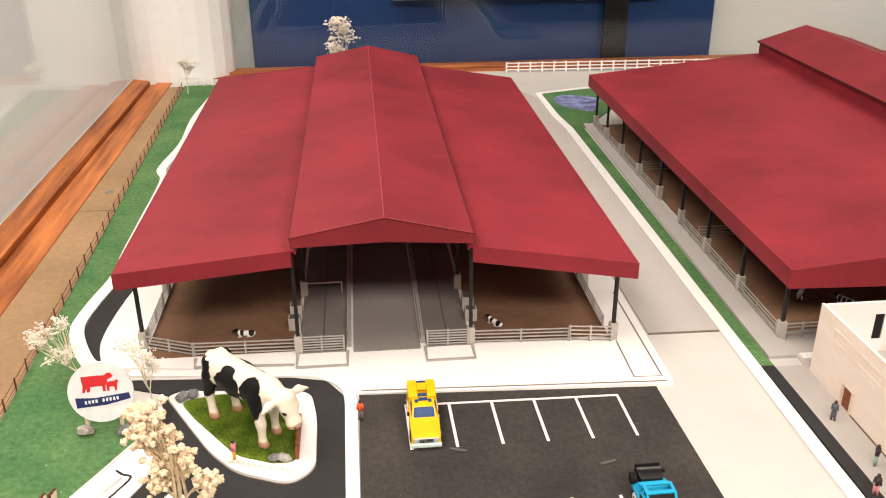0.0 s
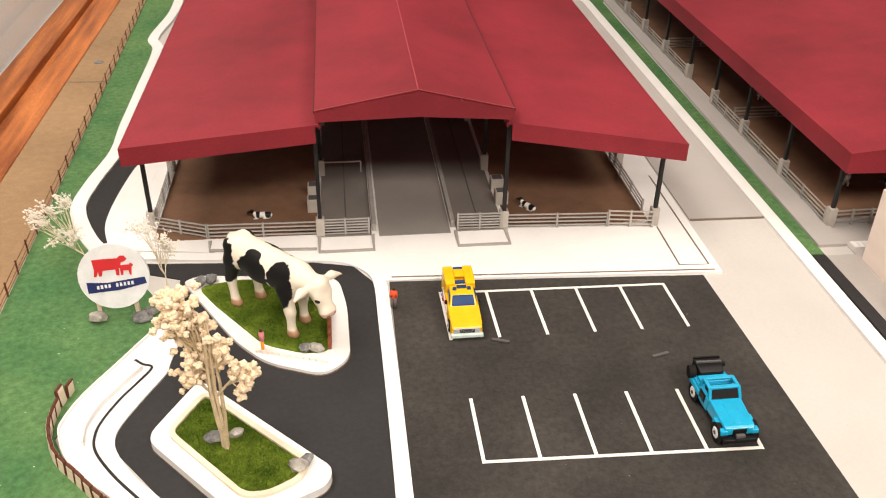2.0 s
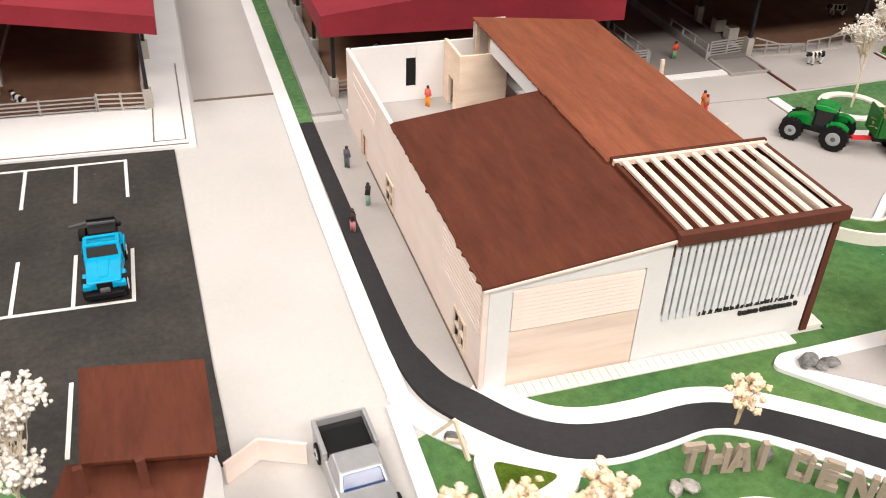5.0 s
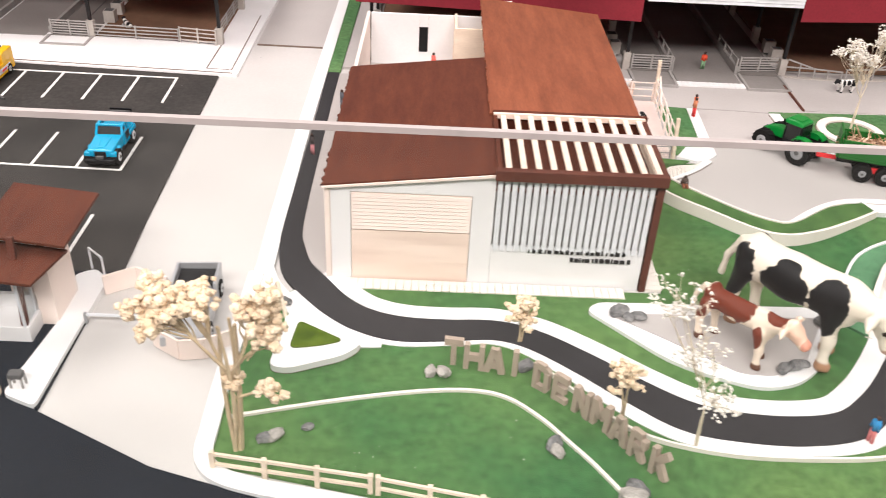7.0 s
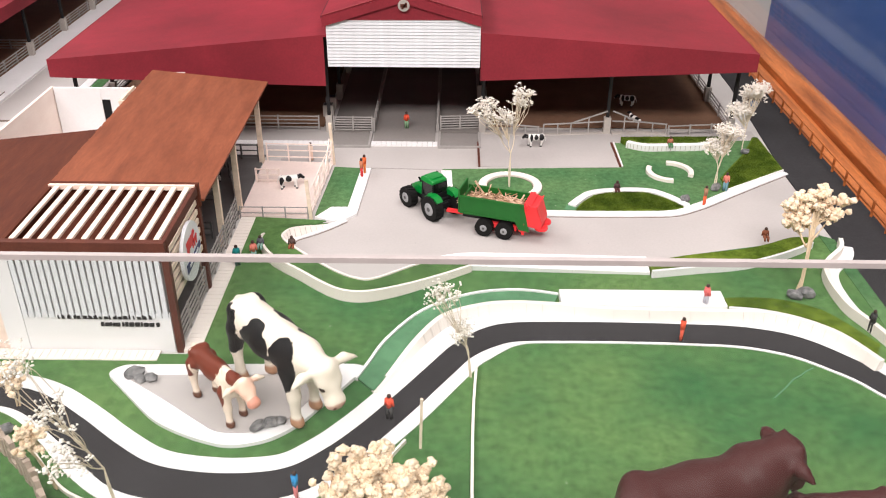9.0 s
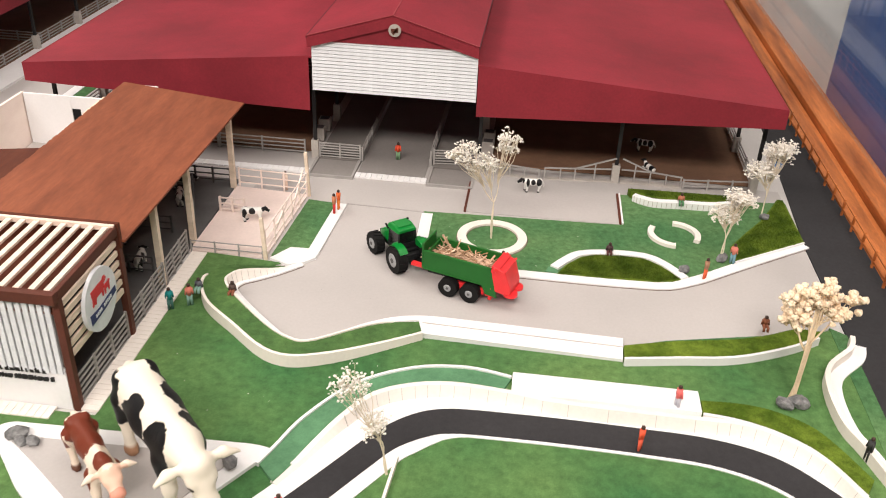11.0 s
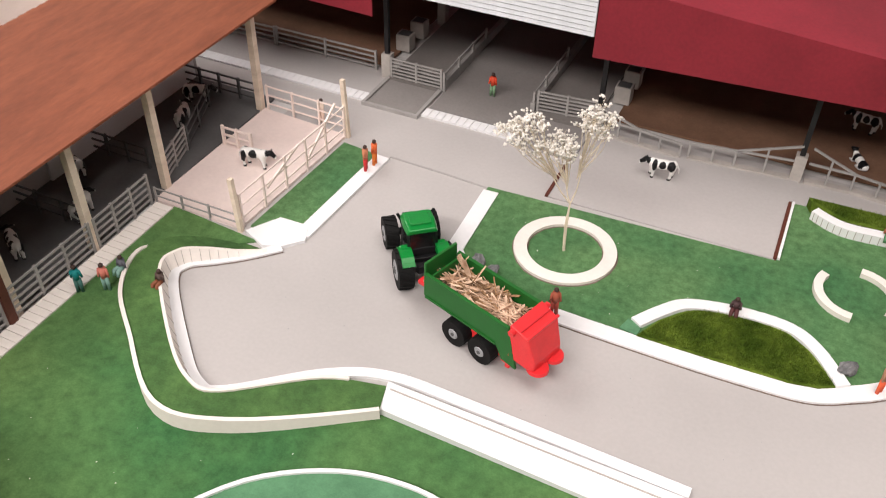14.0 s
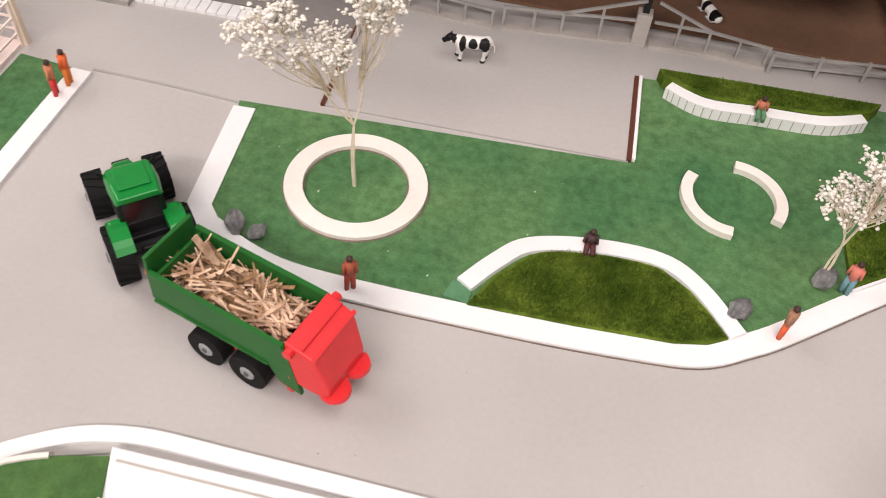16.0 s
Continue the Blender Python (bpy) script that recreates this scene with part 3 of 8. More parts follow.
structure("footpath_margin_north", ribbon(B(), smooth_line([(0.024, 0.399), (0.0325, 0.3895), (0.043, 0.378), (0.054, 0.3690), (0.066, 0.3630), (0.088, 0.3602), (0.112, 0.3605)], 5), 0.006, 0.005, -0.001, 0.0013), M_WHITE, "white card margin of the winding footpath", "kerb")
# large lawns on the entrance side
lawn_e = [(-0.016, 0.37), (-0.015, 0.24), (0.065, 0.224), (0.14, 0.209), (0.32, 0.177), (0.681, 0.15), (0.681, 0.553), (0.667, 0.547), (0.566, 0.521), (0.536, 0.509), (0.402, 0.508), (0.372, 0.500), (0.336, 0.470), (0.30, 0.48),
          (0.258, 0.53), (0.272, 0.558), (0.29, 0.572), (0.231, 0.577), (0.231, 0.391), (0.035, 0.391)]
structure("lawn_east", prism(B(), lawn_e, -0.001, 0.0006), M_LAWNE, "broad green flocked lawn sheet", "lawn")
structure("road_front", prism(B(), [(-0.677, 0.116), (0.737, 0.116), (0.737, 0.14), (0.32, 0.165), (0.05, 0.21), (-0.04, 0.237), (-0.108, 0.272), (-0.17, 0.30), (-0.30, 0.34), (-0.677, 0.44)], -0.001, 0.0003), M_ROADF, "black paper road along the front", "road")
structure("road_gate", prism(B(), [(-0.17, 0.295), (-0.105, 0.2715), (-0.105, 0.39), (-0.17, 0.39)], -0.001, 0.0007), M_ROADF, "black paper yard at the gatehouse", "road")
structure("kerb_front", ribbon(B(), smooth_line([(-0.0185, 0.395), (-0.0185, 0.30), (-0.0175, 0.262), (-0.0165, 0.245), (-0.0085, 0.2335), (0.010, 0.2265), (0.05, 0.219), (0.14, 0.201), (0.32, 0.168), (0.68, 0.145)], 5), 0.0045, 0.0045, -0.001, 0.0024), M_WHITE, "white card kerb of the entrance lawn", "kerb")
structure("kerb_gate", prism(B(), rounded([(-0.125, 0.279), (-0.106, 0.271), (-0.1045, 0.380), (-0.115, 0.390), (-0.125, 0.383), (-0.118, 0.345)], 0.004), -0.001, 0.0030), M_WHITE, "white card island beside the gatehouse", "kerb")
# plaza kerbs and beds
PLAZA_KERB = smooth_line([(0.3035, 0.5735), (0.2905, 0.5600), (0.2785, 0.5500), (0.2665, 0.5400), (0.2680, 0.5255), (0.301, 0.4915), (0.321, 0.4755), (0.336, 0.4765), (0.371, 0.5045), (0.399, 0.5162), (0.44, 0.5165), (0.537, 0.5135)], 6)
# brown line covers both the kerb's cut edge and its shadow
structure("plaza_kerb_cut_edge", ribbon(B(), PLAZA_KERB, 0.0046, 0.0, -0.001, 0.0003), M_KERBEDGE, "brown cut edge and shadow line under the plaza kerb", "kerb")
structure("plaza_kerb", ribbon(B(), PLAZA_KERB, 0.0042, 0.0012, -0.001, 0.0014), M_WHITE, "white card kerb of the plaza", "kerb")
bm = B()
lo = [bm.verts.new((x, y, -0.001)) for x, y in ((0.4005, 0.5130), (0.4045, 0.4965), (0.5355, 0.4925), (0.5365, 0.5120))]
hi = [bm.verts.new((x, y, z)) for x, y, z in ((0.4005, 0.5118, 0.0046), (0.4045, 0.4962, 0.0046), (0.5355, 0.4925, 0.0026), (0.5365, 0.5110, 0.0026))]
for k in range(4):
    bm.faces.new((lo[k], lo[(k + 1) % 4], hi[(k + 1) % 4], hi[k]))
bm.faces.new(hi)
structure("ramp", bm, M_WHITE, "sloping white card ramp beside the plaza", "ramp")
structure("ramp_seam", bar(B(), (0.4035, 0.5080, 0.0047), (0.536, 0.5060, 0.0027), 0.0006, 0.0006), M_BASEWOOD, "thin grey seam in the white ramp", "joint")


def bed(name, north, south, height, label, turf=M_TURF, inner=False):
    """A raised turf bed between two soft lines, with a white facing along the south."""
    n, s = smooth_line(north, 6), smooth_line(south, 6)
    t = thing(name, label, "planting bed")
    part("turf", prism(B(), [tuple(p) for p in n] + [tuple(p) for p in reversed(s)], -0.001, height - 0.0012), turf, t)
    part("wall", ribbon(B(), s, 0.0010, 0.0010, -0.001, height), M_WHITE, t, "white card retaining wall")
    if inner:
        part("inner_wall", ribbon(B(), n[2:-5], 0.0009, 0.0009, -0.001, height), M_BOARD, t, "cream panelled inner wall")
        for k in range(2, len(n) - 8):
            p, d = n[k], (n[k + 1] - n[k]).normalized()
            for f in (0.0,):
                q = p.lerp(n[k + 1], f) + Vector((-d.y, d.x)) * 0.00095
                part("groove", bar(B(), (q.x, q.y, 0.0018), (q.x, q.y, height - 0.0006), 0.00025, 0.00025), M_BASEWOOD, t)
    return t


bed("planting_bed", [(0.5365, 0.5045), (0.571, 0.515), (0.611, 0.524), (0.634, 0.533), (0.654, 0.543), (0.670, 0.543)], [(0.5360, 0.489), (0.570, 0.4955), (0.607, 0.5025), (0.642, 0.518), (0.667, 0.534)], 0.0065, "crescent of raised grass with a white wall")
bed("planting_bed", [(0.5795, 0.4560), (0.606, 0.4565), (0.627, 0.451), (0.646, 0.437), (0.665, 0.403)], [(0.5790, 0.4425), (0.600, 0.4395), (0.622, 0.431), (0.641, 0.416), (0.657, 0.389)], 0.0065, "strip of raised grass above the footpath wall")
steps = thing("steps", "broad white card steps down to the footpath", "steps")
part("step", box(B(), 0.466, 0.4440, -0.001, 0.5785, 0.4635, 0.0062, 0.0003), M_WHITE, steps)
part("step", box(B(), 0.4665, 0.4380, -0.001, 0.5780, 0.4437, 0.0032, 0.0003), M_BOARD, steps)
wall_path = thing("retaining_wall", "low white panelled wall along the footpath", "wall")
wl = smooth_line([(0.345, 0.355), (0.353, 0.371), (0.361, 0.388), (0.371, 0.4065), (0.386, 0.4270), (0.408, 0.4390), (0.432, 0.4435), (0.464, 0.4415), (0.500, 0.4370), (0.573, 0.4355), (0.600, 0.4350), (0.622, 0.4265), (0.642, 0.410), (0.657, 0.382)], 6)


def sloping_ribbon(line, heights, left, right, foot, z0=-0.001):
    """A wall along a line with a height for each point; its right face leans out by foot."""
    bm, rows = B(), []
    for i, p in enumerate(line):
        d = (line[min(i + 1, len(line) - 1)] - line[max(i - 1, 0)]).normalized()
        nrm, h = Vector((-d.y, d.x)), heights[i]
        l, r, f = p + nrm * left, p - nrm * right, p - nrm * (right + foot)
        rows.append([bm.verts.new(v) for v in ((l.x, l.y, z0), (l.x, l.y, h), (r.x, r.y, h), (f.x, f.y, 0.0008), (f.x, f.y, z0))])
    for a, c in zip(rows, rows[1:]):
        for k in range(5):
            bm.faces.new((a[k], c[k], c[(k + 1) % 5], a[(k + 1) % 5]))
    bm.faces.new(rows[0])
    bm.faces.new(rows[-1][::-1])
    bmesh.ops.recalc_face_normals(bm, faces=bm.faces)
    return bm


def rising(line, reach, low, high):
    """Heights that rise smoothly from low to high over the first stretch of a line."""
    out, run = [], 0.0
    for i, p in enumerate(line):
        run += (p - line[i - 1]).length if i else 0.0
        u = min(1.0, run / reach)
        out.append(low + (high - low) * u * u * (3 - 2 * u))
    return out


part("wall", sloping_ribbon(wl, rising(wl, 0.085, 0.0016, 0.0086), 0.0014, 0.0020, 0.0032), M_BOARD, wall_path)
for p, q in zip(wl[18::2], wl[19::2]):
    d = (q - p).normalized()
    c, f = p + Vector((d.y, -d.x)) * 0.00205, p + Vector((d.y, -d.x)) * 0.00505
    part("groove", bar(B(), (f.x, f.y, 0.0012), (c.x, c.y, 0.0083), 0.00025, 0.00025), M_BASEWOOD, wall_path)
structure("footpath_shoulder", ribbon(B(), wl, 0.0, 0.0115, -0.001, 0.0013), M_WHITE, "white card shoulder at the foot of the low wall", "kerb")
structure("lawn_terrace", prism(B(), [tuple(p) for p in smooth_line([(0.334, 0.367), (0.339, 0.380), (0.3495, 0.4075), (0.372, 0.4405), (0.404, 0.4610), (0.437, 0.4670), (0.4655, 0.4620)], 5)] + [tuple(p) for p in reversed(wl[0:42])], -0.001, 0.0022), M_LAWN2, "dark green terrace behind the low wall", "lawn")
structure("kerb_terrace", ribbon(B(), smooth_line([(0.3335, 0.366), (0.339, 0.380), (0.3495, 0.4075), (0.372, 0.4410), (0.404, 0.4615), (0.437, 0.4675), (0.4655, 0.4625)], 5), 0.0009, 0.0009, -0.001, 0.0034), M_WHITE, "thin white card edging of the terrace", "kerb")
# curved bed whose ends run down to the kerb
north = smooth_line([(0.299, 0.567), (0.285, 0.5565), (0.2735, 0.5485), (0.2635, 0.539), (0.2645, 0.524), (0.299, 0.488), (0.322, 0.4715), (0.339, 0.472), (0.374, 0.500), (0.401, 0.509)], 6)
south = smooth_line([(0.283, 0.568), (0.268, 0.5605), (0.256, 0.550), (0.2475, 0.538), (0.2465, 0.524), (0.2575, 0.503), (0.2795, 0.483), (0.3165, 0.4545), (0.3515, 0.4605), (0.405, 0.4950)], 6)
nz, sz = rising(north, 0.046, 0.0020, 0.0095), rising(south, 0.040, 0.0010, 0.0095)
nz = [min(a, b) for a, b in zip(nz, rising(north[::-1], 0.075, 0.0056, 0.0095)[::-1])]
sz = [min(a, b) for a, b in zip(sz, rising(south[::-1], 0.085, 0.0064, 0.0095)[::-1])]
curved = thing("planting_bed", "curved raised grass bed with a white retaining wall", "planting bed")
bm, rows = B(), []
for p, q, a, c in zip(north, south, nz, sz):
    rows.append([bm.verts.new(v) for v in ((p.x, p.y, -0.001), (p.x, p.y, a - 0.0010), (q.x, q.y, c - 0.0010), (q.x, q.y, -0.001))])
for r, s in zip(rows, rows[1:]):
    for k in range(3):
        bm.faces.new((r[k], s[k], s[k + 1], r[k + 1]))
bmesh.ops.recalc_face_normals(bm, faces=bm.faces)
part("turf", bm, M_LAWND, curved)
part("wall", sloping_ribbon(south[12:], [min(a, b) for a, b in zip(rising(south[12:], 0.022, 0.0012, 0.0095), sz[12:])], 0.0010, 0.0010, 0.0), M_BOARD, curved, "white card retaining wall")
inner = [p for p in north[:-4]]
inner.reverse()
heights = nz[:-4][::-1]
part("inner_wall", sloping_ribbon(inner, heights, 0.0008, 0.0008, 0.0022), M_BOARD, curved, "cream panelled inner wall")
run = 0.0
for p, q, h in zip(inner, inner[1:], heights):
    d = (q - p).normalized()
    run += (q - p).length
    if run > 0.0042 and h > 0.0028:
        run = 0.0
        c, f = p + Vector((d.y, -d.x)) * 0.00085, p + Vector((d.y, -d.x)) * 0.00305
        part("groove", bar(B(), (f.x, f.y, 0.0014), (c.x, c.y, h - 0.0003), 0.00024, 0.00024), M_BASEWOOD, curved)
# garden corner of the plaza
garden = [(0.382, 0.672), (0.545, 0.679), (0.546, 0.735), (0.69, 0.745), (0.690, 0.676), (0.596, 0.6080), (0.584, 0.600), (0.574, 0.594), (0.560, 0.5915), (0.496, 0.5905), (0.43, 0.5915), (0.389, 0.612)]
structure("lawn_garden", prism(B(), garden, -0.001, 0.0008), M_LAWN, "green garden lawn beside the second barn", "lawn")
GARDEN_KERB = [(0.3855, 0.6680), (0.3875, 0.613)] + [tuple(v) for v in smooth_line([(0.393, 0.605), (0.409, 0.596), (0.4285, 0.5900), (0.459, 0.5880), (0.487, 0.5875), (0.525, 0.5873), (0.558, 0.5885), (0.571, 0.5898), (0.580, 0.5928), (0.589, 0.5980), (0.601, 0.6055), (0.629, 0.6268), (0.646, 0.6395), (0.667, 0.6550), (0.690, 0.6715)], 4)]
# again one brown line for cut edge plus painted shadow
structure("kerb_garden_cut_edge", ribbon(B(), GARDEN_KERB, 0.0, 0.0050, -0.001, 0.0003), M_KERBEDGE, "brown cut edge and shadow line under the garden kerb", "kerb")
structure("kerb_garden", ribbon(B(), GARDEN_KERB, 0.0046, 0.0046, -0.001, 0.0014), M_WHITE, "white card kerb of the garden", "kerb")
structure("slab_yard", prism(B(), [(0.416, 0.679), (0.5440, 0.680), (0.5455, 0.765), (0.416, 0.765)], -0.001, 0.0006), M_PLAZA, "smooth grey card yard in front of the barn", "pavement")
structure("plaza", prism(B(), [(0.232, 0.575), (0.29, 0.5725), (0.27, 0.5575), (0.258, 0.541), (0.26, 0.527), (0.30, 0.490), (0.321, 0.476), (0.337, 0.4765), (0.372, 0.504), (0.401, 0.5125), (0.537, 0.5085), (0.571, 0.520), (0.615, 0.531), (0.668, 0.549), (0.682, 0.556), (0.689, 0.60), (0.689, 0.77), (0.025, 0.77), (0.025, 0.70), (0.232, 0.70)], -0.001, -0.0002), M_PLAZA, "smooth grey card plaza", "plaza")
structure("strip_brown", box(B(), 0.4145, 0.679, -0.001, 0.4165, 0.735, 0.0012), M_BROWNP, "dark brown strip edging the yard", "edging")
structure("strip_white_east", box(B(), 0.5452, 0.680, -0.001, 0.5466, 0.735, 0.0022), M_WHITE, "thin white strip edging the yard", "edging")
structure("strip_brown_east", box(B(), 0.5432, 0.680, -0.001, 0.5450, 0.735, 0.0016), M_BROWNP, "dark brown strip edging the yard", "edging")
structure("lawn_pen", prism(B(), [(0.284, 0.675), (0.312, 0.672), (0.306, 0.588), (0.279, 0.581)], -0.001, 0.0008), M_LAWN, "small lawn beside the calf pen", "lawn")
structure("kerb_pen", ribbon(B(), [(0.3130, 0.6715), (0.3085, 0.587), (0.302, 0.578)], 0.0045, 0.0045, -0.001, 0.0014), M_WHITE, "white card kerb beside the calf pen", "kerb")
structure("kerb_pen_corner", prism(B(), [(0.2795, 0.5755), (0.2945, 0.5690), (0.3045, 0.5730), (0.3130, 0.5825), (0.3080, 0.594), (0.2905, 0.5935)], -0.001, 0.0018), M_WHITE, "white card corner of the kerb", "kerb")
structure("path_east", prism(B(), [(0.690, 0.20), (0.7375, 0.20), (0.7375, 1.77), (0.708, 1.77), (0.703, 0.90), (0.690, 0.67)], -0.001, 0.0004), M_BLACKPATH, "black paper road beside the table edge", "road")
EAST = smooth_line([(0.689, 0.537), (0.684, 0.523), (0.666, 0.502), (0.6595, 0.480), (0.6600, 0.448), (0.6665, 0.428), (0.674, 0.403)], 6)
structure("kerb_east", ribbon(B(), EAST, 0.0016, 0.0016, -0.001, 0.0085), M_BOARD, "low white card wall beside the road", "kerb")
structure("kerb_east_foot", ribbon(B(), EAST, 0.010, -0.0016, -0.001, 0.0018), M_WHITE, "white card foot of the low wall", "kerb")
structure("lawn_edge_east", prism(B(), [(0.680, 0.20), (0.690, 0.20), (0.690, 0.44), (0.690, 0.548), (0.680, 0.555)], -0.001, 0.0010), M_LAWN, "narrow green lawn strip beside the road", "lawn")
turf_e = thing("planting_bed", "sloping triangle of static grass beside the plaza", "planting bed")
part("turf", prism(B(), [(0.629, 0.633), (0.6895, 0.6740), (0.688, 0.748), (0.683, 0.748), (0.673, 0.727), (0.662, 0.706), (0.645, 0.681), (0.6285, 0.655)], 0.0002, 0.0028), M_TURF, turf_e)
part("edge", ribbon(B(), [(0.629, 0.6320), (0.6895, 0.6730)], 0.0005, 0.0005, -0.001, 0.0030), M_WHITE, turf_e)
structure("joint_yard", ribbon(B(), [(0.3165, 0.6745), (0.352, 0.6735), (0.382, 0.6715)], 0.0006, 0.0006, -0.001, 0.0002), M_FRAME, "thin grey seam across the plaza", "joint")
structure("lawn_crack", ribbon(B(), [(0.617, 0.384), (0.611, 0.3805), (0.606, 0.376), (0.600, 0.372), (0.594, 0.365), (0.583, 0.354)], 0.0005, 0.0004, 0.0, 0.0009), M_LAWN2, "thin teal crack in the lawn sheet", "joint")
structure("joint_verge", ribbon(B(), [(-0.676, 1.137), (-0.634, 1.135)], 0.0008, 0.0008, -0.001, 0.0006), M_KERBEDGE, "dark joint in the kraft verge", "joint")
structure("stain_verge", rod(B(), (-0.655, 1.199, -0.001), (-0.655, 1.199, 0.0006), 0.0055, 0.0055, 16), M_STONE, "round grey knot on the verge", "stain")
# white bays of the parking lot
BAYS = tagged(new("bay_lines"), "white parking bay lines on the asphalt", "road marking", kind="structure")


def bay_line(p, q, w=0.0022):
    part("line", ribbon(B(), [p, q], w / 2, w / 2, 0.0002, 0.0007), M_LINE, BAYS)


for i in range(6):
    x = -0.1428 - 0.0334 * i
    bay_line((x + 0.001, 0.6360), (x, 0.6880 + 0.0006 * i))
    x = -0.1400 - 0.0328 * i
    bay_line((x, 0.5185 + 0.0009 * i), (x, 0.5715 + 0.0009 * i))
    if i < 5:
        x = -0.139 - 0.0325 * i
        bay_line((x, 0.402), (x, 0.455))
bay_line((-0.311, 0.6920), (-0.1418, 0.6888))
bay_line((-0.305, 0.5220), (-0.1390, 0.5175))


# ---- fences ----
def rail_fence(p, q, h, posts, rails, material, label, group="", thick=0.0012, slope=0.0, name="rail_fence", z=0.0, postmat=None, posth=0.99):
    """Upright posts and level rails between two points; slope drops the far end."""
    p, q = Vector((*p, z)), Vector((*q, z))
    t = thing(name, label, "fence", Matrix.Translation(p), group)
    d = q - p
    for i in range(posts):
        a = d * (i / (posts - 1))
        part("post", bar(B(), a + Vector((0, 0, -0.0008)), a + Vector((0, 0, (h - slope * i / (posts - 1)) * posth)), thick * 1.25, thick * 1.25), postmat or material, t)
    for k in range(rails):
        f = (k + 1) / rails
        part("rail", bar(B(), Vector((0, 0, h * f - thick)), d + Vector((0, 0, (h - slope) * f - thick)), thick * 0.7, thick * 0.9), material, t)
    return t


# ---- barns ----
M_EDGESHADE = plain("roof_edge_shade", (0.085, 0.008, 0.013), 0.7)
M_REDSEAM = plain("pale_ridge_edge", (0.36, 0.055, 0.065), 0.6)


def barn_roof(t, west, wz, gl, gz_in, cz, ridge, rz, gr, gz_in2, cz2, east, ez, y0, y1, fasc, cfasc, deep=None):
    """Two low side roofs and a raised middle roof with fascia boards."""
    th = 0.0016
    for nm, (xa, za, xb, zb) in {"roof_west": (west, wz, gl, gz_in), "roof_east": (gr, gz_in2, east, ez)}.items():
        part("side_roof", plate(B(), [(xa, za - th), (xb, zb - th), (xb, zb), (xa, za)], "y", y0, y1), M_MAROON, t)
    part("middle_roof", plate(B(), [(gl - 0.003, cz - th), (ridge, rz - th), (gr + 0.003, cz2 - th), (gr + 0.003, cz2), (ridge, rz), (gl - 0.003, cz)], "y", y0 - 0.004, y1 + 0.002), M_MAROON, t)
    part("ridge_seam", bar(B(), (ridge, y0 - 0.0035, rz + 0.0001), (ridge, y1, rz + 0.0001), 0.0009, 0.0006), M_REDSEAM, t, "pale worn ridge seam")
    for x, za, zb in ((gl, gz_in, cz), (gr, gz_in2, cz2)):
        part("clerestory_wall", box(B(), x - 0.0008, y0 + 0.001, za - 0.004, x + 0.0008, y1 - 0.001, zb - 0.001), M_MAROON, t)
    mid = rz - cfasc if deep else (cz + cz2) / 2 - 0.0055
    part("gable_fascia", plate(B(), [(gl - 0.003, cz - cfasc), (ridge, mid), (gr + 0.003, cz2 - cfasc), (gr + 0.003, cz2 - th), (ridge, rz - th), (gl - 0.003, cz - th)], "y", y0 - 0.0052, y0 - 0.0042), M_MAROON, t)
    # dark strips paint the shadow line under the raised roof's edges
    for x, z, s in ((gl - 0.0033, cz, -1), (gr + 0.0033, cz2, 1)):
        part("roof_shade_line", box(B(), x - 0.0004, y0 - 0.0045, z - 0.0024, x + 0.0004, y1 + 0.002, z + 0.0001), M_EDGESHADE, t, "dark strip painting the shadow line of the roof edge")
    for x0, z0, x1, z1 in ((gl - 0.003, cz, ridge, rz), (ridge, rz, gr + 0.003, cz2)):
        part("edge_line", bar(B(), (x0, y0 - 0.0046, z0 + 0.0002), (x1, y0 - 0.0046, z1 + 0.0002), 0.0006, 0.0006), M_REDSEAM, t, "paler line along the front edge")
    d1 = deep if deep else (gz_in - fasc, gz_in2 - fasc)
    for xa, za, ba, xb, zb, bb in ((west, wz, wz - fasc, gl - 0.0032, gz_in, d1[0]), (gr + 0.0032, gz_in2, d1[1], east, ez, ez - fasc)):
        part("front_fascia", plate(B(), [(xa, ba), (xb, bb), (xb, zb + 0.0004), (xa, za + 0.0004)], "y", y0 - 0.0012, y0 - 0.0002), M_MAROON, t)
        part("rear_fascia", plate(B(), [(xa, ba), (xb, bb), (xb, zb), (xa, za)], "y", y1 + 0.0002, y1 + 0.0012), M_MAROON, t)
    for x, z in ((west, wz), (east, ez)):
        part("eave_fascia", box(B(), x - 0.0006, y0 - 0.001, z - fasc, x + 0.0006, y1, z + 0.0003), M_MAROON, t)


def barn_post(t, x, y, top, base=0.017, baser=0.0034):
    part("post", bar(B(), (x, y, base), (x, y, top), 0.0030, 0.0030), M_BLACK, t)
    part("post_base", box(B(), x - baser, y - baser, -0.0006, x + baser, y + baser, base, 0.0004), M_BASEWOOD, t)


barn = thing("barn", "open cattle barn with a maroon stepped gable roof", "barn")
barn_roof(barn, -0.536, 0.0905, -0.392, 0.1040, 0.117, -0.320, 0.131, -0.252, 0.1010, 0.1145, -0.109, 0.078, 0.765, 1.415, 0.0140, 0.0088)
structure("floor_pen", box(B(), -0.5275, 0.7820, 0.0008, -0.3995, 1.40, 0.0018), M_PENFLOOR, "brown card floor of a cattle pen", "floor")
structure("floor_pen_east", box(B(), -0.2445, 0.7800, 0.0008, -0.1255, 1.40, 0.0018), M_PENFLOOR, "brown card floor of a cattle pen", "floor")
structure("floor_aisle", box(B(), -0.3500, 0.7750, 0.0008, -0.2920, 1.41, 0.0017), M_AISLE, "grey card feeding aisle", "floor")
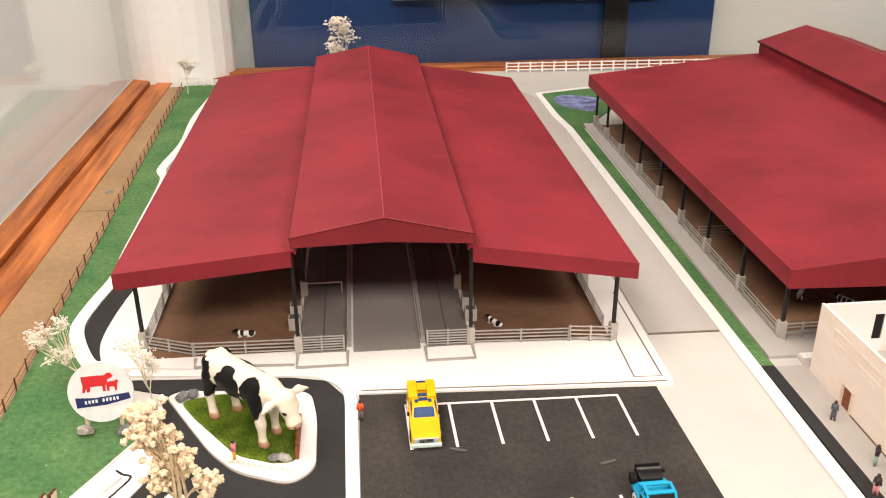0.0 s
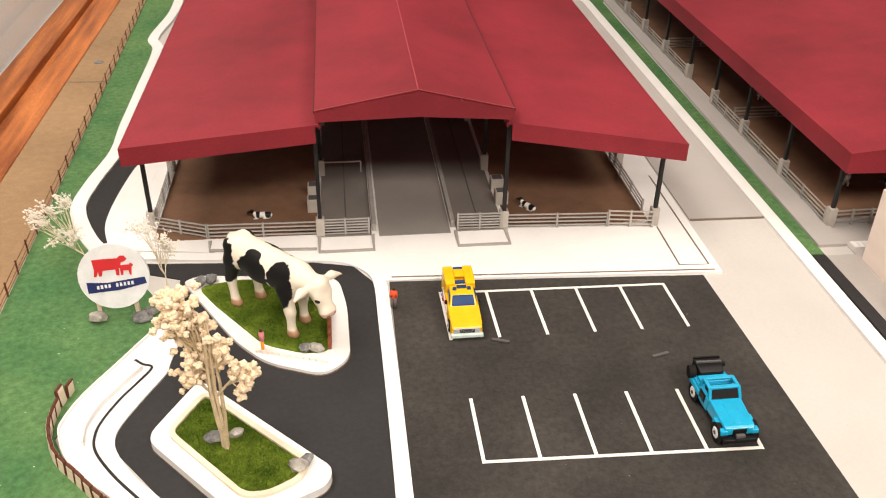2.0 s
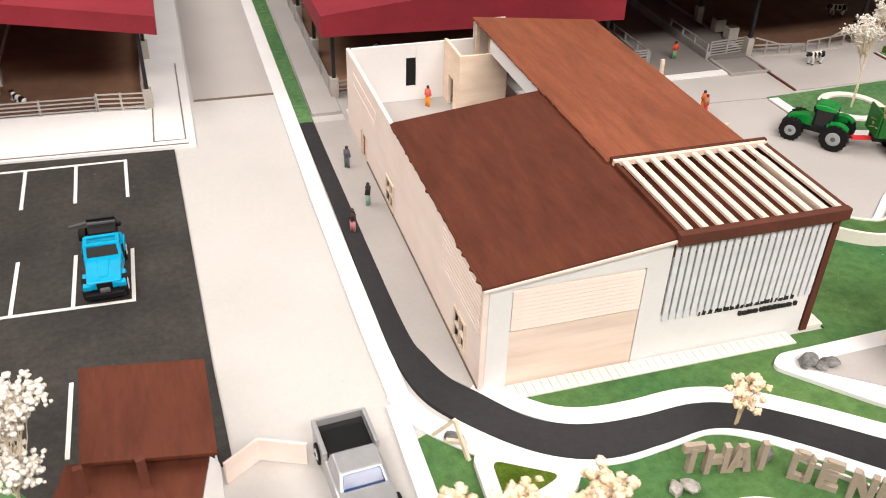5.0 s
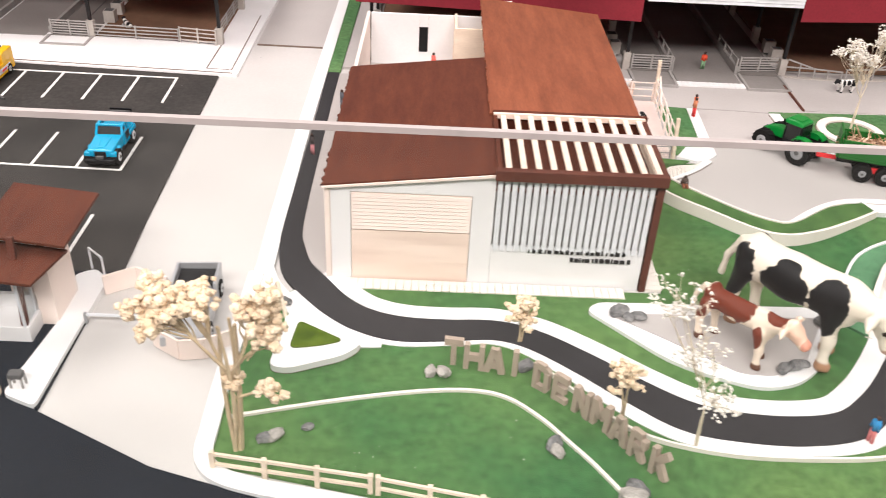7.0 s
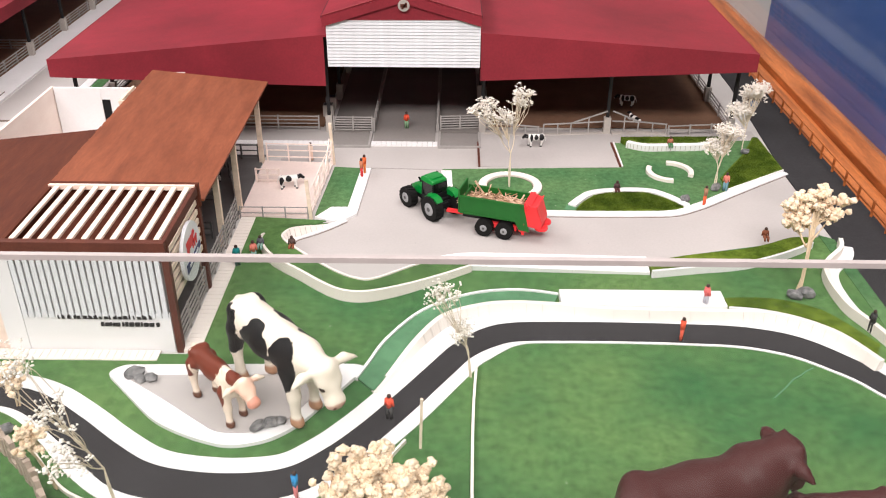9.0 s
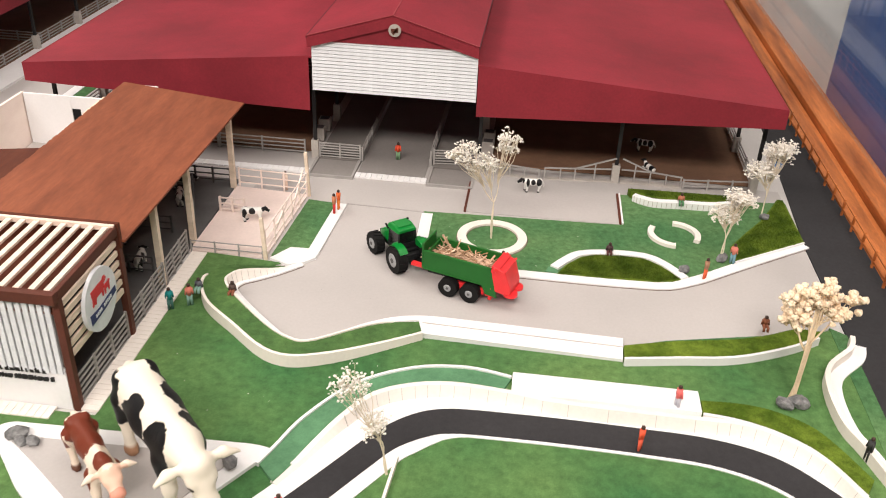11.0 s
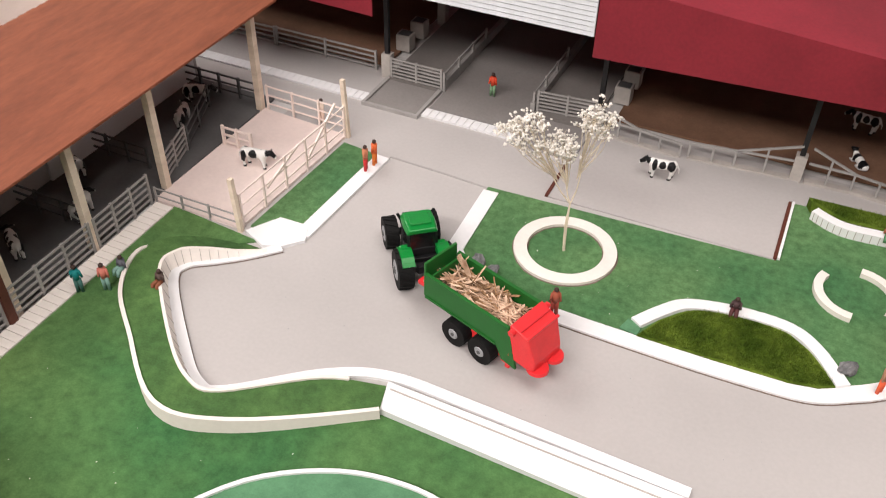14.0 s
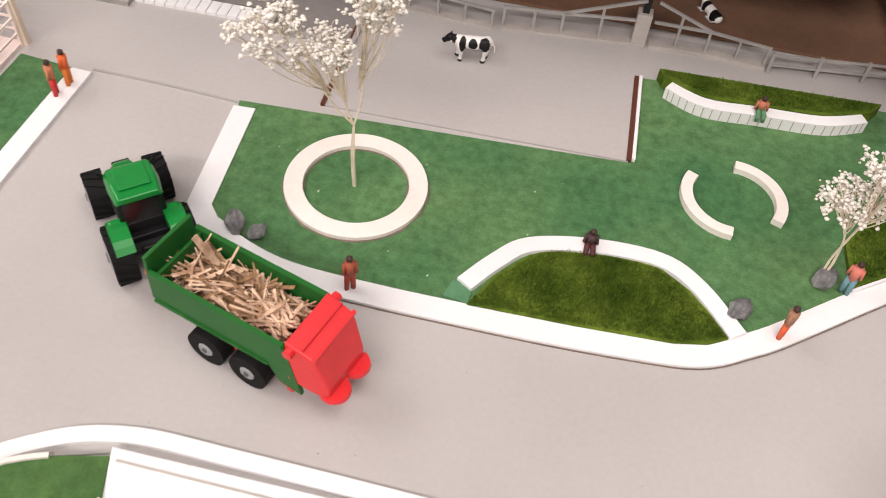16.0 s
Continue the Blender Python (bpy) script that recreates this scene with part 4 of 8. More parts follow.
for x0, x1 in ((-0.3965, -0.3560), (-0.2870, -0.2480)):
    structure("floor_lane", box(B(), x0, 0.7770, 0.0008, x1, 1.41, 0.0020), M_LANE, "dark grey card feed lane", "floor")
    structure("floor_lane_joint", box(B(), (x0 + x1) / 2 - 0.0005, 0.7780, 0.0008, (x0 + x1) / 2 + 0.0005, 1.40, 0.0023), M_FRAMED, "dark joint in the feed lane", "joint")
    structure("lane_step", ribbon(B(), [(x0 - 0.001, 0.7770), (x0 - 0.001, 0.7540), (x1 + 0.001, 0.7540), (x1 + 0.001, 0.7770)], 0.0014, 0.0014, 0.0006, 0.0026), M_FRAME, "grey step frame at the feed lane", "step")
structure("step_west", ribbon(B(), [(-0.4835, 0.7780), (-0.4825, 0.7640), (-0.3995, 0.7590)], 0.0014, 0.0014, 0.0006, 0.0024), M_FRAME, "grey step frame beside the pen", "step")
for x in (-0.3535, -0.2895):
    part("lane_wall", box(B(), x - 0.0016, 0.7840, 0.0008, x + 0.0016, 1.40, 0.0075), M_FRAME, barn, "low grey lane wall")
for i, y in enumerate((0.7810, 0.8860, 0.997, 1.102, 1.207, 1.312, 1.405)):
    for x, top in ((-0.5310, 0.088), (-0.3965, 0.101), (-0.2480, 0.095), (-0.1230, 0.080)):
        barn_post(barn, x, y + (0.022 if x < -0.5 else -0.006 if x > -0.2 else 0), top)
G1 = "grey pen fences of the barns"
rail_fence((-0.5290, 0.8000), (-0.4860, 0.7830), 0.0135, 3, 4, M_FRAME, "grey four-rail pen fence of thin strips", G1, z=0.0012)
rail_fence((-0.4850, 0.7830), (-0.3985, 0.7810), 0.0135, 3, 4, M_FRAME, "grey four-rail pen fence of thin strips", G1, z=0.0012)
rail_fence((-0.3955, 0.7790), (-0.3580, 0.7790), 0.0155, 3, 6, M_FRAME, "grey six-rail gate across the feed lane", G1, z=0.0018)
rail_fence((-0.2860, 0.7790), (-0.2500, 0.7780), 0.0155, 3, 6, M_FRAME, "grey six-rail gate across the feed lane", G1, z=0.0018)
rail_fence((-0.2460, 0.7790), (-0.1625, 0.7750), 0.0135, 3, 4, M_FRAME, "grey four-rail pen fence of thin strips", G1, z=0.0012)
rail_fence((-0.1615, 0.7750), (-0.1255, 0.7700), 0.0155, 3, 4, M_BASEWOOD, "pale wooden four-rail pen fence of thin strips", G1, z=0.0012)
for k in range(6):
    y = 0.7940 + 0.1 * k
    rail_fence((-0.1270, y), (-0.1270, y + 0.098), 0.0135, 4, 4, M_FRAME, "grey four-rail pen fence of thin strips", G1, z=0.0012)
    rail_fence((-0.5290, y + 0.02), (-0.5290, y + 0.118), 0.0135, 4, 4, M_FRAME, "grey four-rail pen fence of thin strips", G1, z=0.0012)
for xa, xb in ((-0.3955, -0.3580), (-0.2860, -0.2500)):
    rail_fence((xa, 1.01), (xb, 1.01), 0.0155, 3, 6, M_FRAME, "grey six-rail gate across the feed lane", G1, z=0.0018)
rail_fence((-0.2445, 1.01), (-0.1275, 1.01), 0.0135, 5, 4, M_FRAME, "grey four-rail pen fence of thin strips", G1, z=0.0012)
rail_fence((-0.5255, 1.03), (-0.3985, 1.01), 0.0135, 5, 4, M_FRAME, "grey four-rail pen fence of thin strips", G1, z=0.0012)
for xa, xb in ((-0.3935, -0.3605),):
    hoop = thing("feed_hoop", "grey wire hoop across the feed lane", "hoop")
    part("bar", bar(B(), (xa, 0.8890, 0.0125), (xb, 0.8890, 0.0125), 0.0012, 0.0012), M_BASEWOOD, hoop)
    for x in (xa, xb):
        part("leg", bar(B(), (x, 0.8890, 0.0015), (x, 0.8890, 0.0120), 0.0012, 0.0012), M_BASEWOOD, hoop)


def trough(x, y):
    t = thing("feed_box", "pale wooden feed box beside a barn post", "feed box", group="feed boxes")
    bm = box(B(), x - 0.0055, y - 0.005, 0.0012, x + 0.0055, y + 0.005, 0.0135, 0.0005)
    part("body", bm, M_BASEWOOD, t)
    # the box is solid; a dark plate paints its shaded inside
    part("hollow_plate", box(B(), x - 0.0042, y - 0.0038, 0.0130, x + 0.0042, y + 0.0038, 0.0137), M_FRAMED, t, "dark plate painted as the shaded hollow")


for x in (-0.4020, -0.2430):
    trough(x, 0.822)
    trough(x, 0.846)

barn2 = thing("barn", "open cattle barn with a maroon roof and a white slatted gable", "barn")
barn_roof(barn2, 0.0125, 0.0775, 0.2745, 0.1030, 0.1220, 0.3440, 0.1440, 0.4130, 0.106, 0.1230, 0.6720, 0.088, 0.7395, 1.42, 0.0165, 0.010, deep=(0.0545, 0.061))
part("gable_board", plate(B(), [(0.2750, 0.1175), (0.4125, 0.1185), (0.4125, 0.1215), (0.3440, 0.1420), (0.2750, 0.1205)], "y", 0.7368, 0.7378), M_MAROON, barn2)
door = part("gable_screen", box(B(), 0.2745, 0.7385, 0.0735, 0.4155, 0.7394, 0.1190), M_WHITE, barn2, "white slatted screen under the gable")
slat = part("slat", box(B(), -0.0705, -0.0004, -0.0013, 0.0705, 0.0004, 0.0013, 0.0002), M_GLOSSW, door)
slat.matrix_basis = pose(0.345, 0.7380, 0.0752, -14)
for k in range(1, 15):
    share(slat, "slat", door, pose(0.345, 0.7380, 0.0752 + 0.003 * k, -14))
emblem = part("emblem", rod(B(), (0.346, 0.7342, 0.1320), (0.346, 0.7330, 0.1320), 0.0052, 0.0052, 24), M_BASEWOOD, barn2, "small round grey emblem")
part("emblem_mark", bar(bar(B(), (0.343, 0.7327, 0.1320), (0.349, 0.7327, 0.1320), 0.0008, 0.0030), (0.3445, 0.7327, 0.1290), (0.3485, 0.7327, 0.1345), 0.0008, 0.0016), M_BROWNP, emblem, "dark mark on the emblem")
structure("floor_pen_far", box(B(), 0.028, 0.772, 0.0, 0.262, 1.41, 0.0014), M_PENFLOOR, "brown card floor of a cattle pen", "floor")
structure("floor_pen_far_east", box(B(), 0.428, 0.775, 0.0, 0.668, 1.41, 0.0014), M_PENFLOOR, "brown card floor of a cattle pen", "floor")
structure("floor_aisle_far", box(B(), 0.314, 0.735, -0.0005, 0.374, 1.41, 0.0010), M_AISLE, "grey card feeding aisle", "floor")
for x0, x1 in ((0.272, 0.311), (0.378, 0.417)):
    structure("floor_lane_far", box(B(), x0, 0.757, 0.0, x1, 1.41, 0.0022), M_LANE, "dark grey card feed lane", "floor")
    structure("lane_step_far", ribbon(B(), [(x0, 0.757), (x0, 0.721), (x1, 0.721), (x1, 0.757)], 0.0014, 0.0014, -0.0005, 0.0022), M_FRAME, "grey step frame at the feed lane", "step")
    structure("lane_slope", box(B(), x0 + 0.001, 0.7225, -0.0005, x1 - 0.001, 0.756, 0.0008), M_AISLE, "grey card slope to the feed lane", "slope")
for x in (0.3125, 0.376):
    part("lane_wall", box(B(), x - 0.0015, 0.76, 0.0, x + 0.0015, 1.40, 0.0075), M_FRAME, barn2, "low grey lane wall")
strip = thing("paving_strip", "white strip of small paving slabs before the barn", "paving", kind="structure")
for x0, x1 in ((0.028, 0.2715), (0.3125, 0.3765)):
    n = int((x1 - x0) / 0.0048)
    for k in range(n):
        a = x0 + (x1 - x0) * k / n
        part("slab", box(B(), a + 0.0002, 0.7245, -0.0005, a + (x1 - x0) / n - 0.0002, 0.7335, 0.0013), M_WHITE, strip)
for y in (0.762, 0.852, 0.942, 1.022, 1.10, 1.184, 1.266, 1.345, 1.408):
    for x, top in ((0.0245, 0.0765), (0.269, 0.10), (0.420, 0.103), (0.543, 0.095), (0.664, 0.086)):
        if x != 0.543 or y < 0.80 or (1.0 < y < 1.05):
            barn_post(barn2, x, y, top)
for y0, y1 in zip((0.762, 0.852, 0.942, 1.022, 1.10, 1.184, 1.266, 1.345), (0.852, 0.942, 1.022, 1.10, 1.184, 1.266, 1.345, 1.408)):
    if not 1.0 < y0 < 1.05:
        rail_fence((0.0215, y0 + 0.004), (0.0215, y1 - 0.004), 0.0145, 3, 4, M_FRAME, "grey four-rail pen fence of thin strips", G1, z=0.0010)
    rail_fence((0.665, y0 + 0.004), (0.665, y1 - 0.004), 0.0145, 3, 4, M_FRAME, "grey four-rail pen fence of thin strips", G1, z=0.0010)
rail_fence((0.0275, 0.762), (0.095, 0.764), 0.0145, 5, 4, M_FRAME, "grey four-rail pen fence of thin strips", G1)
rail_fence((0.097, 0.764), (0.175, 0.765), 0.0145, 5, 4, M_FRAME, "grey four-rail pen fence of thin strips", G1)
rail_fence((0.177, 0.765), (0.258, 0.765), 0.0150, 3, 4, M_FRAME, "grey four-rail pen fence of thin strips", G1)
rail_fence((0.274, 0.758), (0.3115, 0.758), 0.0155, 3, 6, M_FRAME, "grey six-rail gate across the feed lane", G1, z=0.0018)
rail_fence((0.379, 0.762), (0.4175, 0.766), 0.0155, 3, 6, M_FRAME, "grey six-rail gate across the feed lane", G1, z=0.0018)
rail_fence((0.3135, 0.758), (0.3135, 0.83), 0.0135, 4, 2, M_FRAME, "low grey rail beside the lane", G1, z=0.0018)
rail_fence((0.376, 0.762), (0.376, 0.83), 0.0135, 4, 2, M_FRAME, "low grey rail beside the lane", G1, z=0.0018)


def truss_fence(line, tops, mids, posts):
    """A low open fence whose top rail climbs to the barn post, with a level rail below it."""
    t = thing("rail_fence", "grey open pen fence with a rail climbing to the post", "fence", group=G1)
    xs = [p[0] for p in line]

    def at(x, values):
        return float(np.interp(x, xs, values))

    for v in (tops, mids):
        for (xa, ya), (xb, yb), za, zb in zip(line, line[1:], v, v[1:]):
            if v is tops or abs(za - at(xa, tops)) > 0.001 or abs(zb - at(xb, tops)) > 0.001:
                part("rail", bar(B(), (xa, ya, za), (xb, yb, zb), 0.0011, 0.0013), M_FRAME, t)
    for x in posts:
        y = at(x, [p[1] for p in line])
        part("post", bar(B(), (x, y, -0.0004), (x, y, at(x, tops)), 0.0012, 0.0012), M_FRAME, t)
    part("foot_strip", ribbon(B(), line, 0.0022, 0.0022, -0.0004, 0.0016), M_BASEWOOD, t, "pale foot strip")


truss_fence([(0.4225, 0.757), (0.449, 0.7545), (0.4755, 0.7530)], [0.0185, 0.0110, 0.0095], [0.0110, 0.0110, 0.0095], (0.435, 0.449, 0.462, 0.4750))
truss_fence([(0.4795, 0.7545), (0.507, 0.757), (0.5425, 0.7605)], [0.0115, 0.0120, 0.0235], [0.0115, 0.0120, 0.0130], (0.480, 0.494, 0.507, 0.5245))
truss_fence([(0.5480, 0.7610), (0.575, 0.7625), (0.6020, 0.7600)], [0.0235, 0.0120, 0.0105], [0.0130, 0.0120, 0.0105], (0.560, 0.574, 0.588, 0.6010))
rail_fence((0.603, 0.757), (0.668, 0.765), 0.0110, 4, 2, M_FRAME, "grey low two-rail pen fence", G1)
for k, y in enumerate((0.98, 1.2)):
    rail_fence((0.03, y), (0.262, y), 0.0145, 6, 4, M_FRAME, "grey four-rail pen fence of thin strips", G1)
    rail_fence((0.43, y), (0.667, y), 0.0145, 6, 4, M_FRAME, "grey four-rail pen fence of thin strips", G1)
for x, y in ((0.2635, 0.80), (0.4255, 0.80), (0.2635, 0.823), (0.4255, 0.823)):
    trough(x, y)
# white picket fence along the far edge and wooden fences at the sides
rail_fence((-0.055, 1.776), (0.70, 1.750), 0.019, 34, 3, M_WHITE, "white three-rail fence along the far edge", thick=0.0022)
rail_fence((-0.66, 1.74), (-0.60, 1.738), 0.016, 5, 2, M_WHITE, "white fence along the far edge", thick=0.002)
wire = thing("wire_fence", "thin brown post-and-wire fence along the verge", "fence")
for k in range(44):
    y = 0.45 + 0.0295 * k
    part("post", bar(B(), (-0.610 - 0.0327 * (y - 0.45), y, -0.0006), (-0.610 - 0.0327 * (y - 0.45), y, 0.0125), 0.0010, 0.0010), M_BROWNP, wire)
for z in (0.005, 0.0105):
    part("rail", bar(B(), (-0.610, 0.45, z), (-0.6515, 1.7185, z), 0.0004, 0.0004), M_BROWNP, wire)
rail_fence((0.7345, 0.24), (0.7345, 1.72), 0.0155, 52, 2, M_STAIN, "orange-stained two-rail wooden fence along the table edge", thick=0.0014)
rail_fence((-0.128, 0.281), (-0.182, 0.312), 0.0140, 3, 2, M_BALSA, "pale wooden two-rail fence at the entrance", "entrance fences", 0.0018)
rail_fence((-0.186, 0.3143), (-0.30, 0.352), 0.0140, 5, 2, M_BALSA, "pale wooden two-rail fence at the entrance", "entrance fences", 0.0018)
rail_fence((-0.010, 0.2365), (0.064, 0.2260), 0.0125, 4, 2, M_BALSA, "pale wooden two-rail fence at the entrance", "entrance fences", 0.0018)
rail_fence((0.0675, 0.2253), (0.1385, 0.2112), 0.0125, 4, 2, M_BALSA, "pale wooden two-rail fence at the entrance", "entrance fences", 0.0018)
rail_fence((0.142, 0.2105), (0.32, 0.178), 0.0125, 8, 2, M_BALSA, "pale wooden two-rail fence at the entrance", "entrance fences", 0.0018)
structure("meadow_edging", ribbon(B(), smooth_line([(0.4070, 0.383), (0.4045, 0.345), (0.4030, 0.303), (0.4020, 0.25), (0.4020, 0.19)], 5), 0.0008, 0.0008, -0.001, 0.0040), M_BOARD, "white card edging across the meadow", "edging")
structure("lawn_edging", ribbon(B(), smooth_line([(-0.010, 0.270), (0.043, 0.285), (0.085, 0.294), (0.113, 0.296), (0.131, 0.291), (0.147, 0.277), (0.158, 0.263), (0.170, 0.247), (0.184, 0.225)], 6), 0.0009, 0.0009, -0.001, 0.0022), M_BOARD, "thin white edging across the entrance lawn", "edging")
structure("lawn_edging_path", ribbon(B(), smooth_line([(0.154, 0.312), (0.174, 0.289), (0.194, 0.270), (0.218, 0.2605), (0.254, 0.2555), (0.309, 0.2575), (0.334, 0.2665), (0.347, 0.281), (0.366, 0.312)], 6), 0.0007, 0.0007, -0.001, 0.0032), M_BOARD, "thin wooden edging beside the footpath", "edging")


# ---- the cream building ----
bld = thing("building", "cream plywood farm building with brown roofs and an open court", "building")
W0, W1, S0 = 0.0250, 0.0276, 0.3945


def wall_with_holes(u0, u1, z0, ztop0, ztop1, holes):
    """Wall plates (outlines in u, z) round rectangular holes that stand side by side."""
    out, u = [], u0
    top = lambda a: ztop0 + (ztop1 - ztop0) * (a - u0) / (u1 - u0)
    for a, b, c, d in holes:
        out.append([(u, z0), (a, z0), (a, top(a)), (u, top(u))])
        if c > z0:
            out.append([(a, z0), (b, z0), (b, c), (a, c)])
        out.append([(a, d), (b, d), (b, top(b)), (a, top(a))])
        u = b
    out.append([(u, z0), (u1, z0), (u1, ztop1), (u, top(u))])
    return out


WIN1, WIN2 = (0.4185, 0.4340, 0.0065, 0.0240), (0.5665, 0.5830, 0.0055, 0.0220)
for o in wall_with_holes(S0, 0.708, -0.0008, 0.0660, 0.0630, [WIN1, WIN2, (0.645, 0.657, -0.0008, 0.0185)]):
    part("wall_panel", plate(B(), o, "x", W0, W1), M_PINK, bld, "cream plywood wall")
for o in wall_with_holes(W1 + 0.0002, 0.1235, -0.0008, 0.0660, 0.0770, [(0.0395, 0.1105, -0.0008, 0.0620)]):
    part("wall_panel", plate(B(), o, "y", S0, S0 + 0.0026), M_WHITE, bld, "white front wall")
garage = part("garage_door", box(B(), 0.0398, S0 + 0.0006, -0.0006, 0.1102, S0 + 0.002, 0.0355), M_GARAGE, bld, "pale plywood garage panel")
shutter = part("shutter", box(B(), 0.0398, S0 + 0.0010, 0.0360, 0.1102, S0 + 0.002, 0.0617), M_PINK, bld, "pale slatted shutter")
sl = part("slat", box(B(), -0.0351, -0.0006, -0.0011, 0.0351, 0.0006, 0.0011, 0.0002), M_PINK, shutter)
sl.matrix_basis = pose(0.0750, S0 + 0.0006, 0.0374, -12)
for k in range(1, 10):
    share(sl, "slat", shutter, pose(0.0750, S0 + 0.0006, 0.0374 + 0.0024 * k, -12))
part("corner_strip", box(B(), W0 - 0.0006, S0 - 0.0008, -0.0008, W0 + 0.0022, S0 - 0.0001, 0.0660), M_PINK, bld)
part("wall_plinth", box(B(), 0.1237, S0 + 0.0004, -0.0008, 0.2160, S0 + 0.0022, 0.0285), M_WHITE, bld, "white wall under the slatted screen")
scr = part("slat_screen", box(B(), 0.1237, S0 - 0.0002, 0.0732, 0.2160, S0 + 0.0018, 0.0750), M_GLOSSW, bld, "screen of upright white slats")
# sheet added behind the slats; its grey stands for the shaded gaps
part("gap_tone_sheet", box(B(), 0.1237, S0 + 0.0045, 0.0270, 0.2160, S0 + 0.0052, 0.0748), M_FRAME, bld, "grey sheet added to tone the slat gaps")
vs = part("slat", box(B(), -0.00150, -0.0008, -0.0246, 0.00150, 0.0008, 0.0246, 0.0002), M_GLOSSW, scr)
vs.matrix_basis = pose(0.1260, S0 - 0.0001, 0.0502)
for k in range(1, 22):
    share(vs, "slat", scr, pose(0.1260 + 0.00418 * k, S0 - 0.0001, 0.0502))
# unreadable dark lettering on the plinth, as plain bars
letter_rng = random.Random(14)
for z, x0, x1 in ((0.0262, 0.146, 0.205), (0.0208, 0.172, 0.210)):
    x = x0
    while x < x1:
        w = letter_rng.choice((0.0010, 0.0018, 0.0024, 0.0028))
        part("letter_bar", box(B(), x, S0 - 0.0010, z - 0.0013, x + w, S0 + 0.0003, z + letter_rng.choice((0.0008, 0.0012, 0.0013))), M_BLACK, bld)
        x += w + letter_rng.choice((0.0006, 0.0008, 0.0016))
part("beam_south", box(B(), 0.1225, 0.3895, 0.0752, 0.2215, 0.3940, 0.0820, 0.0004), M_BROWNP, bld, "dark brown front beam")
part("beam_east", box(B(), 0.2185, 0.3945, 0.0752, 0.2215, 0.467, 0.0815, 0.0004), M_BROWNP, bld, "dark brown side beam")
part("wall_middle", box(B(), 0.1215, 0.4013, -0.0008, 0.1234, 0.568, 0.0770), M_PINK, bld)
part("wall_north", plate(plate(plate(B(), [(0.0285, -0.0008), (0.0705, -0.0008), (0.0705, 0.063), (0.0285, 0.063)], "y", 0.7045, 0.707), [(0.0705, -0.0008), (0.0785, -0.0008), (0.0785, 0.029), (0.0705, 0.029)], "y", 0.7045, 0.707), [(0.0785, -0.0008), (0.144, -0.0008), (0.144, 0.063), (0.0785, 0.063)], "y", 0.7045, 0.707), M_WHITE, bld)
part("lintel", plate(B(), [(0.0706, 0.052), (0.0784, 0.052), (0.0784, 0.063), (0.0706, 0.063)], "y", 0.7046, 0.7069), M_WHITE, bld)
part("slot_window", box(B(), 0.0707, 0.7052, 0.0292, 0.0783, 0.7062, 0.0518), M_SMOKE, bld, "tall dark window slot")
part("court_floor", box(B(), 0.0285, 0.5, -0.0006, 0.1515, 0.7043, 0.0172), M_PLAZA, bld, "grey court floor")
# small closet of plywood in the court
for o, ax, a, b in (([(0.101, 0.0), (0.1385, 0.0), (0.1385, 0.0655), (0.101, 0.0655)], "y", 0.6660, 0.6682), ([(0.6684, 0.0), (0.7043, 0.0), (0.7043, 0.0655), (0.6684, 0.0655)], "x", 0.1363, 0.1385),
                    ([(0.6684, 0.0), (0.680, 0.0), (0.680, 0.0655), (0.6684, 0.0655)], "x", 0.101, 0.1032), ([(0.692, 0.0), (0.7043, 0.0), (0.7043, 0.0655), (0.692, 0.0655)], "x", 0.101, 0.1032), ([(0.680, 0.041), (0.692, 0.041), (0.692, 0.0655), (0.680, 0.0655)], "x", 0.1011, 0.1031)):
    part("closet_wall", plate(B(), o, ax, a, b), M_BALSAC, bld, "pale plywood closet wall")
part("court_low_wall", box(B(), 0.1517, 0.565, -0.0006, 0.1535, 0.6995, 0.0255), M_WHITE, bld, "low white court wall")
part("stable_wall", box(B(), 0.1245, 0.7045, 0.02, 0.150, 0.7062, 0.0780), M_WHITE, bld)
part("lintel", box(B(), 0.1236, 0.5705, 0.0670, 0.1250, 0.6658, 0.0790), M_WHITE, bld, "white strip under the roof edge")
edge_rng = random.Random(9)
bm, rows = B(), []
for k in range(71):
    y = 0.3921 + 0.1770 * k / 70
    x = 0.0238 - edge_rng.choice((0.0, 0.0004, 0.0009, 0.0016)) * edge_rng.random()
    rows.append([bm.verts.new(v) for v in ((x, y, 0.0660), (0.0260, y, 0.0664), (0.0260, y, 0.0674), (x, y, 0.0672))])
for r, s in zip(rows, rows[1:]):
    for k in range(4):
        bm.faces.new((r[k], s[k], s[(k + 1) % 4], r[(k + 1) % 4]))
bmesh.ops.recalc_face_normals(bm, faces=bm.faces)
part("roof_fringe", bm, M_BROWN, bld, "ragged cut edge of the brown roof")
part("roof_dark", plate(B(), [(0.0248, 0.0662), (0.1245, 0.0780), (0.1245, 0.0794), (0.0248, 0.0676)], "y", 0.3920, 0.5695), M_BROWN, bld, "dark brown sloping roof")
part("roof_edge", plate(B(), [(0.0236, 0.0650), (0.1235, 0.0766), (0.1235, 0.0782), (0.0236, 0.0662)], "y", 0.3910, 0.3919), M_PINK, bld, "pale cut edge of the roof")
part("roof_russet", plate(B(), [(0.1230, 0.0795), (0.2245, 0.0695), (0.2245, 0.0709), (0.1230, 0.0809)], "y", 0.4690, 0.7030), M_BROWNR, bld, "russet stained plywood roof")
edge_rng = random.Random(17)
bm = B()
for k in range(78):
    y, w = 0.4690 + 0.0030 * k, edge_rng.choice((0.0, 0.0003, 0.0007))
    box(bm, 0.1221 - w, y, 0.0797, 0.1229, y + 0.0029, 0.0808)
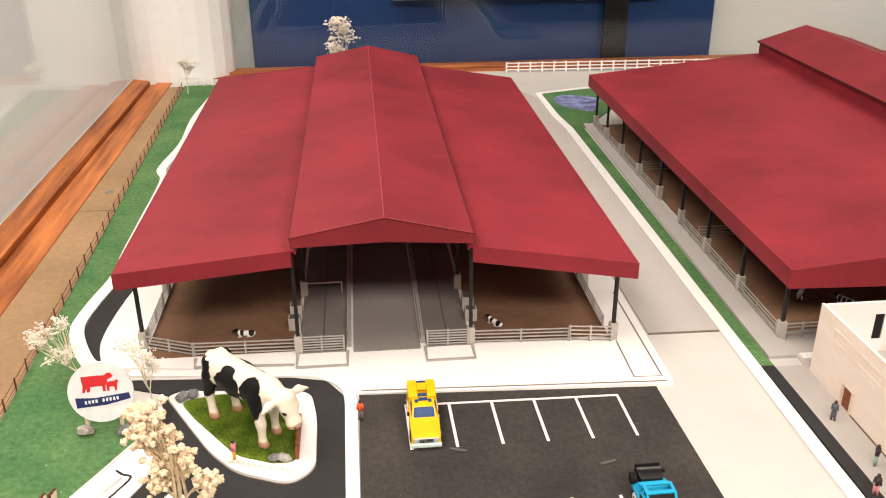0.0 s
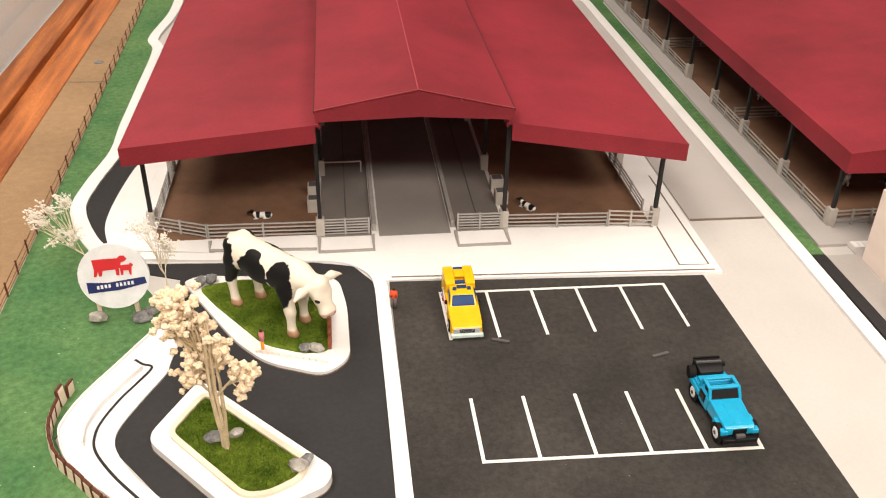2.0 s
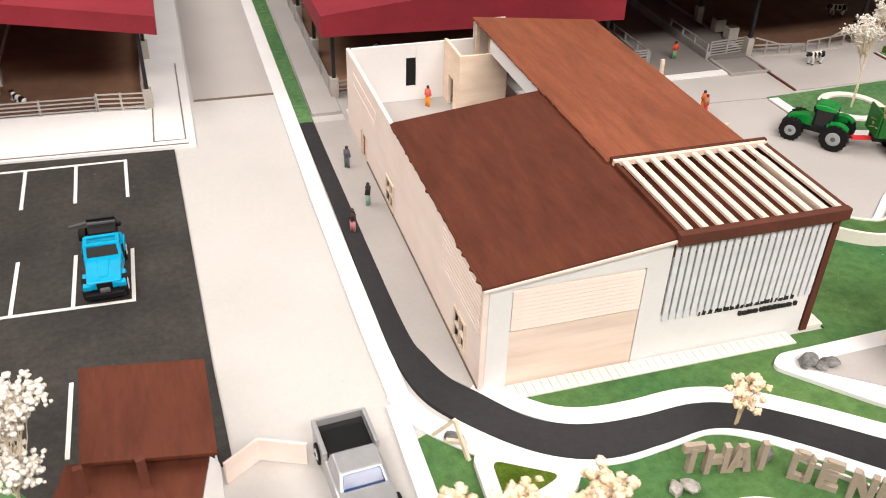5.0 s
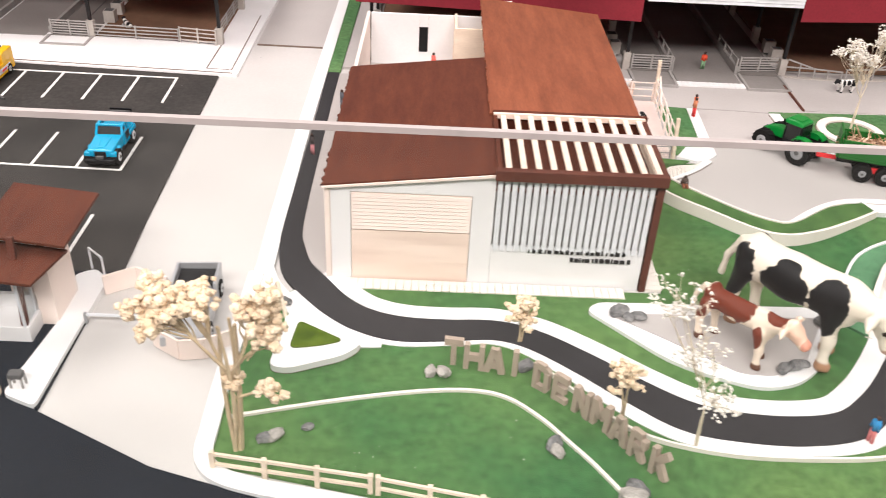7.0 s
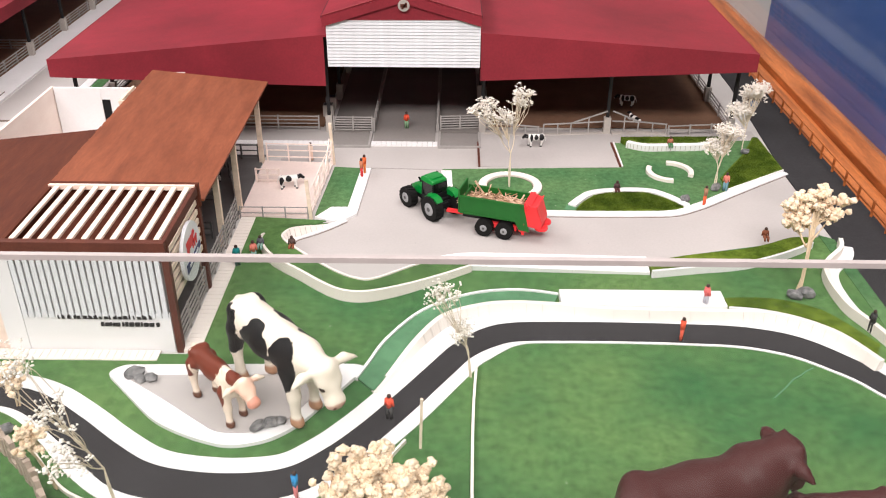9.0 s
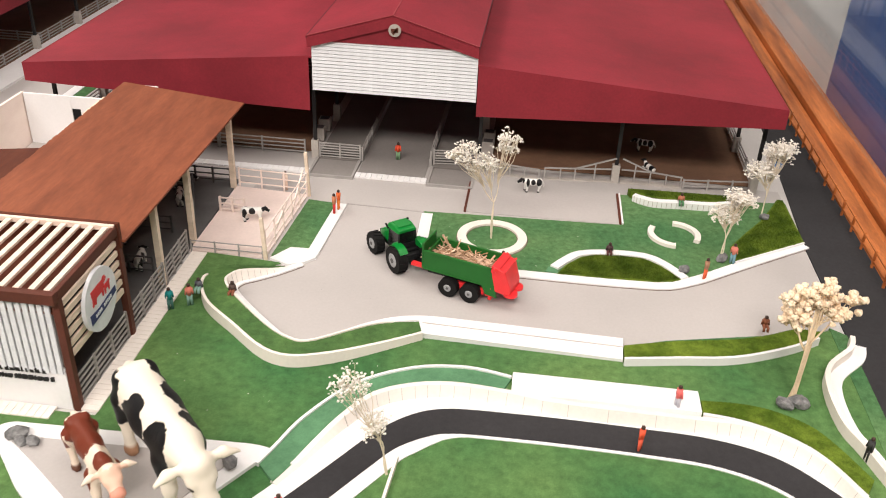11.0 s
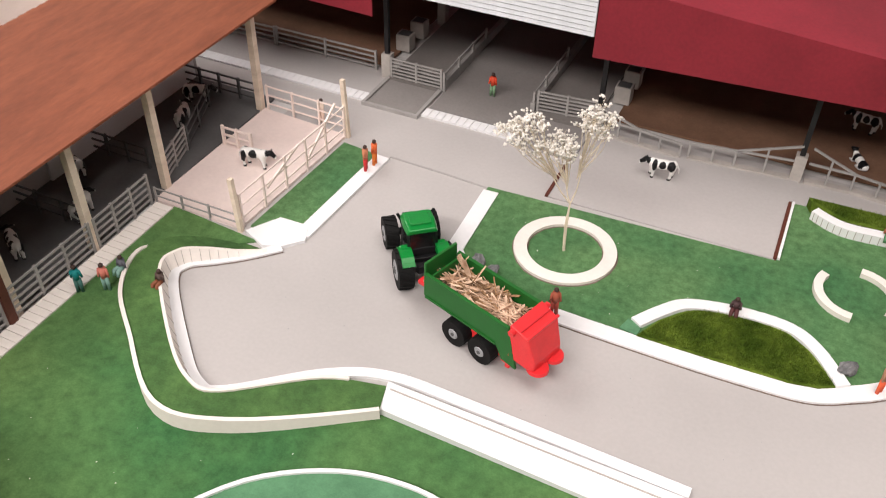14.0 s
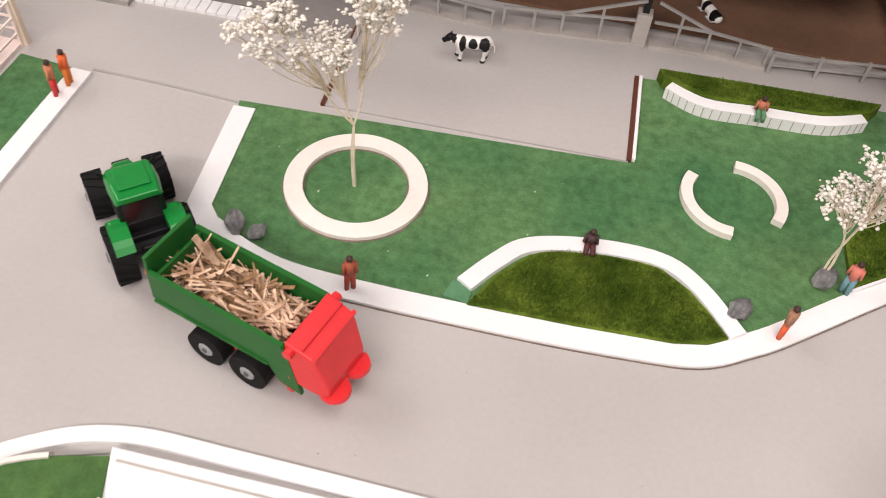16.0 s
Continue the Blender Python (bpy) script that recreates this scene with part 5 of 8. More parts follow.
part("roof_russet_edge", bm, M_BROWNR, bld, "ragged cut edge of the russet roof")
part("pale_post", bar(B(), (0.1262, 0.7005, 0.0172), (0.1262, 0.7005, 0.0784), 0.0030, 0.0030), M_BALSA, bld, "pale wooden roof post")
part("pergola_deck", box(B(), 0.1240, 0.3945, 0.0660, 0.2180, 0.4670, 0.0673), M_BROWN, bld, "brown deck under the pergola")
part("pergola_header", box(B(), 0.1236, 0.4673, 0.0660, 0.2225, 0.4700, 0.0830, 0.0003), M_BROWN, bld, "brown header beam over the pergola")
part("pergola_side", box(B(), 0.1236, 0.3941, 0.0660, 0.1262, 0.4643, 0.0818, 0.0003), M_BROWN, bld, "brown side board of the pergola")
perg = part("pergola_rail", box(B(), 0.1240, 0.4645, 0.0794, 0.2205, 0.4671, 0.0826), M_BALSAX, bld, "pale pergola rail")
ps = part("slat", box(B(), -0.0017, -0.0352, -0.0009, 0.0017, 0.0352, 0.0009, 0.0002), M_BALSAX, perg)
ps.matrix_basis = pose(0.1300, 0.4292, 0.0812)
for k in range(1, 11):
    share(ps, "slat", perg, pose(0.1300 + 0.0086 * k, 0.4292, 0.0812))
for x, y, lean in ((0.2190, 0.3962, 0.0), (0.2190, 0.4690, 0.0)):
    part("brown_post", bar(B(), (x, y, -0.0008), (x, y, 0.0751), 0.0042, 0.0042), M_BROWNP, bld, "dark brown corner post")
for k in range(6):
    part("side_slat", box(B(), 0.2182, 0.3985, 0.034 + 0.0068 * k, 0.2198, 0.4665, 0.0375 + 0.0068 * k), M_BALSA, bld, "pale side slat")
for y in (0.4745, 0.529, 0.589, 0.685):
    part("pale_post", bar(B(), (0.2160, y, -0.0008), (0.2160, y, 0.0700), 0.0042, 0.0042), M_BALSA, bld, "pale wooden roof post")
part("stable_floor", box(B(), 0.1446, 0.4013, -0.0006, 0.2165, 0.700, 0.0008), M_FRAMED, bld, "dark grey stable floor")


def window(y0, y1, z0, z1):
    w = part("window", box(B(), W0 + 0.0008, y0, z0, W0 + 0.0013, y1, z1), M_SMOKE, bld, "small dark four-pane window")
    for a, b, c, d in ((y0 - 0.0018, z0 - 0.0018, y1 + 0.0018, z0), (y0 - 0.0018, z1, y1 + 0.0018, z1 + 0.0018), (y0 - 0.0018, z0, y0, z1), (y1, z0, y1 + 0.0018, z1), ((y0 + y1) / 2 - 0.0006, z0, (y0 + y1) / 2 + 0.0006, z1), (y0, (z0 + z1) / 2 - 0.0006, y1, (z0 + z1) / 2 + 0.0006)):
        part("frame", box(B(), W0 - 0.0009, a, b, W0 + 0.0010, c, d), M_BALSA, w)


window(*WIN1)
window(*WIN2)
dr = part("door", box(B(), W0 + 0.0006, 0.645, -0.0006, W0 + 0.0016, 0.657, 0.0185), M_BROWNR, bld, "small brown arched door")
part("frame", box(B(), W0 - 0.0010, 0.6428, -0.0006, W0 + 0.0004, 0.6448, 0.0195), M_BALSA, dr)
part("frame", box(B(), W0 - 0.0010, 0.6572, -0.0006, W0 + 0.0004, 0.6590, 0.0195), M_BALSA, dr)
part("wall_relief", box(B(), W0 - 0.0006, 0.613, 0.044, W0 - 0.0001, 0.683, 0.0452), M_PINK, bld, "raised cream strip")
part("wall_relief", box(B(), W0 - 0.0006, 0.613, 0.0530, W0 - 0.0001, 0.683, 0.0542), M_PINK, bld, "raised cream strip")
for y in (0.613, 0.6818):
    part("wall_relief", box(B(), W0 - 0.0006, y, 0.0453, W0 - 0.0001, y + 0.0012, 0.0529), M_PINK, bld, "raised cream strip")
part("wall_foot", box(B(), W0 - 0.0008, S0 + 0.001, -0.0004, W0 - 0.0001, 0.6420, 0.0022), M_KERBEDGE, bld, "thin dark strip along the foot of the wall")
for k in range(9):
    part("wall_lath", box(B(), W0 - 0.0006, 0.398, 0.0340 + 0.0030 * k, W0 - 0.0001, 0.458, 0.0362 + 0.0030 * k), M_PINK, bld, "narrow cream lath")
court_table = thing("table", "white block table in the open court", "table")
part("top", box(B(), 0.071, 0.624, 0.0225, 0.102, 0.645, 0.0255, 0.0008), M_WHITE, court_table)
part("base", box(B(), 0.075, 0.627, 0.0170, 0.098, 0.642, 0.0224), M_BOARD, court_table)
block = thing("stool", "small white block stool in the court", "stool")
part("seat", box(B(), 0.0855, 0.6555, 0.0170, 0.0895, 0.6595, 0.0262, 0.0008), M_WHITE, block)
for x0, x1, y0, y1, alongx in ((0.030, 0.207, 0.3835, 0.3938, True), (0.2200, 0.2315, 0.394, 0.575, False)):
    paving = thing("paving_strip", "cream strip of small paving slabs round the building", "paving", kind="structure")
    L = (x1 - x0) if alongx else (y1 - y0)
    n = int(L / 0.0046)
    first = None
    for k in range(n):
        a = (x0 if alongx else y0) + L * (k + 0.5) / n
        m = pose(a, (y0 + y1) / 2, 0.0004) if alongx else pose((x0 + x1) / 2, a, 0.0004)
        if first is None:
            h = L / n / 2 - 0.00016
            first = part("slab", box(B(), -h, -(y1 - y0) / 2, -0.001, h, (y1 - y0) / 2, 0.001) if alongx else box(B(), -(x1 - x0) / 2, -h, -0.001, (x1 - x0) / 2, h, 0.001), M_BOARD, paving)
            first.matrix_basis = m
        else:
            share(first, "slab", paving, m)
rail_fence((0.2185, 0.400), (0.2185, 0.466), 0.0200, 4, 5, M_FRAME, "grey five-rail stable fence", "stable fences")
rail_fence((0.2185, 0.472), (0.2180, 0.527), 0.0200, 4, 5, M_FRAME, "grey five-rail stable fence", "stable fences")
rail_fence((0.2180, 0.531), (0.2170, 0.574), 0.0200, 4, 5, M_FRAME, "grey five-rail stable fence", "stable fences")
rail_fence((0.2130, 0.592), (0.2030, 0.625), 0.0190, 3, 5, M_FRAME, "grey five-rail stable fence", "stable fences")
rail_fence((0.2030, 0.627), (0.1850, 0.672), 0.0170, 3, 3, M_FRAMED, "dark grey stable rail", "stable fences")
rail_fence((0.150, 0.690), (0.212, 0.690), 0.0160, 5, 3, M_FRAMED, "dark grey stable rail", "stable fences")
rail_fence((0.150, 0.600), (0.195, 0.600), 0.0160, 4, 3, M_FRAMED, "dark grey stable rail", "stable fences")
rail_fence((0.150, 0.540), (0.205, 0.540), 0.0160, 4, 3, M_FRAMED, "dark grey stable rail", "stable fences")

# ---- calf pen ----
structure("floor_calf_pen", prism(B(), [(0.2175, 0.5765), (0.2755, 0.5765), (0.2815, 0.682), (0.2185, 0.686)], -0.001, 0.0015), M_PENPINK, "pinkish card floor of the calf pen", "floor")
for x, y, h in ((0.2755, 0.5755, 0.0345), (0.2815, 0.6825, 0.0400)):
    pp = thing("gate_post", "square pale wooden post at the calf pen", "post", group="calf pen posts")
    part("shaft", bar(B(), (x + 0.001, y, -0.0008), (x - 0.0008, y, h), 0.0026, 0.0026), M_BALSA, pp)
rail_fence((0.2190, 0.5765), (0.2740, 0.5765), 0.0105, 4, 2, M_FRAME, "thin grey wire fence of the calf pen", "calf pen fences", 0.0008)
rail_fence((0.2758, 0.5790), (0.2812, 0.6805), 0.0230, 6, 3, M_PINK, "white three-rail fence of the calf pen", "calf pen fences", 0.0010)
rail_fence((0.2800, 0.6845), (0.2210, 0.6865), 0.0190, 4, 3, M_PINK, "white three-rail fence of the calf pen", "calf pen fences", 0.0010)
rail_fence((0.2200, 0.6400), (0.2400, 0.6400), 0.0150, 3, 3, M_PINK, "short white rail in the calf pen", "calf pen fences", 0.0013)

brace = thing("gate_brace", "slanting pale rail of the calf pen gate", "rail")
part("rail", bar(B(), (0.2772, 0.6020, 0.0120), (0.2788, 0.6330, 0.0225), 0.0012, 0.0014), M_PINK, brace)
part("rail", bar(B(), (0.2792, 0.6420, 0.0085), (0.2808, 0.6720, 0.0290), 0.0012, 0.0014), M_PINK, brace)

# ---- gatehouse and entrance ----
gate = thing("gatehouse", "small gatehouse with two brown roofs on posts", "gatehouse")
part("base", box(B(), -0.1580, 0.3220, -0.0008, -0.1270, 0.3450, 0.0105, 0.0004), M_WHITE, gate, "white base box")
part("counter", box(B(), -0.1520, 0.3400, 0.0106, -0.1300, 0.3425, 0.0190), M_WHITE, gate)
part("side_wall", box(B(), -0.1275, 0.3380, -0.0008, -0.1180, 0.3680, 0.0420), M_PINK, gate, "pale plywood wall")
part("back_wall", box(B(), -0.1560, 0.3660, -0.0008, -0.1277, 0.3680, 0.0470), M_PINK, gate, "pale plywood wall")
part("pane", box(B(), -0.1290, 0.3215, 0.0106, -0.1286, 0.3375, 0.0410), M_PANE, gate)
part("pane", box(B(), -0.1545, 0.3650, 0.0106, -0.1300, 0.3655, 0.0410), M_PANE, gate)
for x, y in ((-0.1290, 0.3225), (-0.1290, 0.3370), (-0.1420, 0.3645), (-0.1555, 0.3410)):
    part("mullion", bar(B(), (x, y, 0.0105), (x, y, 0.0440), 0.0013, 0.0013), M_GLOSSW, gate)
part("roof_front", prism(B(), [(-0.169, 0.317), (-0.114, 0.310), (-0.107, 0.343), (-0.161, 0.351)], 0.0466, 0.0482), M_BROWN, gate, "dark brown flat roof")
part("roof_back", prism(B(), [(-0.154, 0.342), (-0.104, 0.334), (-0.1045, 0.390), (-0.156, 0.398)], 0.0546, 0.0562), M_BROWN, gate, "russet raised roof")
for x, y in ((-0.1520, 0.3265), (-0.1300, 0.3250)):
    part("post", bar(B(), (x, y, 0.0100), (x - 0.002, y + 0.010, 0.0600), 0.0034, 0.0034), M_BROWNP, gate)
for x, y in ((-0.1250, 0.3660), (-0.1500, 0.3660), (-0.1250, 0.3500)):
    part("post", bar(B(), (x, y, 0.0400), (x, y, 0.0546), 0.0026, 0.0026), M_BROWNP, gate)
for pts in ([(-0.103, 0.369), (-0.087, 0.380), (-0.066, 0.371)], [(-0.062, 0.325), (-0.045, 0.314), (-0.032, 0.316), (-0.019, 0.325)]):
    wing = thing("gate_wing", "folded pale wooden gate wing beside the road", "gate", group="gate wings")
    for p, q in zip(pts, pts[1:]):
        part("leaf", ribbon(B(), [p, q], 0.0007, 0.0007, -0.0006, 0.0125), M_PINK, wing)
barrier = thing("barrier", "thin white barrier bar across the road", "barrier")
part("bar", bar(B(), (-0.1040, 0.3410, 0.0062), (-0.0630, 0.3410, 0.0062), 0.0013, 0.0013), M_GLOSSW, barrier)
part("stand", bar(B(), (-0.1042, 0.3410, 0.0), (-0.1042, 0.3410, 0.0072), 0.0016, 0.0016), M_HUB, barrier)
part("stand", bar(B(), (-0.0628, 0.3410, -0.0008), (-0.0628, 0.3410, 0.0072), 0.0016, 0.0016), M_HUB, barrier)
hoop = thing("wire_hoop", "white wire frame behind the gatehouse", "frame")
for a, b in (((-0.117, 0.390, 0.003), (-0.117, 0.390, 0.018)), ((-0.106, 0.380, 0.003), (-0.106, 0.380, 0.018)), ((-0.117, 0.390, 0.018), (-0.106, 0.380, 0.018))):
    part("bar", bar(B(), a, b, 0.0010, 0.0010), M_GLOSSW, hoop)
bollard = thing("stool", "small grey metal stool on the kerb", "stool")
part("seat", box(B(), -0.1225, 0.2825, 0.0090, -0.1155, 0.2875, 0.0120, 0.0005), M_FRAMED, bollard)
for x in (-0.1220, -0.1160):
    for y in (0.2830, 0.2870):
        part("leg", bar(B(), (x, y, 0.0029), (x, y, 0.0092), 0.0010, 0.0010), M_FRAME, bollard)
easel = thing("easel", "small pale wooden easel on the lawn corner", "easel")
for a, b in (((-0.006, 0.372, 0.0), (0.001, 0.360, 0.020)), ((0.006, 0.352, 0.0), (0.001, 0.360, 0.020)), ((-0.003, 0.360, 0.008), (0.006, 0.356, 0.008))):
    part("stick", bar(B(), a, b, 0.0018, 0.0018), M_BALSA, easel)


# ---- raised islands ----
def island(name, outer, inner, h, r, fill, label, fillname, top=0.0006, ringed=False):
    t = thing(name, label, "traffic island")
    part("kerb", prism(B(), rounded(outer, r), -0.001, h), M_WHITE, t, "white card kerb")
    part(fillname, prism(B(), rounded(inner, r * 0.7), 0.0, h + top), fill, t)
    if ringed:
        part("tile_ring", ribbon(B(), rounded(inner, r * 0.7), 0.0016, 0.0016, 0.0, h + 0.0022, closed=True), M_BALSA, t, "raised cream inner rim")
    cx, cy = sum(p[0] for p in outer) / len(outer), sum(p[1] for p in outer) / len(outer)
    part("cut_edge", prism(B(), rounded([(cx + (x - cx) * 1.009, cy + (y - cy) * 1.009) for x, y in outer], r), -0.001, 0.0009), M_KERBEDGE, t, "brown cut edge under the kerb")
    return t


island("traffic_island", [(-0.497, 0.720), (-0.486, 0.727), (-0.384, 0.716), (-0.378, 0.680), (-0.377, 0.620), (-0.394, 0.605), (-0.432, 0.621), (-0.453, 0.645)], [(-0.485, 0.711), (-0.455, 0.719), (-0.396, 0.708), (-0.391, 0.678), (-0.3895, 0.628), (-0.407, 0.627), (-0.434, 0.639), (-0.471, 0.688)], 0.0030, 0.012, M_TURF, "kerbed island of grass under a cow statue", "turf")
island("traffic_island", [(-0.496, 0.554), (-0.471, 0.604), (-0.389, 0.5205), (-0.392, 0.508), (-0.424, 0.492), (-0.441, 0.493)], [(-0.483, 0.556), (-0.466, 0.589), (-0.403, 0.525), (-0.407, 0.513), (-0.424, 0.5035), (-0.437, 0.504)], 0.0062, 0.010, M_TURF, "kerbed island of grass under a cream tree", "turf", ringed=True)
island("traffic_island", [(0.004, 0.306), (0.007, 0.350), (0.013, 0.353), (0.053, 0.328), (0.043, 0.3165), (0.014, 0.304)], [(0.0125, 0.320), (0.0145, 0.345), (0.042, 0.3285), (0.030, 0.3235)], 0.0048, 0.007, M_TURF, "small triangular kerbed grass island", "turf")
isl = thing("traffic_island", "white kerbed island with grey floor under two cow statues", "traffic island")
outer = [(0.181, 0.3685), (0.189, 0.3765), (0.328, 0.3800), (0.3395, 0.378), (0.324, 0.353), (0.305, 0.323), (0.290, 0.310), (0.269, 0.3045), (0.246, 0.312), (0.222, 0.325)]
inner = [(0.192, 0.3655), (0.322, 0.3685), (0.298, 0.326), (0.278, 0.315), (0.259, 0.316), (0.221, 0.345)]
part("kerb", prism(B(), rounded(outer, 0.012), -0.001, 0.0030), M_WHITE, isl, "white card kerb")
part("plate", prism(B(), rounded(inner, 0.006), 0.0, 0.0036), M_PLAZA, isl, "grey card floor")
mural = thing("stake_row", "row of small brown stakes on the island kerb", "stakes")
for k in range(7):
    part("stake", box(B(), -0.3915, 0.6300 + 0.0068 * k, 0.0028, -0.3890, 0.6350 + 0.0068 * k, 0.0105 + 0.0015 * (k % 3), 0.0004), M_BROWNR, mural)
tiles = thing("tile_band", "band of small cream tiles round the island", "tiles")
for k in range(12):
    p = Vector((-0.3935, 0.6170)).lerp(Vector((-0.4370, 0.6320)), k / 11)
    part("tile", box(B(), p.x - 0.0016, p.y - 0.0012, 0.0029, p.x + 0.0016, p.y + 0.0012, 0.0052), M_BOARD, tiles)
stk = thing("stake_row", "curved row of pale wooden slabs with burnt brown edges", "stakes")
sl_line = smooth_line([(-0.5500, 0.604), (-0.5535, 0.589), (-0.5530, 0.567), (-0.5440, 0.545), (-0.5280, 0.527), (-0.514, 0.512), (-0.497, 0.496)], 8)
walked, last = 0.0, None
for i, p in enumerate(sl_line[:-1]):
    q = sl_line[i + 1]
    if last is None or (p - last).length > 0.0078:
        last = p
        a, h = math.degrees(math.atan2(q.y - p.y, q.x - p.x)), 0.0105 + 0.0014 * (i % 3)
        o = part("slab", box(B(), -0.0040, -0.0010, -0.0006, 0.0040, 0.0010, h, 0.0008), M_BROWNP, stk, "burnt brown cut edge")
        o.matrix_basis = pose(p.x, p.y, 0, (i % 3 - 1) * 4, 0, a)
        part("face", box(B(), -0.0030, -0.0012, 0.0, 0.0030, 0.0012, h - 0.0012), M_BALSA, o, "pale plywood face")

# ---- garden furniture ----
ring = thing("ring_bench", "round cream wooden bench ring about a tree", "bench")
circle = [(0.4412 + 0.0240 * math.cos(a), 0.6370 + 0.0240 * math.sin(a)) for a in np.linspace(0, 2 * math.pi, 49)[:-1]]
part("seat", ribbon(B(), circle, 0.0036, 0.0036, 0.0005, 0.0026, closed=True), M_BOARD, ring)
ring_rng = random.Random(6)
part("cut_edge", ribbon(B(), [(x, y, ring_rng.uniform(0.98, 1.14)) for x, y in circle], 0.0040, 0.0040, 0.0, 0.0010, closed=True), M_KERBEDGE, ring, "burnt brown cut edge")
for a0, a1 in ((150, 268), (88, -28)):
    t = thing("arc_bench", "curved cream wooden bench on the lawn", "bench", group="curved benches")
    arc = [(0.5862 + 0.0188 * math.cos(math.radians(a)), 0.6680 + 0.0188 * math.sin(math.radians(a))) for a in np.linspace(a0, a1, 16)]
    part("seat", ribbon(B(), arc, 0.0023, 0.0023, 0.0004, 0.0036), M_BOARD, t)
gb = thing("planting_bed", "rounded grass bed with a broad white rim", "planting bed")
part("rim", ribbon(B(), smooth_line([(0.4905, 0.5995), (0.5000, 0.613), (0.5110, 0.6235), (0.534, 0.6290), (0.559, 0.6285), (0.5735, 0.6190), (0.5870, 0.6010)], 6), 0.0034, 0.0034, 0.0, 0.0030), M_WHITE, gb)
part("turf", prism(B(), [(0.4930, 0.5915), (0.500, 0.606), (0.511, 0.6190), (0.520, 0.6240), (0.535, 0.6265), (0.558, 0.6260), (0.570, 0.6175), (0.585, 0.6000), (0.577, 0.5955), (0.565, 0.5930), (0.530, 0.5918)], 0.0, 0.0020), M_TURF, gb)
part("corner_pad", prism(B(), [(0.4840, 0.5935), (0.4930, 0.5920), (0.4940, 0.5995), (0.4865, 0.6015)], 0.0, 0.0016), M_LAWN2, gb, "teal painted corner")
cb = thing("planting_bed", "crescent white bench with grass behind it", "planting bed")
part("seat", ribbon(B(), smooth_line([(0.557, 0.7255), (0.573, 0.7175), (0.597, 0.7185), (0.624, 0.7200), (0.642, 0.7270)], 6), 0.0042, 0.0018, 0.0, 0.0066), M_WHITE, cb)
part("turf", prism(B(), [tuple(p) for p in smooth_line([(0.555, 0.731), (0.573, 0.7220), (0.597, 0.7230), (0.624, 0.7245), (0.645, 0.7320)], 6)] + [(0.650, 0.739), (0.553, 0.736)], 0.0, 0.0070), M_TURF, cb)
seat_line = smooth_line([(0.557, 0.7255), (0.573, 0.7175), (0.597, 0.7185), (0.624, 0.7200), (0.642, 0.7270)], 6)
for p, q in zip(seat_line[1:-1], seat_line[2:]):
    d = (q - p).normalized()
    c = p + Vector((d.y, -d.x)) * 0.0018
    part("groove", bar(B(), (c.x, c.y, 0.0008), (c.x, c.y, 0.0062), 0.0004, 0.0004), M_BASEWOOD, cb)
stake = thing("stake", "thin pale wooden stake in the lawn", "stake")
part("stick", bar(B(), (0.3745, 0.308, -0.0006), (0.3755, 0.308, 0.0350), 0.0018, 0.0016), M_BALSA, stake)


# ---- standing wooden letters on the entrance lawn ----
STROKES = {"T": [(0, 10, 8, 10), (4, 0, 4, 10)], "H": [(0.8, 0, 0.8, 10.8), (7.2, 0, 7.2, 10.8), (1, 5.2, 7, 5.2)], "A": [(0.6, 0, 3.6, 10.6), (7.4, 0, 4.4, 10.6), (2, 3.6, 6, 3.6)], "I": [(4, 0, 4, 10.8)],
           "D": [(1, 0, 1, 10.8), (1, 10, 5.4, 10), (1, 0.8, 5.4, 0.8), (6.6, 2, 6.6, 8.8), (5.2, 10, 6.8, 8.4), (5.2, 0.8, 6.8, 2.4)], "E": [(1, 0, 1, 10.8), (1, 10, 7, 10), (1, 5.4, 6, 5.4), (1, 0.8, 7, 0.8)],
           "N": [(1, 0, 1, 10.8), (7, 0, 7, 10.8), (1.2, 10, 6.8, 0.8)], "M": [(0.6, 0, 0.6, 10.8), (7.4, 0, 7.4, 10.8), (0.8, 10, 4, 4), (7.2, 10, 4, 4)],
           "R": [(1, 0, 1, 10.8), (1, 10, 5.6, 10), (1, 5.2, 5.6, 5.2), (6.6, 6, 6.6, 9.4), (3.6, 5, 7, 0)], "K": [(1, 0, 1, 10.8), (1.4, 4.8, 7, 10.6), (2.8, 6, 7.2, 0)]}
row = [("T", 0.102, 0.3185, -8), ("H", 0.113, 0.3150, -10), ("A", 0.124, 0.3125, -12), ("I", 0.135, 0.3110, -16), ("D", 0.1485, 0.300, -42), ("E", 0.158, 0.2915, -44), ("N", 0.1675, 0.2825, -45), ("M", 0.176, 0.274, -48), ("A", 0.1835, 0.264, -50), ("R", 0.191, 0.2535, -52), ("K", 0.1995, 0.2425, -52)]
for ch, x, y, a in row:
    t = thing("letter", "upright weathered wooden capital letter on the lawn", "letter", pose(x, y, 0.0004, 0, 0, a) @ Matrix.Diagonal((0.00128, 0.00125, 0.00155, 1)), "standing letters")
    bm = B()
    for u0, v0, u1, v1 in STROKES[ch]:
        bar(bm, (u0 - 4, 0, v0), (u1 - 4, 0, v1), 2.2, 2.8) if abs(u0 - u1) > abs(v0 - v1) else bar(bm, (u0 - 4, 0, v0), (u1 - 4, 0, v1), 2.2, 2.8)
    part("body", bm, M_LOG, t)


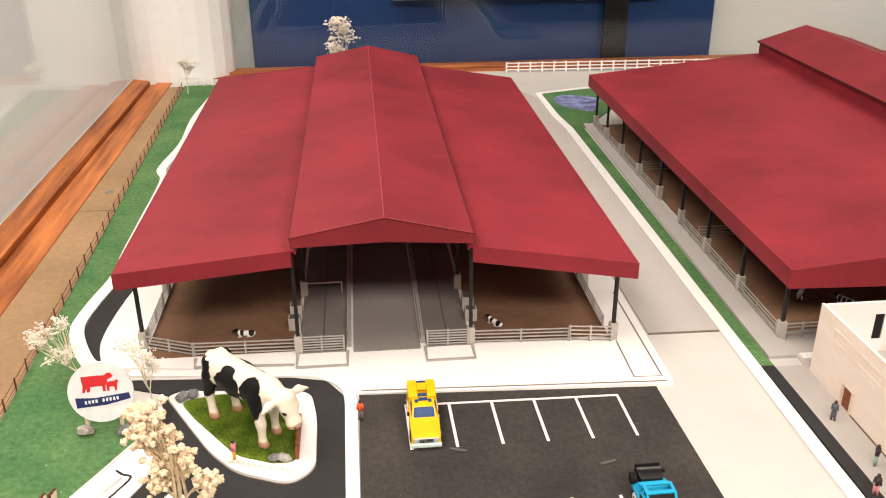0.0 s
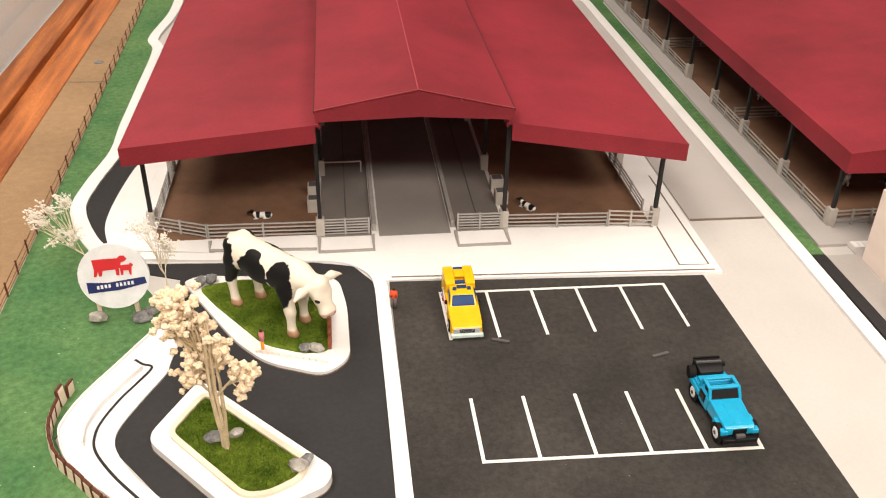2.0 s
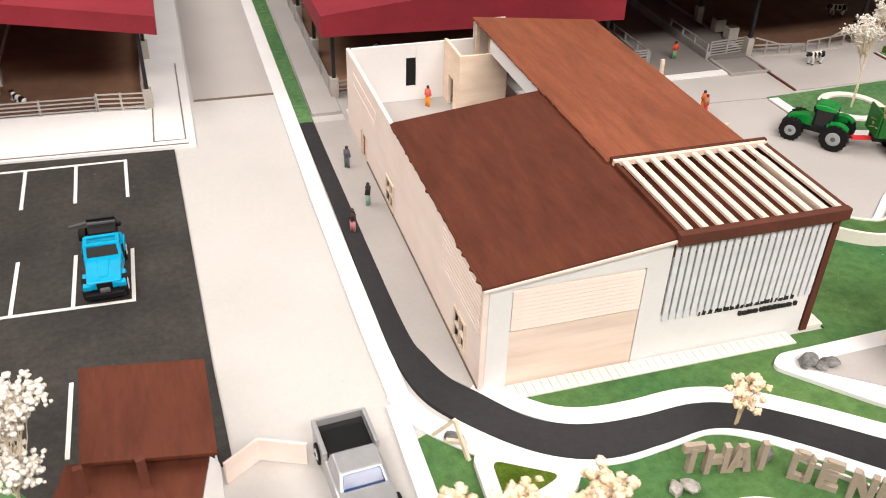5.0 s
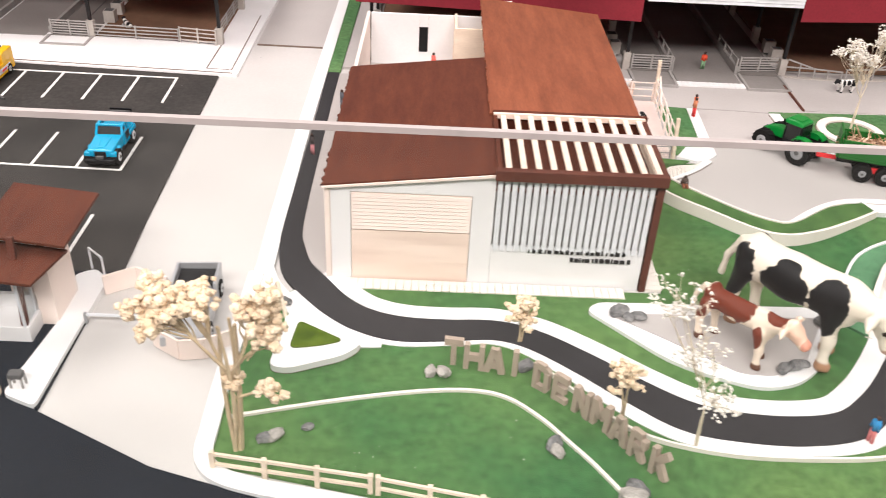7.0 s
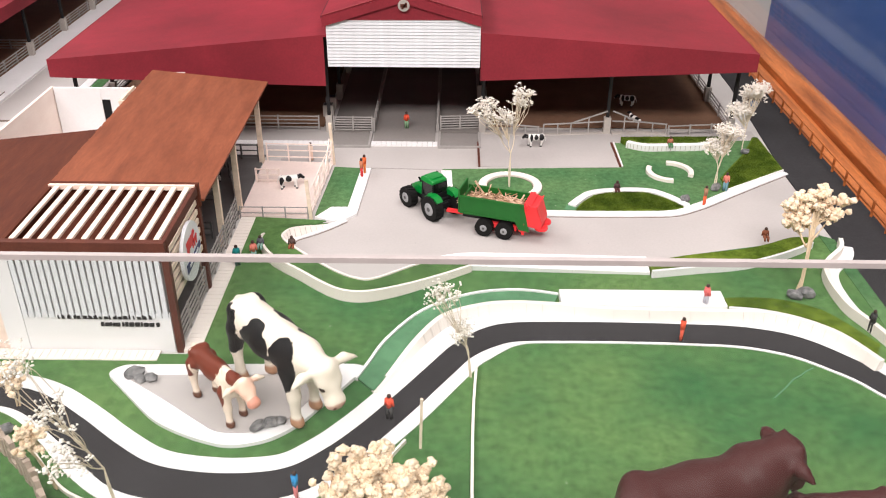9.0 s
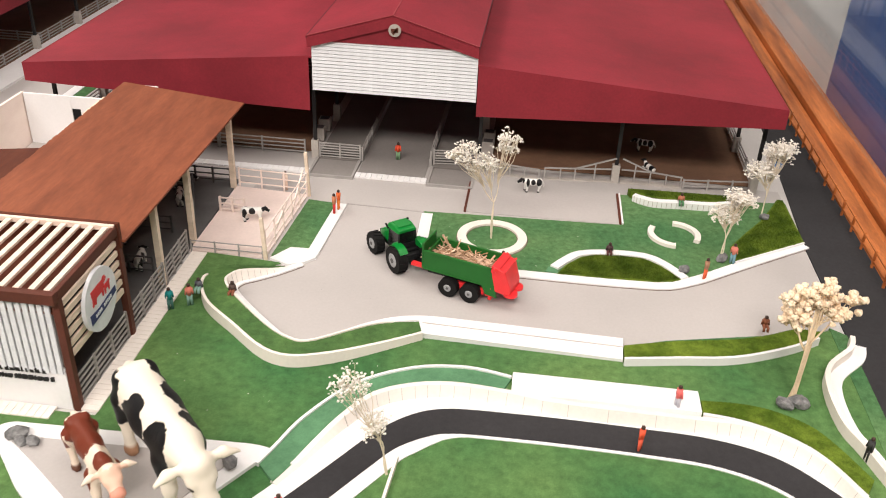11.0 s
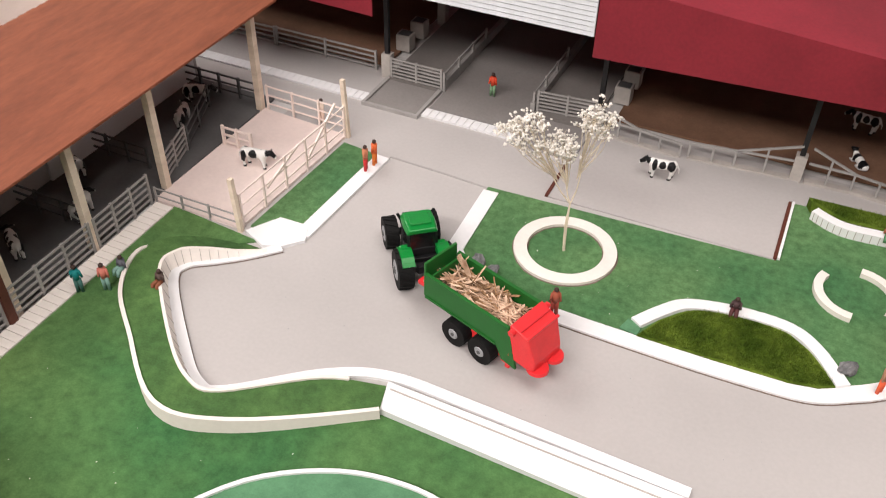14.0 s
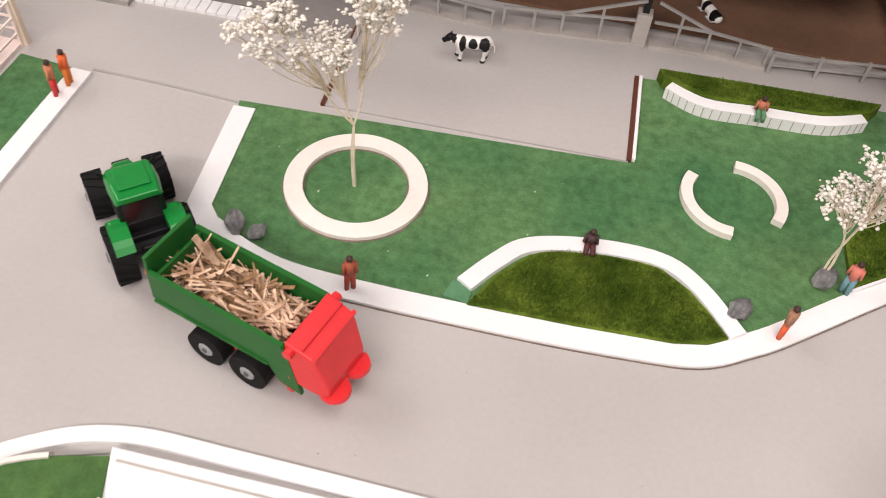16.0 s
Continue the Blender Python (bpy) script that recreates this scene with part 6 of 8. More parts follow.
# ---- round signs with plain emblem shapes ----
def sign_disc(t, m, r):
    d = part("disc", rod(B(), (0, 0.0012, 0), (0, -0.0012, 0), r, r, 40), M_GLOSSW, t, "round white board")
    d.matrix_basis = m
    s = r / 0.025

    def flat(name, outline, material, y):
        part(name, plate(B(), [(u * s, v * s) for u, v in outline], "y", y - 0.0003, y), material, d)

    flat("emblem", [(-0.0138, 0.0135), (-0.0060, 0.0140), (0.0040, 0.0140), (0.0062, 0.0158), (0.0090, 0.0158), (0.0108, 0.0130), (0.0090, 0.0115), (0.0062, 0.0105), (0.0056, 0.0070), (0.0046, 0.0060), (0.0042, 0.0008), (0.0022, 0.0008), (0.0018, 0.0055), (-0.0070, 0.0050), (-0.0080, 0.0008), (-0.0100, 0.0008), (-0.0102, 0.0045), (-0.0118, 0.0005), (-0.0136, 0.0005), (-0.0128, 0.0060)], M_REDP, -0.0013)
    flat("emblem", [(0.0052, 0.0085), (0.0118, 0.0090), (0.0130, 0.0102), (0.0148, 0.0085), (0.0135, 0.0068), (0.0128, 0.0010), (0.0115, 0.0010), (0.0112, 0.0045), (0.0075, 0.0045), (0.0070, 0.0010), (0.0056, 0.0010)], M_REDP, -0.0017)
    flat("ribbon", [(-0.0195, -0.0035), (-0.0050, -0.0045), (0.0215, -0.0015), (0.0225, -0.0065), (0.0040, -0.0105), (-0.0190, -0.0120)], M_NAVY, -0.0013)
    for k in range(10):
        if k != 4:
            u, v = -0.0125 + 0.0027 * k, -0.0076 + 0.00025 * k
            flat("bar", [(u, v - 0.0013), (u + 0.0016, v - 0.0013), (u + 0.0016, v + 0.0013), (u, v + 0.0013)], M_GLOSSW, -0.0017)


sign = thing("sign", "round white sign with red and navy shapes on wooden legs", "sign")
sign_disc(sign, pose(-0.5330, 0.6825, 0.0352, -12, 0, 2), 0.0232)
for x in (-0.5475, -0.5225):
    part("leg", bar(B(), (x, 0.6850, -0.0006), (x, 0.6845, 0.0180), 0.0026, 0.0026), M_BALSA, sign)
sign2 = thing("sign", "round white sign with red and navy shapes on the building", "sign")
sign_disc(sign2, pose(0.2222, 0.4330, 0.0520, 0, 0, 90), 0.0195)


# ---- pebbles ----
def pebbles(spots, rng):
    for x, y, z, r, pale in spots:
        t = tagged(part("pebble", blob(B(), (0, 0, 0), r, 2, 0.17, 0.72, rng=rng), M_STONEL if pale else M_STONE, None, ""), "pale grey pebble set as a boulder" if pale else "rough dark grey pebble set as a boulder", "pebble", "pebbles")
        t.matrix_basis = pose(x, y, z + r * 0.55, rng.uniform(-20, 20), rng.uniform(-20, 20), rng.uniform(0, 360)) @ Matrix.Diagonal((1.25, 0.9, 0.95, 1))


rng = random.Random(4)
pebbles([(-0.484, 0.714, 0.0034, 0.0050, 0), (-0.476, 0.717, 0.0034, 0.0046, 0), (-0.406, 0.631, 0.0034, 0.0042, 0), (-0.399, 0.630, 0.0034, 0.0044, 1), (-0.408, 0.5210, 0.0066, 0.0052, 1), (-0.404, 0.525, 0.0066, 0.0040, 0), (-0.456, 0.548, 0.0066, 0.0048, 0), (-0.444, 0.551, 0.0066, 0.0040, 1),
         (-0.549, 0.680, 0.0004, 0.0062, 1), (-0.519, 0.678, 0.0004, 0.0056, 0), (-0.515, 0.684, 0.0004, 0.0050, 0), (0.090, 0.3090, 0.0004, 0.0036, 1), (0.0965, 0.3085, 0.0004, 0.0046, 1), (0.141, 0.3160, 0.0004, 0.0042, 0), (0.1515, 0.2590, 0.0004, 0.0042, 0), (0.1525, 0.2545, 0.0004, 0.0038, 1),
         (0.1850, 0.2265, 0.0004, 0.0058, 1), (0.1880, 0.2320, 0.0004, 0.0048, 0), (0.1995, 0.3650, 0.0034, 0.0050, 0), (0.2045, 0.3600, 0.0034, 0.0034, 0), (0.2105, 0.3610, 0.0034, 0.0040, 0), (0.2830, 0.3190, 0.0034, 0.0040, 0), (0.2900, 0.3220, 0.0034, 0.0044, 0), (0.2950, 0.3240, 0.0034, 0.0036, 0), (0.3200, 0.3620, 0.0034, 0.0044, 0),
         (0.0155, 0.2580, 0.0004, 0.0042, 1), (0.0105, 0.2560, 0.0004, 0.0036, 0), (0.631, 0.4640, 0.0004, 0.0050, 0), (0.640, 0.4665, 0.0004, 0.0058, 0), (0.4040, 0.6060, 0.0010, 0.0040, 0), (0.4130, 0.6040, 0.0010, 0.0034, 0), (0.5875, 0.6125, 0.0010, 0.0045, 0), (0.6190, 0.6350, 0.0010, 0.0042, 0), (0.6645, 0.7090, 0.0028, 0.0040, 0), (0.003, 0.366, 0.0004, 0.004, 0), (0.030, 0.2650, 0.0004, 0.0026, 0)], rng)


# ---- cow statues and small cows ----
def cow_paint(name, base, spot, spots, scale, hoof, face=None, soft=0.03, legc=None):
    """Coat paint: rounded dark patches with ragged rims, painted hooves and muzzle, in the statue's own space."""
    m = bpy.data.materials.new(name)
    m.use_nodes = True
    n, l = m.node_tree.nodes, m.node_tree.links
    bs = n["Principled BSDF"]
    bs.inputs["Roughness"].default_value = 0.5
    bs.inputs["Specular IOR Level"].default_value = 0.25
    tc = n.new("ShaderNodeTexCoord")
    sc = n.new("ShaderNodeVectorMath")
    sc.operation = "SCALE"
    sc.inputs["Scale"].default_value = 1 / scale
    l.new(tc.outputs["Object"], sc.inputs[0])
    nz = n.new("ShaderNodeTexNoise")
    nz.inputs["Scale"].default_value, nz.inputs["Detail"].default_value = 13, 7
    l.new(sc.outputs[0], nz.inputs["Vector"])
    colour = None

    def over(prev, rgb, fac):
        mx = n.new("ShaderNodeMix")
        mx.data_type = "RGBA"
        l.new(fac, mx.inputs[0])
        if prev is None:
            mx.inputs[6].default_value = (*base, 1)
        else:
            l.new(prev, mx.inputs[6])
        mx.inputs[7].default_value = (*rgb, 1)
        return mx.outputs[2]

    for (cx, cy, cz, sx, sy, sz, rgb) in spots:
        sub, div, ln, ad, mr = n.new("ShaderNodeVectorMath"), n.new("ShaderNodeVectorMath"), n.new("ShaderNodeVectorMath"), n.new("ShaderNodeMath"), n.new("ShaderNodeMapRange")
        sub.operation, div.operation, ln.operation, ad.operation = "SUBTRACT", "DIVIDE", "LENGTH", "MULTIPLY_ADD"
        sub.inputs[1].default_value, div.inputs[1].default_value = (cx, cy, cz), (sx, sy, sz)
        l.new(sc.outputs[0], sub.inputs[0])
        l.new(sub.outputs[0], div.inputs[0])
        l.new(div.outputs[0], ln.inputs[0])
        l.new(nz.outputs["Fac"], ad.inputs[0])
        ad.inputs[1].default_value = 0.5
        l.new(ln.outputs["Value"], ad.inputs[2])
        mr.inputs[1].default_value, mr.inputs[2].default_value, mr.inputs[3].default_value, mr.inputs[4].default_value = 1.25 - soft, 1.25 + soft, 1, 0
        l.new(ad.outputs[0], mr.inputs[0])
        colour = over(colour, rgb or spot, mr.outputs[0])
    sep, lt = n.new("ShaderNodeSeparateXYZ"), n.new("ShaderNodeMapRange")
    l.new(sc.outputs[0], sep.inputs[0])
    lt.inputs[1].default_value, lt.inputs[2].default_value, lt.inputs[3].default_value, lt.inputs[4].default_value = 0.09, 0.12, 1, 0
    l.new(sep.outputs["Z"], lt.inputs[0])
    colour = over(colour, hoof, lt.outputs[0])
    l.new(colour, bs.inputs["Base Color"])
    nb, bp = n.new("ShaderNodeTexNoise"), n.new("ShaderNodeBump")
    nb.inputs["Scale"].default_value = 22
    l.new(sc.outputs[0], nb.inputs["Vector"])
    l.new(nb.outputs["Fac"], bp.inputs["Height"])
    bp.inputs["Strength"].default_value, bp.inputs["Distance"].default_value = 0.15, scale * 0.02
    l.new(bp.outputs[0], bs.inputs["Normal"])
    return m


def cow_form(H, cell, head="low", thin=1.0, horns=False, fat=1.0, neck=0.175, ear=1.0):
    """Round cones of a standing cow that faces +x, with shoulder height H."""
    P = []

    def c(p, q, a, b):
        P.append((tuple(v * H for v in p), tuple(v * H for v in q), a * H, b * H))

    f = fat
    c((-0.50, 0, 0.74), (-0.10, 0, 0.71), 0.215 * f, 0.235 * f)
    c((-0.10, 0, 0.71), (0.36, 0, 0.72), 0.235 * f, 0.215 * f)
    c((-0.58, 0, 0.80), (0.40, 0, 0.88), 0.10 * f, 0.09 * f)
    c((-0.55, 0.10, 0.84), (-0.55, -0.10, 0.84), 0.11 * f, 0.11 * f)
    c((0.42, 0, 0.60), (0.46, 0, 0.78), 0.15 * f, 0.16 * f)
    for sx, sy in ((-0.52, 1), (-0.52, -1), (0.36, 1), (0.36, -1)):
        w = 0.145
        st = 0.05 * sy * (1 if sx < 0 else -1)
        if sx < 0:
            c((sx, w * sy, 0.66), (sx - 0.02 + st, w * sy, 0.38), 0.135 * thin, 0.080 * thin)
            c((sx - 0.02 + st, w * sy, 0.38), (sx + 0.02 + st, w * sy, 0.05), 0.068 * thin, 0.060 * thin)
        else:
            c((sx, w * sy, 0.62), (sx + 0.02 + st, w * sy, 0.34), 0.115 * thin, 0.075 * thin)
            c((sx + 0.02 + st, w * sy, 0.34), (sx + 0.02 + st, w * sy, 0.05), 0.066 * thin, 0.058 * thin)
        c((sx + 0.03 + st, w * sy, 0.045), (sx + 0.07 + st, w * sy, 0.045), 0.072 * thin, 0.062 * thin)
    if head == "low":
        n0, h0, h1, ez = (0.44, 0, 0.76), (0.73, 0, 0.76), (0.90, 0, 0.50), 0.80
    elif head == "up":
        n0, h0, h1, ez = (0.40, 0, 0.80), (0.68, 0, 1.00), (0.95, 0, 0.92), 1.04
    elif head == "short":
        n0, h0, h1, ez = (0.36, 0, 0.82), (0.56, 0, 0.93), (0.70, 0, 0.68), 0.93
    else:
        n0, h0, h1, ez = (0.44, 0, 0.78), (0.72, 0, 0.86), (0.98, 0, 0.70), 0.92
    h0, h1 = Vector(h0), Vector(h1)
    ax = (h1 - h0).normalized()
    up = Vector((-ax.z, 0, ax.x)) if ax.z < 0 else Vector((-ax.z, 0, ax.x))
    c(n0, tuple(h0 - up * 0.03), neck * f, 0.120 * neck / 0.175)
    c(tuple(h0 + up * 0.02), tuple(h0.lerp(h1, 0.5)), 0.112, 0.090)
    c(tuple(h0.lerp(h1, 0.5)), tuple(h1), 0.090, 0.070)
    m0 = h1 - up * 0.01
    c((m0.x, 0.035, m0.z), (m0.x, -0.035, m0.z), 0.070, 0.070)
    for s in (1, -1):
        e = h0.lerp(h1, 0.30) + up * 0.05
        c((e.x, 0.085 * s, e.z), (e.x + ax.x * 0.03, 0.088 * s, e.z + ax.z * 0.03), 0.045, 0.040)
        c((h0.x + up.x * 0.06, 0.05 * s, h0.z + up.z * 0.06), (h0.x + up.x * 0.07, 0.0, h0.z + up.z * 0.07), 0.062, 0.066)
        r0 = h0 + up * 0.03 - ax * 0.02
        c((r0.x, 0.10 * s, r0.z), (r0.x - 0.01, (0.10 + 0.14 * ear) * s, r0.z - 0.01), 0.030, 0.042)
        c((r0.x - 0.01, (0.10 + 0.14 * ear) * s, r0.z - 0.01), (r0.x + 0.02, (0.10 + 0.26 * ear) * s, r0.z - 0.04), 0.042, 0.020)
        if horns:
            c((h0.x + 0.02, 0.07 * s, ez + 0.06), (h0.x + 0.06, 0.10 * s, ez + 0.13), 0.030, 0.014)
    c((-0.68, 0, 0.86), (-0.80, 0, 0.62), 0.045, 0.030)
    c((-0.80, 0, 0.62), (-0.82, 0, 0.40), 0.028, 0.040)
    return sculpt(P, cell, 0.020 * H)


DK, WH = (0.006, 0.006, 0.007), (0.80, 0.73, 0.62)
HOLSTEIN = [(-0.58, -0.20, 0.64, 0.17, 0.18, 0.30, None), (-0.10, -0.24, 0.68, 0.24, 0.22, 0.23, None), (-0.12, -0.16, 0.86, 0.12, 0.10, 0.10, None), (0.33, -0.20, 0.70, 0.18, 0.22, 0.30, None), (-0.55, 0.22, 0.74, 0.18, 0.19, 0.24, None), (-0.08, 0.22, 0.76, 0.27, 0.20, 0.24, None), (0.32, 0.22, 0.70, 0.17, 0.22, 0.32, None),
            (0.92, 0.0, 0.46, 0.08, 0.12, 0.07, (0.62, 0.40, 0.32)), (0.855, 0.115, 0.655, 0.030, 0.040, 0.032, (0.03, 0.015, 0.01)), (0.855, -0.115, 0.655, 0.030, 0.040, 0.032, (0.03, 0.015, 0.01)), (0.95, 0.05, 0.47, 0.03, 0.02, 0.02, (0.2, 0.08, 0.06)), (0.95, -0.05, 0.47, 0.03, 0.02, 0.02, (0.2, 0.08, 0.06))]
HC = 0.0580
M_COW = cow_paint("black_white_cow_paint", WH, DK, HOLSTEIN, HC, (0.40, 0.22, 0.13))
M_CALF = cow_paint("brown_white_calf_paint", (0.80, 0.68, 0.56), (0.15, 0.030, 0.014), [(-0.20, 0.0, 0.78, 0.40, 0.36, 0.28, None), (-0.56, 0.14, 0.62, 0.13, 0.16, 0.24, None), (-0.56, -0.14, 0.62, 0.13, 0.16, 0.24, None), (-0.10, -0.2, 0.52, 0.10, 0.12, 0.12, (0.80, 0.68, 0.56)), (0.34, 0.18, 0.52, 0.09, 0.12, 0.18, None), (0.34, -0.18, 0.52, 0.09, 0.12, 0.18, None), (0.50, 0, 0.90, 0.16, 0.2, 0.12, None), (0.78, 0, 0.80, 0.20, 0.25, 0.16, (0.78, 0.52, 0.40)), (0.98, 0, 0.68, 0.10, 0.12, 0.10, (0.66, 0.30, 0.22))], 0.0385, (0.12, 0.05, 0.03))
M_BULL = cow_paint("dark_brown_cow_paint", (0.062, 0.017, 0.016), (0.044, 0.012, 0.011), [(0.6, 0, 0.7, 0.4, 0.4, 0.3, None)], HC, (0.02, 0.01, 0.01))
big = part("cow_statue", cow_form(HC, HC / 40, "low", 0.82, fat=0.95), M_COW, None, "", True)
tagged(big, "large black and white cow statue with lowered head", "cow statue", "cow statues")
big.matrix_basis = pose(-0.4270, 0.6710, 0.0030, 0, 0, -45)
b2 = copy_thing(big, pose(0.2930, 0.3470, 0.0030, 0, 0, -46))
calf = tagged(part("calf_statue", cow_form(0.0370, 0.0370 / 34, "mid", 0.85, fat=0.72), M_CALF, None, "", True), "small brown and white calf statue on the island", "calf statue", "cow statues")
calf.matrix_basis = pose(0.2600, 0.3360, 0.0034, 0, 0, -46)
bull = tagged(part("cow_statue", cow_form(0.063, 0.063 / 34, "short", 1.0, True, 1.05, 0.225, 0.75), M_BULL, None, "", True), "large dark brown cow statue on the meadow", "cow statue", "cow statues")
bull.matrix_basis = pose(0.5080, 0.2320, 0.0004, 0, 0, 18)
bcalf = tagged(part("calf_statue", cow_form(0.034, 0.034 / 24, "mid", 1.0, fat=0.9), M_BULL, None, "", True), "small dark brown calf statue on the meadow", "calf statue", "cow statues")
bcalf.matrix_basis = pose(0.5790, 0.2450, 0.0004, 0, 0, 185)
HS = 0.0128
SPOTS = [(-0.45, 0.15, 0.75, 0.20, 0.2, 0.25, None), (-0.05, -0.2, 0.75, 0.2, 0.2, 0.22, None), (-0.05, 0.24, 0.78, 0.16, 0.2, 0.2, None), (0.30, 0.15, 0.72, 0.12, 0.2, 0.3, None), (0.78, 0, 0.85, 0.28, 0.3, 0.24, None), (-0.52, -0.2, 0.6, 0.16, 0.2, 0.3, None)]
M_COWS = cow_paint("small_cow_paint", (0.80, 0.79, 0.76), DK, SPOTS, HS, (0.015, 0.015, 0.015))
small = tagged(part("toy_cow", cow_form(HS, HS / 17, "mid", 1.1), M_COWS, None, "", True), "tiny black and white toy cow standing", "toy cow", "toy cows")
small.matrix_basis = pose(0.4695, 0.7265, 0.0006, 0, 0, 188)
for x, y, a, z in ((0.2510, 0.6290, 10, 0.0015), (0.1830, 0.6480, 110, 0.0008), (0.1830, 0.5080, 150, 0.0008), (0.1920, 0.5480, 100, 0.0008), (0.1600, 0.5770, 160, 0.0008), (0.5740, 0.8330, 170, 0.0014), (0.0750, 0.8300, 60, 0.0014), (0.0800, 1.0300, 70, 0.0014), (0.1750, 0.6750, 20, 0.0008), (0.1050, 0.8050, 120, 0.0014)):
    copy_thing(small, pose(x, y, z, 0, 0, a))
lyf = [((-0.5, 0, 0.20), (0.35, 0, 0.22), 0.20, 0.19), ((0.35, 0, 0.25), (0.62, 0.03, 0.48), 0.14, 0.11), ((0.62, 0.03, 0.48), (0.86, 0.05, 0.40), 0.11, 0.075), ((-0.45, 0.18, 0.08), (-0.1, 0.26, 0.06), 0.09, 0.05), ((0.25, 0.2, 0.07), (0.5, 0.24, 0.05), 0.07, 0.05), ((0.58, 0.10, 0.56), (0.56, 0.25, 0.58), 0.04, 0.03), ((0.58, -0.06, 0.56), (0.56, -0.2, 0.58), 0.04, 0.03)]
lying = tagged(part("toy_cow", sculpt([(tuple(v * HS for v in p), tuple(v * HS for v in q), a * HS, b * HS) for p, q, a, b in lyf], HS / 17, 0.02 * HS), cow_paint("lying_cow_paint", (0.80, 0.79, 0.76), DK, [(-0.42, 0.0, 0.3, 0.2, 0.4, 0.3, None), (0.22, 0, 0.3, 0.13, 0.4, 0.3, None), (0.75, 0, 0.5, 0.3, 0.35, 0.25, None)], HS, (0.5, 0.5, 0.5)), None, "", True), "tiny black and white toy cow lying down", "toy cow", "toy cows")
lying.matrix_basis = pose(-0.4450, 0.8120, 0.0020, 0, 0, 178)
for x, y, a, z in ((-0.2225, 0.8090, 128, 0.0020), (0.5760, 0.7920, 120, 0.0016)):
    copy_thing(lying, pose(x, y, z, 0, 0, a))


# ---- tiny painted figurines, as plain pegs ----
PAINTS = {}


def paint(rgb):
    if rgb not in PAINTS:
        PAINTS[rgb] = plain("figurine_paint", rgb, 0.7)
    return PAINTS[rgb]


def figurine(x, y, z, top, low, label, a=0, h=0.0165, sit=False):
    bm = B()
    if not sit:
        for s in (-1, 1):
            rod(bm, (0.0012 * s, 0, 0), (0.0009 * s, 0, 0.48 * h), 0.0009, 0.0012, 8, 1)
    else:
        for s in (-1, 1):
            rod(bm, (0.0008 * s, 0.0, 0.08 * h), (0.0013 * s, 0.0044, 0.10 * h), 0.0012, 0.0010, 8, 1)
            rod(bm, (0.0013 * s, 0.0044, 0.12 * h), (0.0013 * s, 0.0052, -0.10 * h), 0.0010, 0.0008, 8, 1)
    b = 0.46 * h if not sit else 0.05 * h
    rod(bm, (0, 0, b), (0, 0, b + 0.36 * h), 0.0015, 0.0019, 10, 0)
    blob(bm, (0, 0, b + 0.46 * h), 0.0014, 1, 0.0, 1.1, 2)
    for s in (-1, 1):
        rod(bm, (0.0019 * s, 0, b + 0.33 * h), (0.0025 * s, 0.0005, b + 0.05 * h), 0.0007, 0.0006, 6, 0)
    t = tagged(part("figurine", bm, [paint(top), paint(low), paint((0.05, 0.025, 0.018))], None, "", True), label, "figurine", "figurines")
    t.matrix_basis = pose(x, y, z, 0, 0, a)


